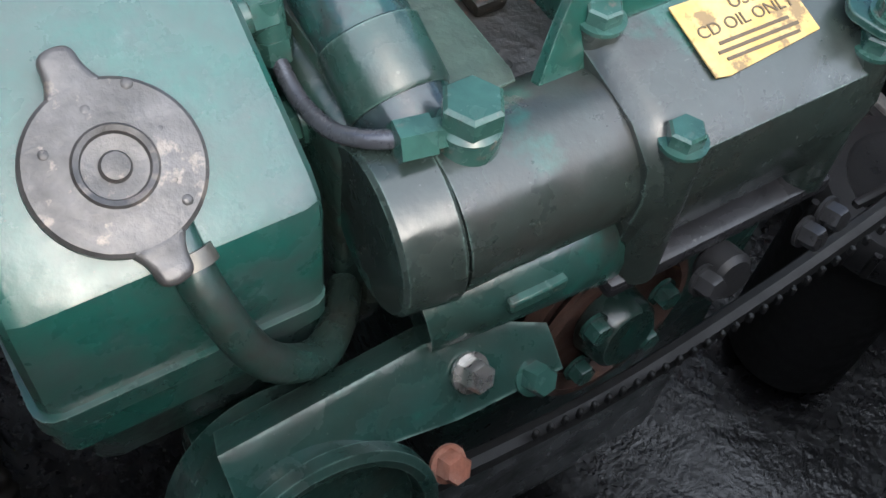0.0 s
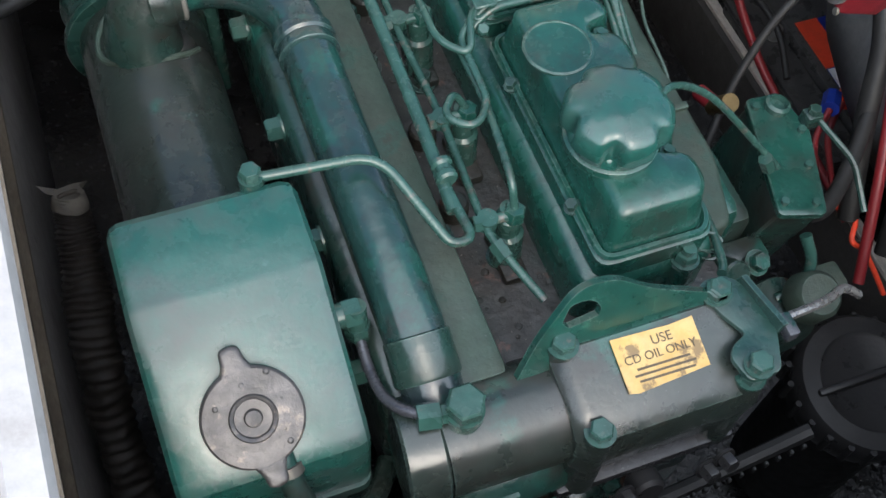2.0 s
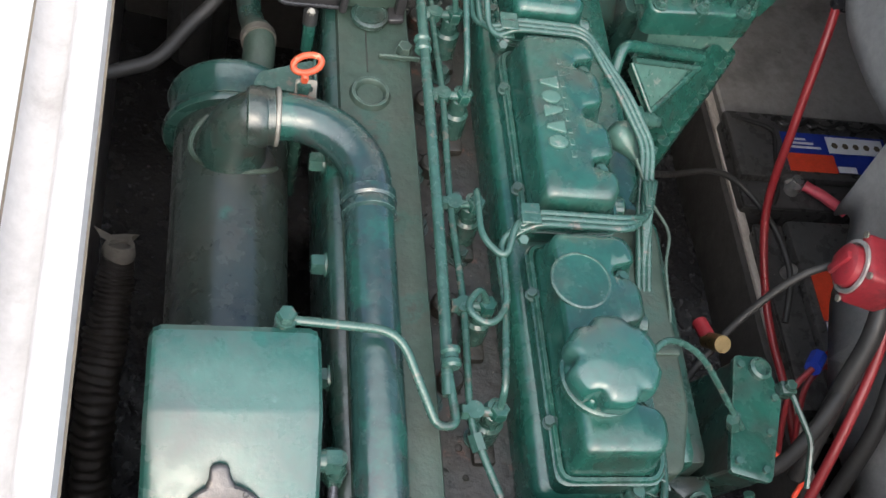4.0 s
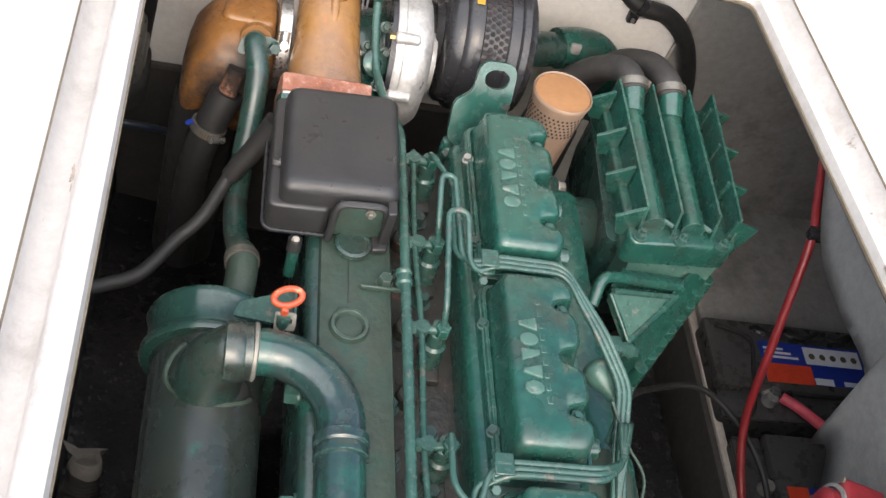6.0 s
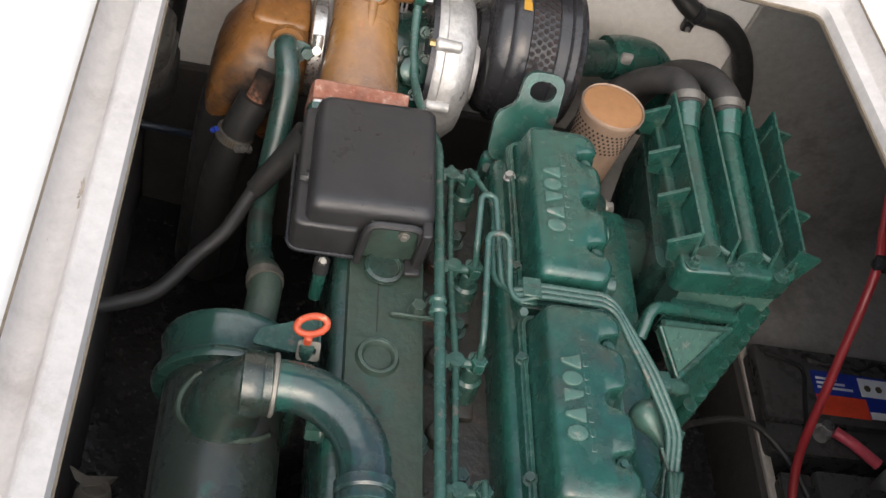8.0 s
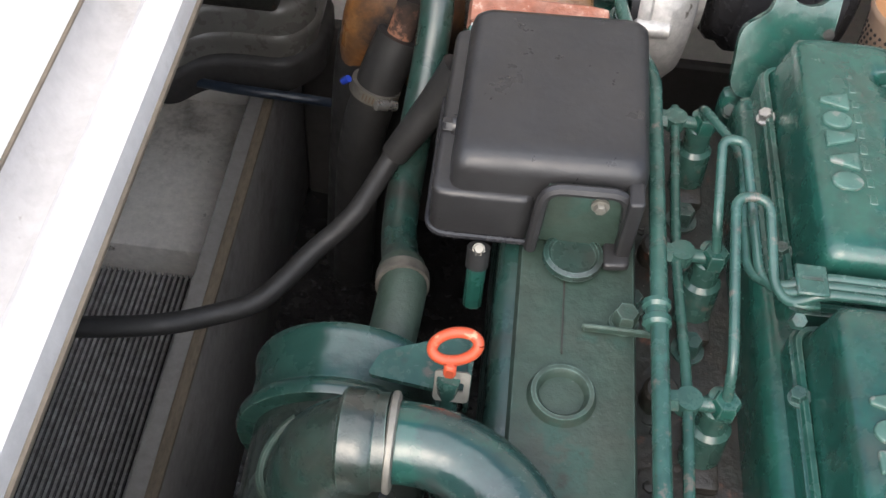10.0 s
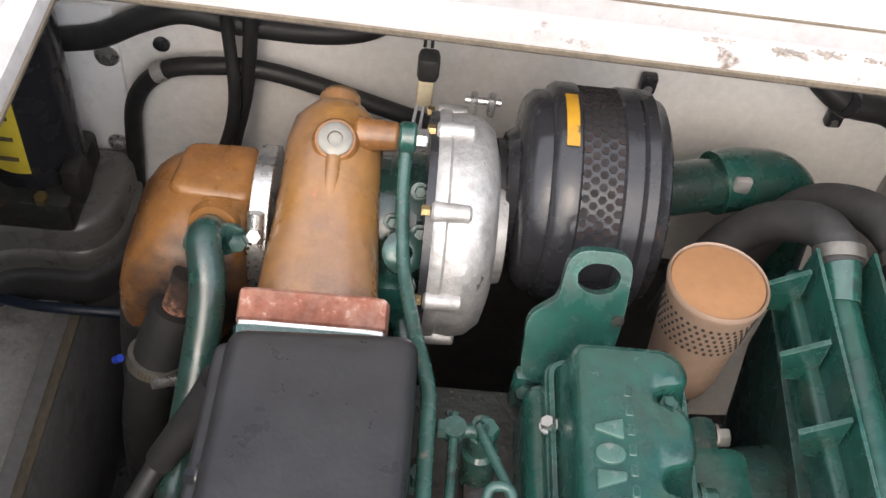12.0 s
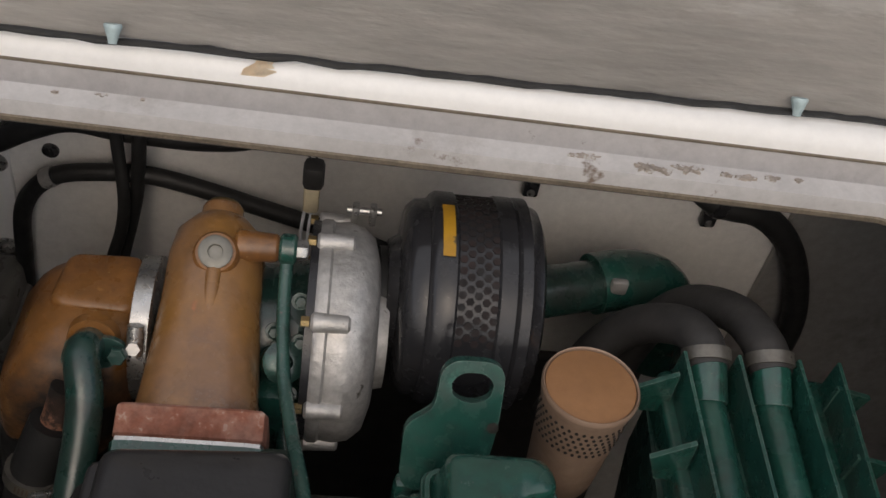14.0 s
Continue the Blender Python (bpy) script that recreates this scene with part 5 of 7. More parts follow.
part("front_block", bm, MARK_WORN, ck, "rubbed pale face under the flange", angle=30)
I0, I1, O0, O1 = (Vector(p) for p in ((0.282, 0.262, 0.703), (0.196, 0.166, 0.693), (0.319, 0.275, 0.690), (0.228, 0.163, 0.652)))
bm = loft(B(), [[tuple(p - Vector((0, 0, z))) for p in (I0, O0, O1, I1)] for z in (0.10, 0.0)])
part("flank_wall", bm, GREEN, ck, "sloping flank with a scalloped edge", angle=30)
for k in range(8):
    c = O0.lerp(O1, k / 7)
    part("flank_scallop", lathe(B(), c - Vector((0, 0, 0.09)), (0, 0, 1), [(0.0094, 0), (0.0094, 0.076), (0.0080, 0.081), (0.0, 0.081)], 18), GREEN, ck)
# front bracket: a triangular web with ribs along its edges
br = thing("cooler_bracket", "green cast bracket between the head and the cooler", "bracket", (0.19, 0.24, 0.6))
A_, B_, C_ = Vector((0.163, 0.202, 0.724)), Vector((0.262, 0.230, 0.695)), Vector((0.192, 0.164, 0.689))
part("web", loft(B(), [[tuple(p) for p in (A_, B_, C_)], [tuple(p - Vector((0, 0, 0.012))) for p in (A_, B_, C_)]]), MARK_WORN, br, "rubbed pale triangular web", angle=30)
part("rear_web", loft(B(), [[(0.165, 0.212, 0.720 - z), (0.258, 0.238, 0.694 - z), (0.290, 0.262, 0.692 - z), (0.200, 0.262, 0.698 - z)] for z in (0.012, 0.0)]), GREEN, br, angle=30)
part("upper_rib", sweep(B(), rounded([(0.140, 0.186, 0.720), (0.150, 0.214, 0.738), (0.175, 0.222, 0.728), (0.268, 0.244, 0.697)], 0.016), 0.0068, 16), GREEN, br)
part("lower_rib", sweep(B(), [A_ + Vector((0.004, 0.004, 0)), B_], 0.0036, 10), GREEN_PIPE, br)
part("slant_rib", sweep(B(), [B_, C_], 0.0042, 14), GREEN, br)
part("front_rib", sweep(B(), [A_, C_], 0.0032, 10), GREEN, br)
bm = cyl(B(), (0.168, 0.152, 0.692), (0.196, 0.154, 0.686), 0.009, n=18, edge=0.002)
hexbolt(bm, (0.195, 0.154, 0.686), (1, 0.05, -0.2), 0.0065, 0.006)
part("cross_bolt", bm, GREEN_PIPE, br)
part("lug", box(B(), (0.156, 0.142, 0.682), (0.180, 0.164, 0.701), 0.004), GREEN_PIPE, br)
# hoses from the cooler's tubes to the back
for x, mid in ((0.218, 0.0), (0.270, 0.03)):
    h = thing("coolant_hose", "black rubber hose arching behind the cooler", "hose", (x, 0.55, 0.68), "hoses on the cooler")
    part("hose", sweep(B(), smooth_path([(x, 0.482, 0.774), (x - 0.002, 0.506, 0.779), (x - 0.012, 0.532 + mid * 0.6, 0.766), (x - 0.036, 0.556 + mid * 1.0, 0.732), (x - 0.064, 0.556 + mid, 0.690), (x - 0.085, 0.545 + mid, 0.61)]), 0.0168, 20), RUBBER_GREY, h)
    clamp_band("hose_clamp", (x, 0.492, 0.777), (0, 0.9, 0.40), 0.0180, h)

# ---- injectors and fuel pipes ----
INJ = (-0.222, -0.126, -0.022, 0.103, 0.208, 0.325)
for y in INJ:
    ij = thing("injector", "green painted fuel injector standing in the head", "injector", (-0.044, y, 0.728), "injectors along the head")
    bm = lathe(B(), (-0.044, y, 0.69), (-0.05, 0.05, 1), [(0.0125, 0), (0.0125, 0.045), (0.0095, 0.048), (0.0095, 0.066), (0.007, 0.068), (0.007, 0.076), (0.004, 0.077)], 16)
    part("body", bm, GREEN_PIPE, ij)
    part("pipe_nut", lathe(B(), (-0.045, y, 0.757), (0, 0, 1), [(0.0085, 0), (0.0085, 0.010), (0.007, 0.012)], 6), GREEN, ij)
    bm = cyl(B(), (-0.074, y, 0.762), (-0.046, y, 0.762), 0.0045, n=12)
    hexbolt(bm, (-0.070, y, 0.762), (-1, 0, 0), 0.0068, 0.006)
    cyl(bm, (-0.066, y, 0.757), (-0.066, y, 0.767), 0.0078, n=14)
    part("return_fitting", bm, GREEN_PIPE, ij)
    part("clamp_fork", box(B(), (-0.054, y - 0.024, 0.697), (-0.034, y + 0.024, 0.706), 0.003), GRIME, ij)
lk = thing("fuel_return_pipe", "thin green fuel return pipe linking the injectors", "pipe", (-0.075, 0, 0.75))
part("pipe", sweep(B(), smooth_path([(-0.066, 0.335, 0.762)] + [(-0.066 - 0.003 * (i % 2), y, 0.762) for i, y in enumerate(sorted(INJ, reverse=True))] + [(-0.062, -0.255, 0.760), (-0.048, -0.29, 0.752)], 5), 0.0034, 10), GREEN_PIPE, lk)
part("coupling", lathe(B(), (-0.065, -0.248, 0.7605), (0.25, -1, -0.1), [(0.0065, -0.007), (0.0065, 0.007)], 6), GREEN_PIPE, lk)
tv = thing("tank_vent_pipe", "thin green vent pipe from tank to head", "pipe", (-0.13, -0.2, 0.76))
part("pipe", sweep(B(), rounded([(-0.218, -0.170, 0.812), (-0.134, -0.177, 0.812), (-0.102, -0.242, 0.779), (-0.085, -0.240, 0.776), (-0.089, -0.190, 0.778)], 0.020), 0.0038, 12), GREEN_PIPE, tv)
tc = thing("tank_coolant_hose", "dark bare steel pipe from tank fitting to banjo", "pipe", (-0.17, -0.32, 0.75))
part("hose", sweep(B(), smooth_path([(-0.180, -0.276, 0.757), (-0.181, -0.298, 0.752), (-0.179, -0.322, 0.756), (-0.172, -0.338, 0.763), (-0.160, -0.3485, 0.768)]), 0.0040, 12), DARK_STEEL, tc)


def fuel_line(pts, r=0.0032, bend=0.014):
    f = thing("injection_pipe", "bent green steel injection pipe", "fuel pipe", (pts[-1][0], pts[-1][1], 0.70), "injection pipes")
    part("pipe", sweep(B(), rounded(pts, bend), r, 10), GREEN_PIPE, f)
    return f


# back group of three, bound between the covers and led down the right side
END = [(0.136, 0.055, 0.768), (0.131, 0.0, 0.744), (0.124, -0.08, 0.722), (0.127, -0.17, 0.68)]
for k, (pts) in enumerate((
        [(-0.045, 0.325, 0.765), (-0.054, 0.318, 0.785), (-0.034, 0.262, 0.800), (-0.034, 0.180, 0.786), (-0.018, 0.165, 0.795)],
        [(-0.045, 0.208, 0.765), (-0.050, 0.215, 0.79), (-0.050, 0.262, 0.812), (-0.036, 0.262, 0.812), (-0.028, 0.175, 0.790), (-0.016, 0.160, 0.795)],
        [(-0.045, 0.103, 0.765), (-0.047, 0.115, 0.79), (-0.046, 0.214, 0.815), (-0.026, 0.214, 0.815), (-0.022, 0.166, 0.795), (-0.014, 0.154, 0.795)])):
    d = 0.0058 * (k - 1)
    fuel_line(pts + [(0.0, 0.1615 - d, 0.806), (0.074, 0.1625 - d, 0.804), (0.111 - d, 0.101, 0.788)] + [(x - d * 0.9, y, z) for x, y, z in END])
# front group
for k, pts in enumerate((
        [(-0.045, -0.022, 0.765), (-0.050, -0.018, 0.785), (-0.052, -0.074, 0.79), (-0.032, -0.096, 0.79), (-0.022, -0.062, 0.797)],
        [(-0.045, -0.126, 0.765), (-0.055, -0.118, 0.782), (-0.072, -0.140, 0.785), (-0.052, -0.158, 0.785), (-0.034, -0.138, 0.785), (-0.034, -0.075, 0.788), (-0.022, -0.066, 0.794)],
        [(-0.045, -0.222, 0.765), (-0.046, -0.212, 0.79), (-0.040, -0.160, 0.79), (-0.034, -0.135, 0.778), (-0.036, -0.08, 0.782), (-0.022, -0.070, 0.790)])):
    d = 0.0058 * (k - 1)
    fuel_line(pts + [(-0.005, -0.0595 - d, 0.803), (0.085, -0.0575 - d, 0.798), (0.113, -0.036, 0.782), (0.134 - d, 0.022, 0.762), (0.126, -0.05, 0.732), (0.124, -0.15, 0.68)])
for y, x in ((0.1615, -0.006), (-0.0595, -0.012)):
    cl = thing("pipe_clip", "green sheet steel clip round three fuel pipes", "clip", (x, y, 0.80), "clips on the fuel pipes")
    part("plate", box(B(), (x - 0.009, y - 0.0105, 0.8085), (x + 0.009, y + 0.0105, 0.8115), 0.001, 1), GREEN_PIPE, cl)
    part("lower_plate", box(B(), (x - 0.008, y - 0.0105, 0.7965), (x + 0.008, y + 0.0105, 0.799), 0.001, 1), GREEN_PIPE, cl)
    part("slot", box(B(), (x - 0.006, y - 0.001, 0.8112), (x + 0.006, y + 0.001, 0.8122)), GREEN_DARK, cl)
    part("clip_bolt", hexbolt(B(), (x - 0.004, y - 0.015, 0.789), (0, -0.4, 1), 0.005, 0.006), GREEN_PIPE, cl)
cl = thing("pipe_clip", "green sheet steel clip round three fuel pipes", "clip", (0.115, 0.03, 0.77), "clips on the fuel pipes")
part("plate", loft(B(), [[(0.142, 0.060, 0.764), (0.149, 0.062, 0.758), (0.127, 0.006, 0.733), (0.117, 0.008, 0.742)], [(0.144, 0.058, 0.766), (0.151, 0.060, 0.760), (0.129, 0.004, 0.735), (0.119, 0.006, 0.744)]]), GREEN_PIPE, cl, angle=30)
bt = thing("rubber_boot", "grey green bottle shaped rubber boot beside the middle cover", "boot", (0.112, 0.07, 0.73))
b0 = Vector((0.112, 0.087, 0.755))
part("cone", lathe(B(), b0, Vector((0.140, 0.043, 0.744)) - b0, [(0.004, -0.003), (0.011, 0), (0.0145, 0.004), (0.0152, 0.012), (0.0138, 0.020), (0.0085, 0.030), (0.0055, 0.040), (0.0045, 0.056)], 28), MARK_WORN, bt)

# ---- injection pump governor at the front right ----
ip = thing("injection_pump", "green injection pump with governor housing", "injection pump", (0.19, -0.15, 0.45))
part("pump_body", box(B(), (0.10, -0.22, 0.48), (0.19, 0.06, 0.64), 0.012), GREEN_DARK, ip)
GTOP = [(0.194, -0.234), (0.237, -0.244), (0.271, -0.158), (0.264, -0.114), (0.228, -0.114)]
gz = lambda x, y: 0.662 - 0.10 * (x - 0.23)
GC = Vector((0.238, -0.175, 0))


def governor_ring(grow, drop):
    return [(GC.x + (x - GC.x) * grow, GC.y + (y - GC.y) * grow, gz(x, y) - drop) for x, y in outline(GTOP, 0.006, 3)]


part("governor", loft(B(), [[(x - 0.012, y + 0.02, z) for x, y, z in governor_ring(0.97, 0.14)], governor_ring(0.97, 0.007), governor_ring(0.95, 0.004)]), GREEN_DARK, ip, angle=30)
part("governor_lid", loft(B(), [governor_ring(1.02, 0.007), governor_ring(1.02, 0.001), governor_ring(0.99, 0.0)]), GREEN, ip, angle=30)
for u, v in ((0.204, -0.225), (0.232, -0.233), (0.247, -0.195), (0.262, -0.158), (0.213, -0.180), (0.232, -0.124)):
    part("lid_screw", cyl(B(), (u, v, gz(u, v) - 0.001), (u, v, gz(u, v) + 0.004), 0.0038, n=12), GREEN_PIPE, ip)
bm = lathe(B(), (0.252, -0.128, 0.655), (0.1, 0, 1), [(0.012, 0), (0.012, 0.010), (0.009, 0.012), (0.008, 0.006), (0, 0.006)], 24)
part("breather_ring", bm, GREEN_PIPE, ip)
bm = box(B(), (0.266, -0.158, 0.655), (0.282, -0.144, 0.672), 0.002)
hexbolt(bm, (0.274, -0.151, 0.671), (0, 0, 1), 0.006, 0.006)
part("lever_block", bm, GREEN_DARK, ip)
part("stop_lever", sweep(B(), rounded([(0.280, -0.155, 0.664), (0.296, -0.20, 0.652), (0.292, -0.24, 0.63)], 0.01), 0.003, 8), GREEN_DARK, ip)
bm = cyl(B(), (0.205, -0.255, 0.55), (0.205, -0.305, 0.555), 0.030, None, 24, 0.003)
part("lift_pump", bm, GREEN_DARK, ip)
bm = cyl(B(), (0.222, -0.285, 0.585), (0.222, -0.295, 0.612), 0.024, 0.022, 24, 0.004)
box(bm, (0.225, -0.29, 0.57), (0.262, -0.262, 0.60), 0.005)
part("round_cover", bm, GREEN_DUSTY, ip)
part("pump_boss", cyl(B(), (0.150, -0.235, 0.60), (0.152, -0.262, 0.628), 0.013, None, 20, 0.002), GREEN_DARK, ip)
part("pump_nut", hexbolt(B(), (0.180, -0.250, 0.615), (0.1, -0.4, 0.9), 0.009, 0.010, 0.012), GREEN_DARK, ip)
part("pump_block", box(B(), (0.14, -0.25, 0.56), (0.20, -0.22, 0.615), 0.008), GREEN_DARK, ip)
part("pump_hose", sweep(B(), smooth_path([(0.228, -0.245, 0.63), (0.232, -0.262, 0.61), (0.222, -0.275, 0.59), (0.20, -0.275, 0.58)]), 0.0055, 10), GREEN_PIPE, ip)
ip.location += Vector((0.012, -0.004, 0.0))
sp = thing("sender_pipe", "thin green pipe arching to the governor", "pipe", (0.12, -0.2, 0.7))
part("pipe", sweep(B(), smooth_path([(0.067, -0.2, 0.772), (0.078, -0.188, 0.785), (0.105, -0.165, 0.785), (0.15, -0.165, 0.755), (0.20, -0.190, 0.700), (0.222, -0.200, 0.675)]), 0.0032, 10), GREEN_PIPE, sp)
part("nut", lathe(B(), (0.205, -0.200, 0.69), (0.3, -0.15, -0.6), [(0.0065, -0.005), (0.0065, 0.010)], 6), GREEN_PIPE, sp)
part("elbow_nut", lathe(B(), (0.062, -0.205, 0.768), (0.5, 0.4, 0.6), [(0.007, -0.004), (0.007, 0.010)], 6), GREEN_PIPE, sp)
vp = thing("oil_feed_pipe", "thin green vertical pipe by the front cover", "pipe", (0.1, -0.25, 0.7))
part("pipe", sweep(B(), smooth_path([(0.120, -0.14, 0.70), (0.116, -0.19, 0.715), (0.104, -0.255, 0.735), (0.088, -0.300, 0.752), (0.080, -0.312, 0.757)]), 0.0036, 10), GREEN_PIPE, vp)
fp = thing("front_lifting_eye", "green steel lifting eye bolted beside the thermostat housing", "lifting eye", (-0.02, -0.32, 0.73))
pm = Matrix.Translation((-0.026, -0.322, 0.790)) @ Matrix.Rotation(radians(66), 4, "X")
part("plate", eye_plate([(-0.080, -0.062), (0.078, -0.044), (0.090, -0.030), (0.086, -0.016), (0.034, 0.006), (0.006, 0.025), (-0.020, 0.025), (-0.050, -0.010)], (-0.018, 0.003), 0.012, 0.0120, 0.006, pm), GREEN, fp, angle=30)
part("eye_bolt", hexbolt(B(), (-0.074, -0.3285, 0.737), (0, -0.95, 0.31), 0.0075, 0.008, 0.010), GREEN_PIPE, fp)
part("eye_bolt", hexbolt(B(), (0.022, -0.3265, 0.745), (0, -0.95, 0.31), 0.0075, 0.008, 0.010), GREEN_PIPE, fp)
bk = thing("cable_bracket", "green bracket plate with a steel block at the housing's end", "bracket", (0.07, -0.36, 0.73))
pts = [(0.048, -0.323), (0.068, -0.311), (0.080, -0.322), (0.086, -0.362), (0.074, -0.390), (0.050, -0.391), (0.045, -0.371), (0.051, -0.363), (0.064, -0.358), (0.056, -0.343)]
part("plate", prism(B(), pts, 0.7585, 0.7625, 0.005, 0.001), GREEN_DARK, bk)
part("upright", loft(B(), [[(0.078, -0.318, 0.760), (0.082, -0.318, 0.760), (0.089, -0.364, 0.760), (0.085, -0.364, 0.760)], [(0.079, -0.320, 0.768), (0.083, -0.320, 0.768), (0.090, -0.364, 0.772), (0.086, -0.364, 0.772)]]), GREEN_DARK, bk, angle=30)
for y in (-0.324, -0.382):
    part("plate_bolt", hexbolt(B(), (0.060, y, 0.7625), (0, 0, 1), 0.0085, 0.008, 0.0105), GREEN_PIPE, bk)
part("block", box(B(), (0.088, -0.372, 0.757), (0.097, -0.354, 0.769), 0.002), DARK_STEEL, bk)
bk.location += Vector((0, -0.008, 0.013))
part("link_rod", sweep(B(), smooth_path([(0.097, -0.362, 0.768), (0.14, -0.355, 0.755), (0.17, -0.345, 0.74), (0.185, -0.35, 0.73)]), 0.0035, 8), STEEL, bk)

# corner stud with its spring beside the front cover
cs = thing("corner_stud", "green stud nut on the rocker base corner", "stud", (0.065, -0.29, 0.70))
bm = cyl(B(), (0.065, -0.288, 0.70), (0.065, -0.288, 0.745), 0.011, 0.010, 18, 0.002)
part("boss", bm, GREEN, cs)
lp = [Vector((0.090 + 0.011 * math.cos(a), -0.282 + 0.009 * math.sin(a), 0.742 + 0.004 * math.sin(a))) for a in [2 * math.pi * k / 20 for k in range(18)]]
part("wire_loop", sweep(B(), lp + [Vector((0.075, -0.285, 0.750))], 0.0014, 6), GREEN_DARK, cs)
part("nut", hexbolt(cyl(B(), (0.065, -0.288, 0.745), (0.065, -0.288, 0.762), 0.005, n=12), (0.065, -0.288, 0.746), (0, 0, 1), 0.009, 0.009, 0.011), GREEN_PIPE, cs)
sl = thing("strainer_lid", "dark grey ribbed strainer lid low beside the engine", "strainer", (0.340, -0.360, 0.38))
part("cap", lathe(B(), (0.350, -0.335, 0.38), (0.05, -0.1, 1), [(0.075, 0), (0.078, 0.01), (0.078, 0.035), (0.073, 0.042), (0.055, 0.044), (0.05, 0.040), (0, 0.040)], 40), BLACK, sl)
part("rib", box(B(), (0.29, -0.339, 0.418), (0.41, -0.331, 0.432), 0.003), BLACK, sl)
for k in range(22):
    a = 2 * math.pi * k / 22
    part("grip_rib", cyl(B(), (0.350 + 0.0785 * math.cos(a), -0.335 + 0.0785 * math.sin(a), 0.386), (0.350 + 0.0785 * math.cos(a), -0.335 + 0.0785 * math.sin(a), 0.416), 0.004, 0.0035, 10), BLACK, sl)
part("bowl", cyl(B(), (0.350, -0.335, 0.16), (0.350, -0.335, 0.385), 0.065, None, 32), RUBBER, sl)
sw_ = thing("sensor_wire", "thin grey sensor wire looping beside the covers", "wire", (0.14, -0.05, 0.70))
part("wire", sweep(B(), smooth_path([(0.118, 0.035, 0.772), (0.139, 0.007, 0.745), (0.156, -0.023, 0.735), (0.147, -0.061, 0.732), (0.145, -0.113, 0.722), (0.135, -0.135, 0.71)]), 0.0015, 8), GREEN_DUSTY, sw_)

# ---- front end: belt pulley, bracket, pump ----
bp_ = thing("belt_pulley", "rusty belt pulley with bolted hub", "pulley", (-0.02, -0.385, 0.58))
pa = Vector((0.05, -1, 0.12)).normalized()
part("rim", lathe(B(), (-0.035, -0.365, 0.575), pa, [(0.052, 0), (0.056, 0.002), (0.048, 0.008), (0.048, 0.011), (0.056, 0.017), (0.056, 0.020), (0.050, 0.021), (0.046, 0.012), (0.0, 0.012)], 48), RUST_DARK, bp_)
part("hub", cyl(B(), (-0.035, -0.376, 0.577), (-0.033, -0.398, 0.581), 0.024, 0.022, 28, 0.003), GREEN_DARK, bp_)
for k in range(4):
    a = radians(45 + 90 * k)
    part("hub_bolt", hexbolt(B(), Vector((-0.034, -0.389, 0.579)) + Vector((0.033 * math.cos(a), 0, 0.033 * math.sin(a))), pa, 0.0075, 0.008, 0.009), GREEN_PIPE, bp_)
bl = thing("drive_belt", "black ribbed drive belt across the engine front", "belt", (0.05, -0.39, 0.5))
pts = [(-0.19, -0.408, 0.56), (-0.05, -0.406, 0.535), (0.08, -0.402, 0.55), (0.18, -0.398, 0.575)]
part("belt", sweep(B(), smooth_path(pts), 0.007, 8), RUBBER, bl)
for k in range(26):
    u = k / 25
    p = Vector((-0.10 + 0.26 * u, -0.412, 0.545 + 0.022 * (2 * u - 0.6) ** 2))
    part("rib", box(B(), p - Vector((0.0018, 0.002, 0.004)), p + Vector((0.0018, 0.002, 0.004)), 0.001, 1), RUBBER, bl)
ab = thing("alternator_bracket", "green pressed steel bracket with two bolts", "bracket", (-0.19, -0.40, 0.62))
bm = loft(B(), [[(-0.262, -0.374, 0.656), (-0.266, -0.390, 0.668), (-0.142, -0.386, 0.672), (-0.130, -0.371, 0.662)], [(-0.262, -0.377, 0.652), (-0.266, -0.393, 0.664), (-0.142, -0.389, 0.668), (-0.130, -0.374, 0.658)]])
part("top_flange", bm, GREEN_DARK, ab, angle=25)
bm = loft(B(), [[(-0.266, -0.390, 0.668), (-0.142, -0.386, 0.672), (-0.106, -0.399, 0.660), (-0.104, -0.410, 0.645), (-0.16, -0.408, 0.643), (-0.266, -0.398, 0.655)], [(-0.266, -0.396, 0.664), (-0.142, -0.392, 0.668), (-0.106, -0.405, 0.656), (-0.104, -0.416, 0.641), (-0.16, -0.414, 0.639), (-0.266, -0.404, 0.651)]])
part("face", bm, GREEN_DARK, ab, angle=25)
part("bright_bolt", hexbolt(B(), (-0.150, -0.402, 0.656), (0.1, -0.75, 0.6), 0.0078, 0.010, 0.010), STEEL, ab)
part("dark_bolt", hexbolt(B(), (-0.120, -0.412, 0.642), (0.1, -0.75, 0.6), 0.008, 0.010, 0.010), GREEN_PIPE, ab)
part("rusty_bolt", hexbolt(B(), (-0.168, -0.420, 0.610), (0.1, -0.75, 0.6), 0.008, 0.010, 0.010), RUST, ab)
wpump = thing("sea_water_pump", "green round sea water pump with a cover ring", "pump", (-0.225, -0.41, 0.58))
wa = Vector((0.06, -0.93, 0.30)).normalized()
part("body", lathe(B(), (-0.240, -0.376, 0.594), wa, [(0.052, 0), (0.054, 0.002), (0.054, 0.052), (0.058, 0.053), (0.058, 0.060), (0.054, 0.062), (0.050, 0.061), (0.049, 0.050), (0.0, 0.048)], 56), GREEN_DARK, wpump)
part("support", box(B(), (-0.27, -0.40, 0.42), (-0.19, -0.33, 0.60), 0.01), GREEN_DARK, wpump)
lw = thing("housing_outlet", "green pipe elbow under the thermostat housing", "pipe", (-0.12, -0.38, 0.66))
part("neck", sweep(B(), smooth_path([(-0.165, -0.372, 0.685), (-0.12, -0.378, 0.69), (-0.085, -0.378, 0.685), (-0.06, -0.37, 0.66)]), 0.024, 20), GREEN_DARK, lw)
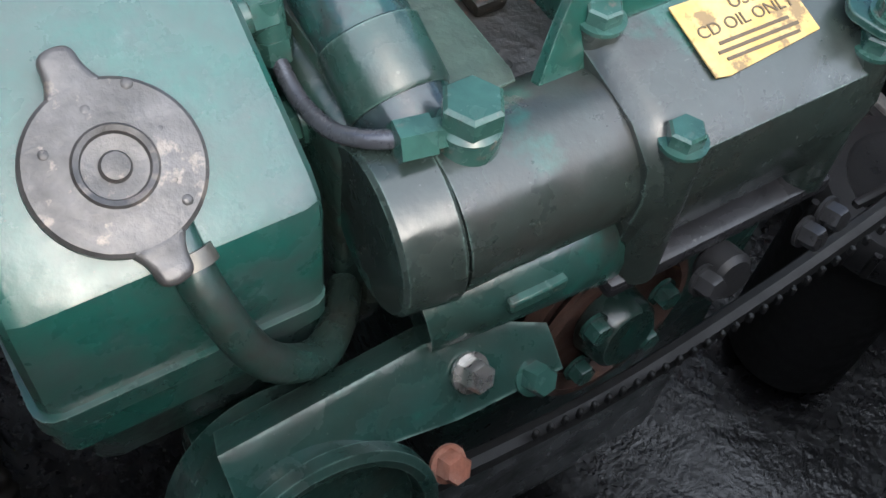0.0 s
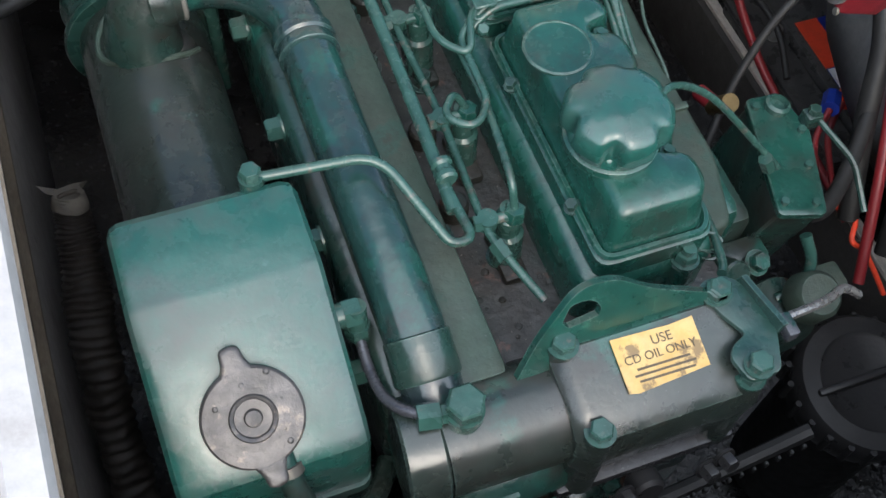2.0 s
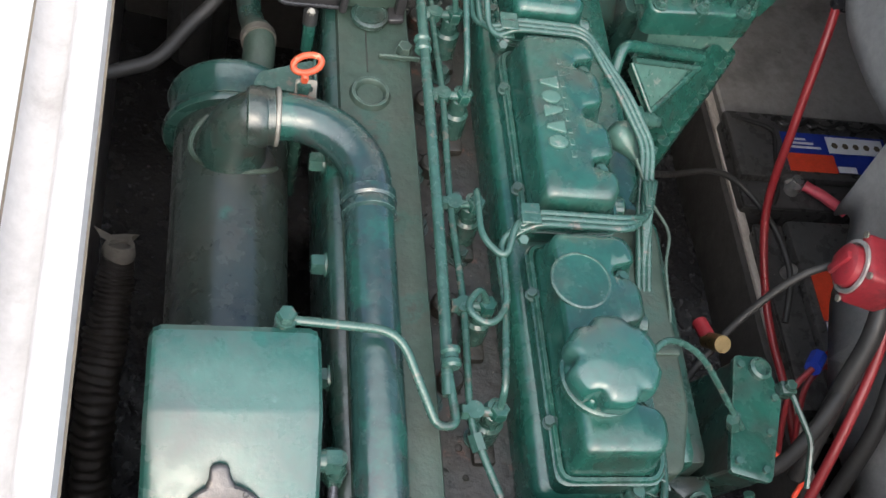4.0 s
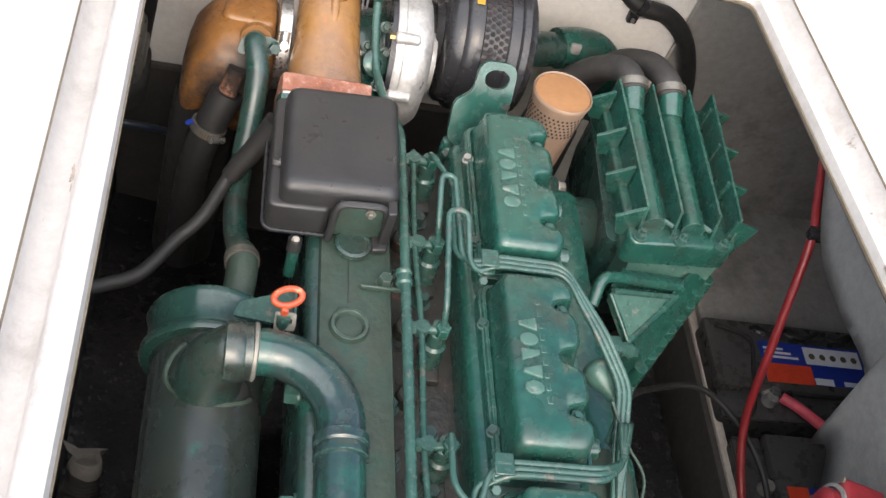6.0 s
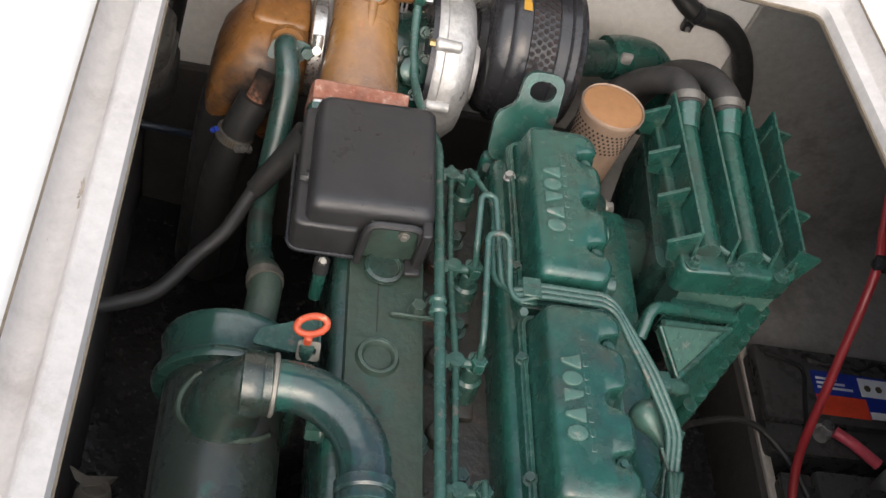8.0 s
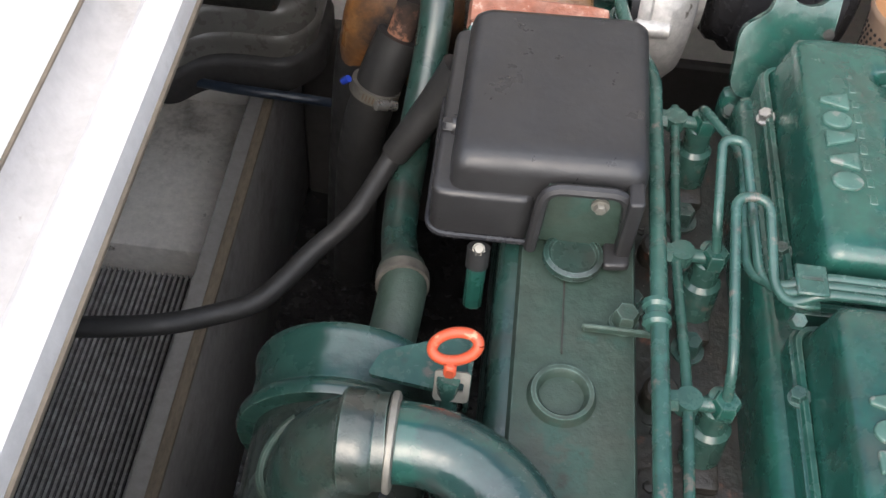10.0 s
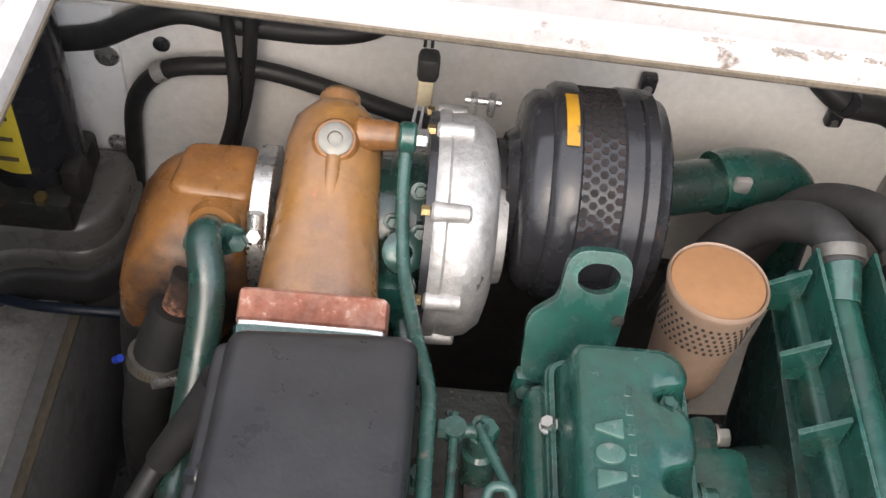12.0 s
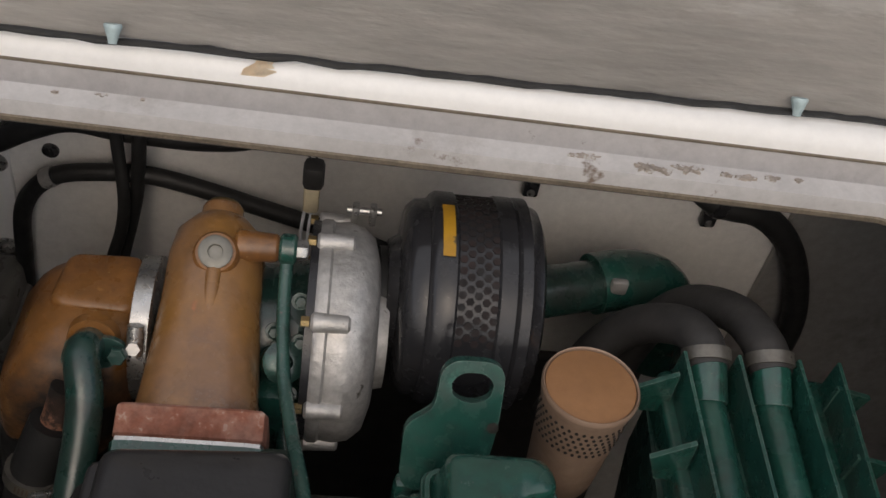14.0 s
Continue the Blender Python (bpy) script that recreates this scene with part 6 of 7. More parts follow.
part("clamp_tab", box(B(), (-0.135, -0.403, 0.695), (-0.105, -0.398, 0.703), 0.001, 1), GREEN_PIPE, lw)
# boss and bolts coloured black for the shade low at the front
part("elbow_boss", cyl(B(), (0.0, -0.40, 0.64), (0.0, -0.418, 0.645), 0.014, None, 20, 0.003), BLACK, lw)
for p in ((0.045, -0.415, 0.655), (0.06, -0.413, 0.66), (-0.022, -0.413, 0.655)):
    part("boss_bolt", hexbolt(B(), p, (0.1, -0.9, 0.3), 0.007, 0.010, 0.009), BLACK, lw)

# ---- left of the engine ----
st = B()
box(st, (-0.455, -1.19, 0.15), (-0.425, 0.744, 0.45), 0.003)
solo("stringer_left", st, HULL, "sooty grey stringer along the engine bed", "stringer", kind="structure")
solo("stringer_cap_left", box(B(), (-0.437, -1.19, 0.449), (-0.4255, 0.744, 0.455), 0.002), PLY, "bare wood top of the stringer", "stringer", kind="structure")
mat_ = thing("ribbed_mat", "wet black ribbed rubber mat beside the stringer", "mat", (-0.58, 0.2, 0.2))
part("base", box(B(), (-0.76, -0.10, 0.235), (-0.462, 0.50, 0.25), 0.004), RUBBER, mat_)
# wet glints of the black ribs painted as pale base and whitish specks
RIB = material("rubber_painted_glints", (0.30, 0.292, 0.28), (0.46, 0.45, 0.44), 0.8, 60, 0.18, grain=0.35, specks=(0.9, 0.9, 0.88), bump=0.6)
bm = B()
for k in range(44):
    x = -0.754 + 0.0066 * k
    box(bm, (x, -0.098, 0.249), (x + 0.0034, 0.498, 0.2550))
tagged(part("ribs", bm, RIB, mat_, "fine parallel ribs, paled for wet glints"), kind="stuff")
shelf = B()
box(shelf, (-0.95, 0.50, 0.15), (-0.462, 0.744, 0.30), 0.004)
solo("ledge_left", shelf, LEDGE, "grey laminate ledge in the corner", "ledge", kind="structure")
dh = thing("bilge_duct", "grey ribbed fabric duct hose standing by the heat exchanger", "duct", (-0.39, 0.0, 0.2))
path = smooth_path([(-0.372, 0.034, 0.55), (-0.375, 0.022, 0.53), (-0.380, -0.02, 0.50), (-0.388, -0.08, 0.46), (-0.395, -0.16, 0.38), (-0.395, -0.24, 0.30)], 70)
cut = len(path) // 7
# split so that the lower length is darker than the mouth
for name, piece, mat, tag in (("mouth", path[:cut + 1], DUCT, "pale dusty mouth"), ("hose", path[cut:], DUCT_DARK, "darker ribbed lower length")):
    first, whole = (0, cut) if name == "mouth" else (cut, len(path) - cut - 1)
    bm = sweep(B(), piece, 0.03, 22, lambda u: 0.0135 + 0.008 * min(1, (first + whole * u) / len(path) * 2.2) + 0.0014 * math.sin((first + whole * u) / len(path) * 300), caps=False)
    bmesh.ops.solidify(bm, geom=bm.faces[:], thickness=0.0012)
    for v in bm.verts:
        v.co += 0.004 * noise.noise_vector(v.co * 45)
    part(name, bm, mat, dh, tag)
part("cuff", lathe(B(), (-0.373, 0.028, 0.540), (0.04, 0.52, 0.85), [(0.0150, -0.006), (0.0162, -0.002), (0.0158, 0.006), (0.0130, 0.010), (0.0115, 0.006)], 20), DUCT, dh, "torn fabric cuff")

dh.location += Vector((0.006, 0.012, 0.0))
tp = thing("trim_pump", "black trim pump motor over a clear grey reservoir", "pump", (-0.47, 0.68, 0.45))
part("motor", cyl(B(), (-0.459, 0.675, 0.60), (-0.459, 0.675, 0.80), 0.044, None, 36, 0.004), BLACK_PAINT, tp)
bm = loft(B(), [[tuple(Vector((-0.459 + 0.0447 * math.cos(a), 0.675 + 0.0447 * math.sin(a), z))) for a in [radians(205 + 78 * k / 10) for k in range(11)]] for z in (0.628, 0.78)], caps=False)
part("motor_label", bm, YELLOW, tp, "yellow label with illegible print")
for k in range(5):
    part("label_bar", box(B(), (-0.478, 0.629, 0.645 + 0.025 * k), (-0.456, 0.6308, 0.649 + 0.025 * k)), INK, tp)
part("valve_block", box(B(), (-0.545, 0.615, 0.565), (-0.415, 0.72, 0.605), 0.008), GRIME, tp)
GLAZE = material("grey_reservoir_plastic", (0.13, 0.124, 0.112), (0.09, 0.083, 0.07), 0.7, 14, 0.3, grain=0.08)
def wavy_tank(z0, z1, grow, front):
    pts = [(-0.575 - grow, 0.735), (-0.58 - grow, 0.60), (-0.555, front - 0.015 - grow), (-0.525, front - 0.018 - grow), (-0.50, front + 0.012 - grow), (-0.47, front + 0.02 - grow), (-0.41, front + 0.02 - grow), (-0.385 + grow, front + 0.05), (-0.385 + grow, 0.735)]
    return prism(B(), pts, z0, z1, 0.018, 0.010)


part("reservoir", wavy_tank(0.500, 0.567, 0.0, 0.600), GLAZE, tp, "translucent grey fluid reservoir")
part("reservoir_band", wavy_tank(0.520, 0.535, 0.004, 0.600), GLAZE, tp)
part("tray", wavy_tank(0.462, 0.503, 0.008, 0.598), RUBBER_GREY, tp, "dark moulded tray")
part("bleed_screw", lathe(B(), (-0.505, 0.60, 0.60), (-0.25, -0.1, 0.95), [(0.004, 0), (0.008, 0.02), (0.009, 0.05), (0.006, 0.055), (0.005, 0.085)], 14), DULL, tp)
part("lug", box(B(), (-0.425, 0.63, 0.59), (-0.405, 0.66, 0.635), 0.006), GRIME, tp)
for x in (-0.53, -0.44):
    part("block_screw", hexbolt(B(), (x, 0.62, 0.605), (0, -0.3, 1), 0.007, 0.008), BRASS, tp)
th_ = thing("trim_hose", "dark blue hydraulic pipe below the reservoir tray", "pipe", (-0.45, 0.6, 0.5))
part("pipe", sweep(B(), smooth_path([(-0.52, 0.605, 0.470), (-0.47, 0.590, 0.480), (-0.42, 0.590, 0.478), (-0.36, 0.60, 0.465), (-0.34, 0.62, 0.44)]), 0.0055, 12), NAVY, th_)
mp = thing("mounting_plate", "white painted plate screwed to the bulkhead", "plate", (-0.415, 0.74, 0.5))
part("sheet", box(B(), (-0.470, 0.737, 0.50), (-0.386, 0.745, 0.74), 0.002), WHITE, mp)
for x, z in ((-0.398, 0.685), (-0.402, 0.57)):
    b = part("screw", lathe(B(), (x, 0.737, z), (0, -1, 0), [(0.012, 0), (0.011, 0.002), (0.006, 0.003), (0.005, 0.007), (0, 0.007)], 20), STEEL, mp)
ws = thing("wall_screw", "dark screw in the bulkhead", "screw", (-0.347, 0.745, 0.70))
part("head", lathe(B(), (-0.347, 0.745, 0.70), (0, -1, 0), [(0.008, 0), (0.008, 0.003), (0.004, 0.005), (0, 0.005)], 16), BLACK_PAINT, ws)


# ---- cables on the back wall ----
def cable(name, pts, r, label, mat=RUBBER):
    c = thing(name, label, "cable", pts[0])
    part("sheath", sweep(B(), smooth_path(pts), r, 12), mat, c)
    return c


c = cable("wiring_loom", [(-0.395, 0.735, 0.45), (-0.385, 0.728, 0.56), (-0.375, 0.725, 0.64), (-0.345, 0.722, 0.685), (-0.30, 0.72, 0.70), (-0.24, 0.72, 0.70), (-0.14, 0.715, 0.675), (-0.04, 0.71, 0.645), (0.05, 0.70, 0.61)], 0.0088, "black taped wiring loom along the bulkhead")
part("tape_band", lathe(B(), (-0.345, 0.722, 0.686), (0.9, 0, 0.5), [(0.0098, -0.006), (0.0105, 0), (0.0098, 0.006)], 16), ALU, c)
cable("engine_cable", [(-0.262, 0.70, 0.87), (-0.258, 0.715, 0.78), (-0.258, 0.715, 0.745), (-0.263, 0.715, 0.69), (-0.270, 0.71, 0.65), (-0.279, 0.70, 0.61), (-0.29, 0.67, 0.55)], 0.0068, "black cable hanging down the bulkhead")
cable("engine_cable", [(-0.282, 0.70, 0.87), (-0.279, 0.715, 0.78), (-0.278, 0.716, 0.745), (-0.273, 0.703, 0.69), (-0.277, 0.698, 0.65), (-0.288, 0.69, 0.61), (-0.30, 0.66, 0.55)], 0.006, "black cable hanging down the bulkhead")
cable("corner_cable", [(-0.47, 0.732, 0.700), (-0.425, 0.728, 0.709), (-0.394, 0.728, 0.718), (-0.359, 0.729, 0.738), (-0.32, 0.730, 0.752), (-0.272, 0.732, 0.744), (-0.201, 0.731, 0.743), (-0.15, 0.732, 0.755), (-0.10, 0.732, 0.80)], 0.0115, "black cable in the corner under the coaming")
CREAM = material("cream_plastic", (0.62, 0.54, 0.37), (0.5, 0.42, 0.28), 0.6, 60, 0.4)
wc = thing("wire_connector", "cream plug connector hanging on two wires", "connector", (-0.1, 0.66, 0.78))
part("grey_half", box(B(), (-0.1085, 0.650, 0.765), (-0.0900, 0.670, 0.790), 0.005), RUBBER_GREY, wc)
part("cream_half", box(B(), (-0.1070, 0.653, 0.736), (-0.0930, 0.667, 0.767), 0.003), CREAM, wc)
for dx in (-0.003, 0.003):
    part("wire", sweep(B(), smooth_path([(-0.101 + dx, 0.66, 0.745), (-0.102 + dx, 0.665, 0.73), (-0.104 + dx, 0.66, 0.70), (-0.10, 0.64, 0.66)]), 0.0016, 6), PAPER, wc)
    part("wire", sweep(B(), smooth_path([(-0.101 + dx, 0.66, 0.797), (-0.101 + dx, 0.668, 0.85), (-0.103 + dx, 0.69, 0.885)]), 0.0016, 6), RUBBER, wc)
for p in ((0.110, 0.745, 0.716), (0.297, 0.745, 0.697)):
    q = thing("cable_clip", "small black clip screwed to the bulkhead", "clip", p, "clips on the bulkhead")
    part("pad", box(B(), (p[0] - 0.008, p[1] - 0.012, p[2] - 0.010), (p[0] + 0.008, p[1], p[2] + 0.010), 0.003), BLACK_PAINT, q)
    part("screw", cyl(B(), (p[0], p[1] - 0.014, p[2] - 0.003), (p[0], p[1] - 0.011, p[2] - 0.003), 0.004, n=12), STEEL, q)
c = cable("vent_hose", [(0.258, 0.752, 0.748), (0.275, 0.740, 0.734), (0.30, 0.731, 0.722), (0.34, 0.730, 0.716), (0.375, 0.729, 0.692), (0.402, 0.728, 0.655), (0.426, 0.726, 0.60), (0.437, 0.724, 0.55), (0.430, 0.716, 0.48), (0.40, 0.70, 0.40)], 0.0135, "thick black hose bending down the bulkhead")
part("clip_band", lathe(B(), (0.297, 0.731, 0.723), (0.85, 0, -0.4), [(0.0142, -0.006), (0.0148, -0.004), (0.0148, 0.004), (0.0142, 0.006)], 20), BLACK_PAINT, c)

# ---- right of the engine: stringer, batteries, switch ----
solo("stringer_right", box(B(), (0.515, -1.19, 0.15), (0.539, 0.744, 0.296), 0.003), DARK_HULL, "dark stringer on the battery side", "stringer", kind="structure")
solo("stringer_cap_right", box(B(), (0.525, -1.19, 0.295), (0.540, 0.744, 0.303), 0.002), PALE_WOOD, "bare wood top of the stringer", "stringer", kind="structure")
solo("battery_shelf", box(B(), (0.543, -0.60, 0.14), (1.02, 0.60, 0.16), 0.003), HULL, "dark shelf under the batteries", "shelf", kind="structure")


BATTERY_BLACK = material("dusty_black_case", (0.05, 0.049, 0.048), (0.08, 0.078, 0.075), 0.8, 14, 0.3, grain=0.2, specks=(0.3, 0.29, 0.27))


def battery(x0, y0, turn):
    g = thing("battery", "black starter battery with blue and red label", "battery", (x0 + 0.15, y0 + 0.085, 0.16), "batteries on the shelf")
    BCASE = BATTERY_BLACK
    part("case", box(B(), (x0, y0, 0.16), (x0 + 0.30, y0 + 0.17, 0.325), 0.008), BCASE, g)
    part("lid", box(B(), (x0 - 0.003, y0 + 0.045, 0.322), (x0 + 0.303, y0 + 0.173, 0.342), 0.006), BCASE, g)
    part("front_step", box(B(), (x0 - 0.002, y0 - 0.003, 0.318), (x0 + 0.302, y0 + 0.046, 0.328), 0.004), BCASE, g)
    zt = 0.3425
    part("blue_panel", box(B(), (x0 + 0.085, y0 + 0.060, zt), (x0 + 0.275, y0 + 0.135, zt + 0.001)), BLUE, g)
    part("red_panel", box(B(), (x0 + 0.085, y0 + 0.058, zt + 0.001), (x0 + 0.170, y0 + 0.093, zt + 0.002)), RED_PRINT, g)
    part("white_panel", box(B(), (x0 + 0.165, y0 + 0.098, zt + 0.001), (x0 + 0.268, y0 + 0.130, zt + 0.002)), PAPER, g)
    part("white_strip", box(B(), (x0 + 0.172, y0 + 0.060, zt + 0.001), (x0 + 0.205, y0 + 0.072, zt + 0.002)), PAPER, g)
    part("white_strip", box(B(), (x0 + 0.225, y0 + 0.062, zt + 0.001), (x0 + 0.268, y0 + 0.070, zt + 0.002)), PAPER, g)
    for k in range(5):
        cxk = x0 + 0.178 + 0.0195 * k
        part("hazard_dot", lathe(B(), (cxk, y0 + 0.113, zt + 0.002), (0, 0, 1), [(0.006, 0), (0.006, 0.0006), (0, 0.0006)], 6), INK, g)
    for k in range(3):
        part("print_bar", box(B(), (x0 + 0.092, y0 + 0.104 + 0.008 * k, zt + 0.001), (x0 + 0.092 + 0.06 - 0.012 * k, y0 + 0.108 + 0.008 * k, zt + 0.0016)), PAPER, g)
    for k in range(7):
        part("vent_cap", cyl(B(), (x0 + 0.095 + 0.026 * k, y0 + 0.153, 0.341), (x0 + 0.095 + 0.026 * k, y0 + 0.153, 0.349), 0.010, None, 10, 0.002), BCASE, g)
    part("lead_post", lathe(B(), (x0 + 0.085, y0 + 0.030, 0.328), (0, 0, 1), [(0.012, 0), (0.010, 0.012), (0.0095, 0.016), (0, 0.016)], 18), ALU, g)
    g.rotation_euler.z = radians(turn)
    return g


battery(0.528, 0.302, 0)
battery(0.470, 0.030, -90)
cable("battery_strap", [(0.540, 0.455, 0.347), (0.565, 0.447, 0.349), (0.598, 0.432, 0.347), (0.590, 0.38, 0.346), (0.578, 0.31, 0.335), (0.575, 0.294, 0.25)], 0.0034, "black braided strap over the battery")
cable("battery_strap", [(0.60 + 0.012 * k, 0.452 + 0.006 * math.sin(k * 1.3), 0.350 + 0.004 * math.cos(k * 1.3)) for k in range(20)], 0.0038, "black braided strap over the battery")
tm = thing("battery_terminal", "bright steel ring terminal with pink sleeved cable", "terminal", (0.62, 0.34, 0.33))
part("ring", lathe(B(), (0.620, 0.342, 0.328), (0, 0, 1), [(0.016, 0), (0.016, 0.006), (0.009, 0.012), (0.009, 0.018), (0, 0.018)], 18), STEEL, tm)
PINK = material("pink_sleeve", (0.75, 0.11, 0.15), (0.65, 0.08, 0.11), 0.5, 40, 0.4)
part("sleeve", sweep(B(), [(0.631, 0.335, 0.340), (0.655, 0.316, 0.343), (0.690, 0.288, 0.340)], 0.009, 12), PINK, tm)
cable("red_battery_cable", [(0.49, 0.44, 0.75), (0.478, 0.385, 0.725), (0.467, 0.335, 0.70), (0.46, 0.26, 0.58), (0.462, 0.20, 0.47), (0.475, 0.12, 0.40), (0.484, 0.05, 0.37), (0.49, -0.03, 0.36), (0.50, -0.12, 0.33)], 0.0058, "long red battery cable hanging from the coaming", RED_CABLE)
q = thing("cable_clip", "small black clip under the coaming", "clip", (0.47, 0.35, 0.71))
part("pad", box(B(), (0.462, 0.336, 0.703), (0.484, 0.352, 0.72), 0.003), BLACK_PAINT, q)
cable("thin_black_cable", [(0.12, 0.02, 0.70), (0.22, 0.14, 0.60), (0.335, 0.250, 0.46), (0.43, 0.272, 0.44), (0.487, 0.21, 0.43), (0.505, 0.13, 0.42), (0.49, 0.06, 0.40)], 0.0045, "thin black looping cable")
cable("thin_black_cable", [(0.24, -0.10, 0.52), (0.30, -0.04, 0.58), (0.36, -0.01, 0.65), (0.43, -0.01, 0.69)], 0.0045, "thin black cable to the switch")
cable("bilge_cable", [(0.20, 0.36, 0.10), (0.22, 0.30, 0.30), (0.27, 0.20, 0.32), (0.29, 0.08, 0.34), (0.28, -0.02, 0.36), (0.24, -0.10, 0.40)], 0.008, "black cable lying in the bilge")
cable("bilge_cable", [(0.235, 0.12, 0.10), (0.24, 0.10, 0.30), (0.25, 0.05, 0.42), (0.28, -0.03, 0.44), (0.29, -0.10, 0.46), (0.26, -0.16, 0.50)], 0.009, "black cable lying in the bilge")
sn = thing("brass_sender", "red and brass cable end by the governor", "sender", (0.25, -0.06, 0.5))
part("brass_end", cyl(B(), (0.245, -0.085, 0.55), (0.245, -0.105, 0.58), 0.010, None, 14), BRASS, sn)
part("red_end", cyl(B(), (0.243, -0.06, 0.545), (0.245, -0.088, 0.555), 0.009, None, 14), RED, sn)
sn.location += Vector((0.035, 0.040, 0.0))

for name, col, m_, pts in (("wire_plug", "red plastic wire plug among the battery leads", RED_PRINT, ((0.515, -0.012, 0.43), (0.545, 0.010, 0.42))),
                           ("wire_plug", "blue plastic wire plug among the battery leads", BLUE, ((0.462, -0.040, 0.470), (0.480, -0.020, 0.465)))):
    w = thing(name, col, "connector", pts[0], "plugs on the battery leads")
    part("shell", sweep(B(), pts, 0.011, 8), m_, w)
    part("tail", sweep(B(), smooth_path([pts[0], Vector(pts[0]) + Vector((-0.03, -0.03, -0.02)), Vector(pts[0]) + Vector((-0.04, -0.09, -0.06))]), 0.004, 8), RED_CABLE, w)
cable("loose_red_wire", [(0.36, -0.16, 0.50), (0.385, -0.19, 0.505), (0.37, -0.215, 0.50), (0.39, -0.225, 0.48), (0.41, -0.26, 0.44)], 0.003, "thin red wire looping beside the pump", RED_PRINT)
cable("thick_black_lead", [(0.44, -0.06, 0.64), (0.415, -0.11, 0.60), (0.36, -0.17, 0.57), (0.315, -0.20, 0.56), (0.29, -0.19, 0.56)], 0.0085, "thick black battery lead beside the pump")

# grey liner board hanging under the coaming
ln = thing("liner_sheet", "grey hull liner board with a ragged edge above the batteries", "liner", (0.48, -0.2, 0.45))
LINER = material("grey_liner", (0.36, 0.36, 0.355), (0.45, 0.447, 0.435), 0.8, 6, 0.6, grain=0.14, bump=0.3, dirt=(0.25, 0.248, 0.24), dirt_scale=9, dirt_cut=0.53, dirt_soft=0.2)
edge = smooth_path([(0.66, 0.88, 0), (0.50, 0.805, 0), (0.40, 0.765, 0), (0.31, 0.715, 0), (0.23, 0.70, 0), (0.15, 0.692, 0), (0.142, 0.63, 0), (0.133, 0.56, 0), (0.11, 0.585, 0), (0.06, 0.54, 0), (0.0, 0.50, 0), (-0.3, 0.45, 0), (-1.15, 0.45, 0)], 5)
low = [(p.x, p.y) for p in edge]
bm = B()
rows_ = []
for y, z in low:
    rows_.append([bm.verts.new((0.478 + 0.012 * math.sin(y * 14 + k * 0.7) * (1 - k / 6), y, z + (0.882 - z) * k / 6)) for k in range(7)])
for r0, r1 in zip(rows_, rows_[1:]):
    for k in range(6):
        bm.faces.new((r0[k], r1[k], r1[k + 1], r0[k + 1]))
bmesh.ops.solidify(bm, geom=bm.faces[:], thickness=0.004)
part("board", bm, LINER, ln, angle=180)
for y, z in ((-0.12, 0.70), (0.22, 0.80)):
    part("screw", cyl(B(), (0.470, y, z), (0.478, y, z), 0.006, n=12), DULL, ln)
sw = thing("battery_switch", "red rotary battery switch box with cables", "switch", (0.45, -0.02, 0.65))
sm = Matrix.Translation((0.385, -0.025, 0.692)) @ Matrix.Scale(0.86, 4) @ Matrix.Rotation(radians(-14), 4, "Z") @ Matrix.Rotation(radians(-84), 4, "Y")
part("housing", box(B(), (-0.034, -0.034, -0.060), (0.034, 0.034, 0.0), 0.008, 3, sm), RED, sw)
part("dial_ring", lathe(B(), sm @ Vector((0, 0, 0)), sm.to_3x3() @ Vector((0, 0, 1)), [(0.030, 0), (0.030, 0.003), (0.026, 0.0035), (0.026, 0.0)], 36), ALU, sw)
part("knob", lathe(B(), sm @ Vector((0, 0, 0)), sm.to_3x3() @ Vector((0, 0, 1)), [(0.024, 0), (0.023, 0.010), (0.018, 0.014), (0, 0.015)], 32), RED, sw)
part("handle", box(B(), (-0.021, -0.006, 0.012), (0.021, 0.006, 0.022), 0.003, 2, sm), RED, sw)
part("red_tail", sweep(B(), smooth_path([(0.462, -0.038, 0.678), (0.464, -0.062, 0.665), (0.464, -0.085, 0.645)]), 0.011, 14), RED, sw)
part("black_tail", sweep(B(), smooth_path([(0.464, -0.080, 0.650), (0.463, -0.11, 0.61), (0.455, -0.16, 0.55), (0.43, -0.22, 0.45)]), 0.010, 14), RUBBER, sw)
part("second_tail", sweep(B(), smooth_path([(0.430, -0.045, 0.675), (0.42, -0.085, 0.64), (0.40, -0.13, 0.58), (0.38, -0.19, 0.50)]), 0.011, 14), RUBBER, sw)
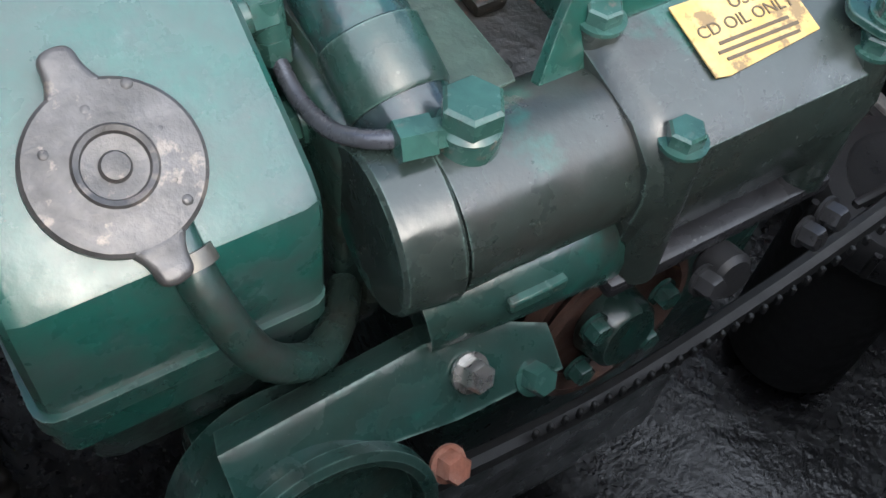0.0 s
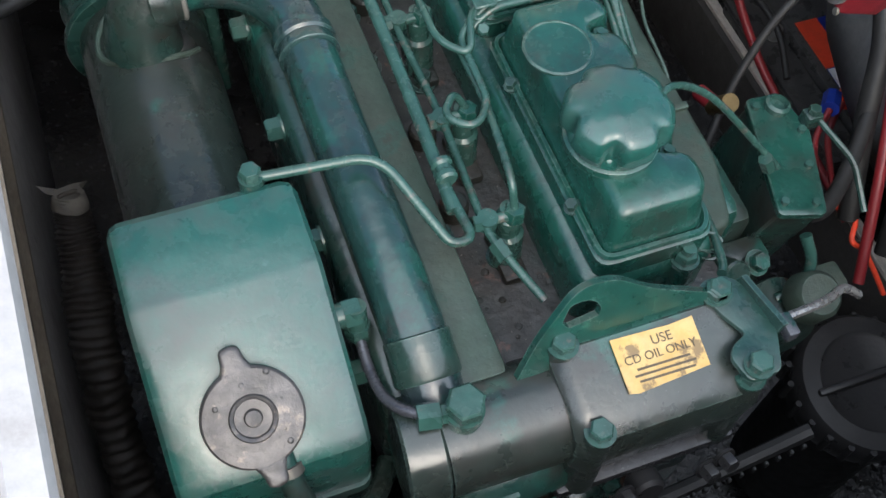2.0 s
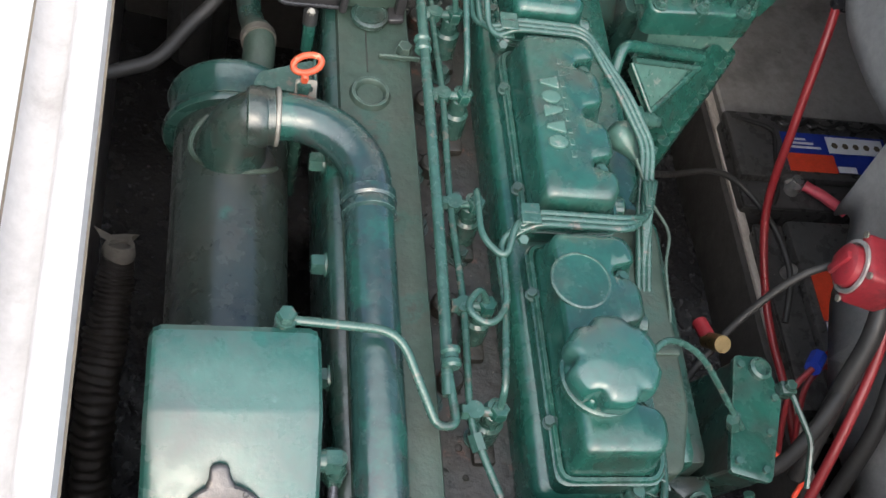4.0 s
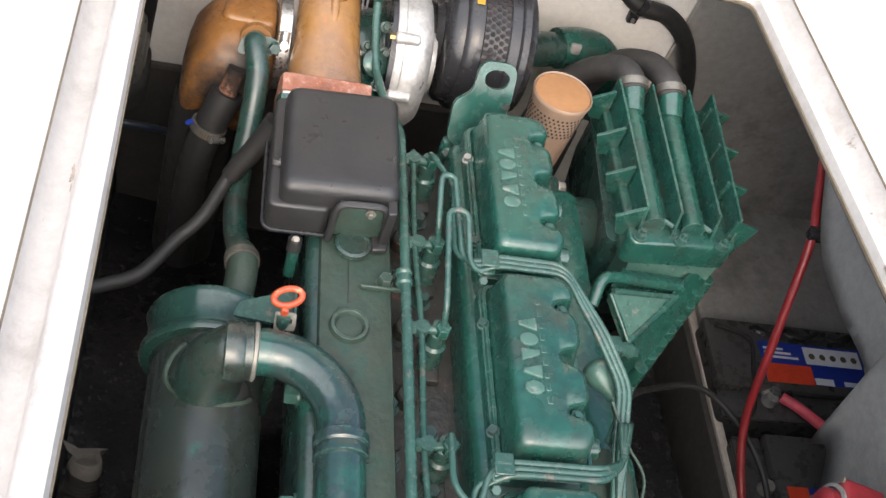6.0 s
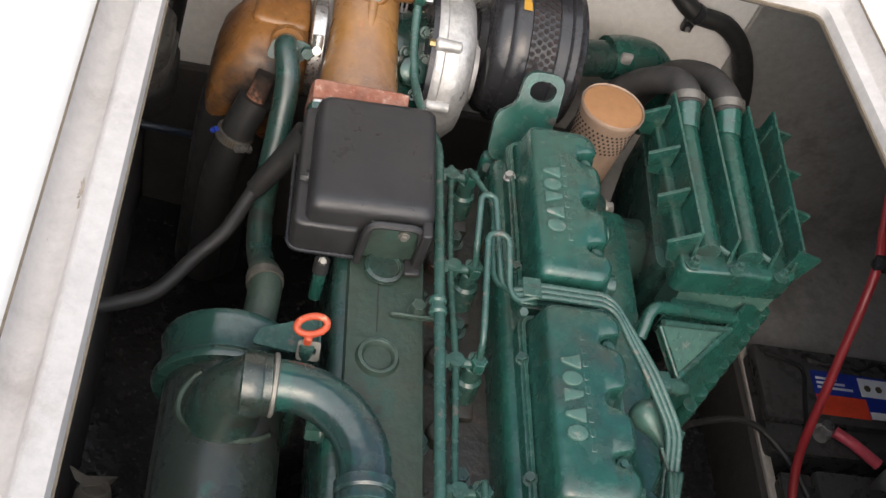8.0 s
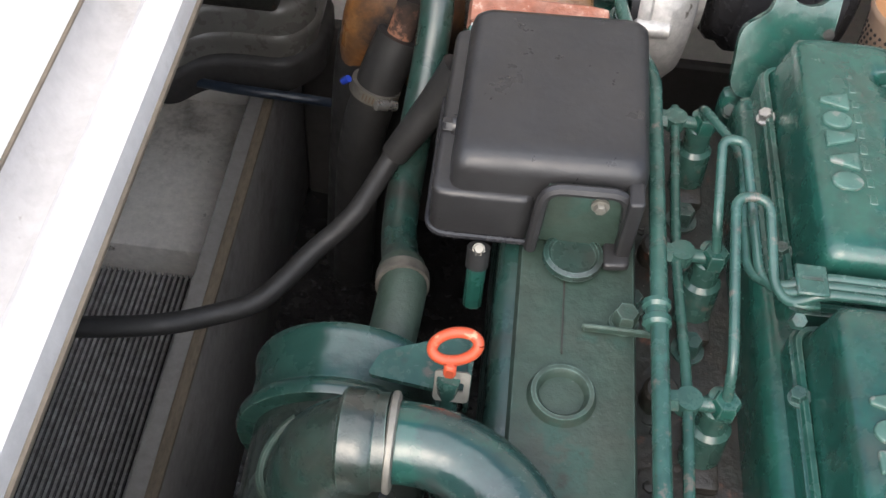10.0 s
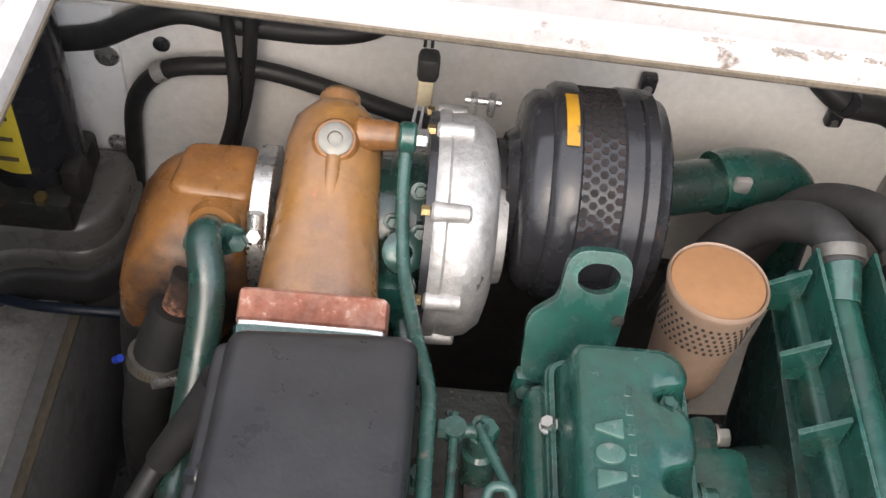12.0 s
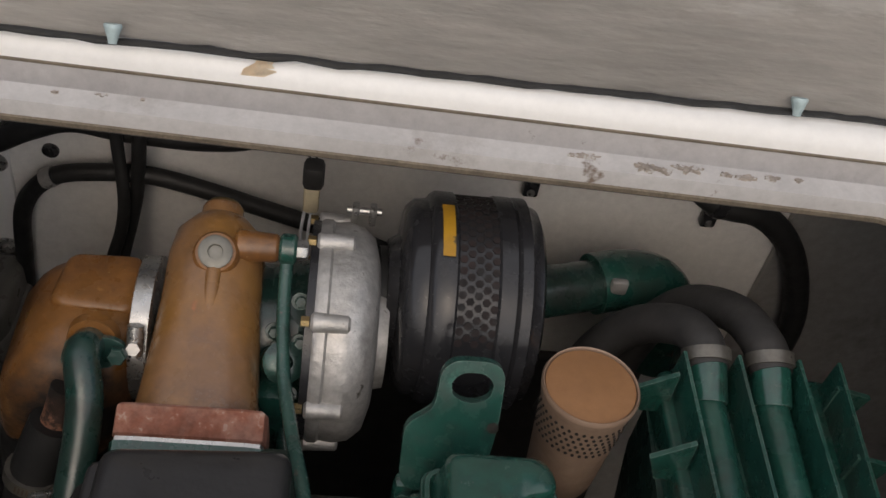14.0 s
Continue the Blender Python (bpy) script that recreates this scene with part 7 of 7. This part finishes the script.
part("red_lead", sweep(B(), smooth_path([(0.445, -0.045, 0.665), (0.435, -0.10, 0.62), (0.405, -0.17, 0.56), (0.37, -0.25, 0.47)]), 0.006, 10), RED_CABLE, sw)
for u, v in ((-0.03, -0.03), (0.03, -0.03), (-0.03, 0.03), (0.03, 0.03)):
    part("corner_screw", cyl(B(), sm @ Vector((u, v, -0.001)), sm @ Vector((u, v, 0.002)), 0.004, n=10), DULL, sw)

# ---- open hatch lid ----
lid = thing("hatch_lid", "raised hatch lid showing its bare grey laminate", "hatch lid", (0, 0.622, 0.924))
lm = Matrix.Translation((0, 0.622, 0.926)) @ Matrix.Rotation(radians(72), 4, "X")
bm = B()
GX, GY = 40, 26
g2 = [[bm.verts.new((-0.62 + 1.24 * i / GX, 1.15 * j / GY, 0.006 * noise.noise(Vector((i * 0.35, j * 0.5, 3))))) for j in range(GY + 1)] for i in range(GX + 1)]
for i in range(GX):
    for j in range(GY):
        bm.faces.new((g2[i][j], g2[i + 1][j], g2[i + 1][j + 1], g2[i][j + 1]))
bmesh.ops.solidify(bm, geom=bm.faces[:], thickness=-0.03)
bmesh.ops.transform(bm, matrix=lm, verts=bm.verts)
part("panel", bm, LID, lid, angle=60)
sp_ = []
for k in range(80):
    x = -0.62 + 1.24 * k / 79
    sp_.append((x, 0.617 + 0.0015 * noise.noise(Vector((x * 40, 0, 2))), 0.927 + 0.002 * noise.noise(Vector((x * 30, 3, 0)))))
part("rubber_seal", sweep(B(), sp_, 0.0035, 8, lambda u: 0.0027 + 0.0012 * noise.noise(Vector((u * 60, 1, 7)))), RUBBER, lid, "perished black rubber seal")
PALE_BLUE = material("pale_blue_zinc", (0.42, 0.52, 0.53), (0.30, 0.38, 0.39), 0.7, 80, 0.45, metal=0.2, grain=0.2)
for x in (-0.246, 0.262):
    part("hinge_bolt", lathe(B(), (x, 0.6165, 0.9415), (0, -0.5, -0.86), [(0.0062, 0), (0.0066, 0.002), (0.0058, 0.004), (0.0036, 0.011), (0.0030, 0.014), (0, 0.014)], 12), PALE_BLUE, lid, "pale blue corroded hinge bolt")
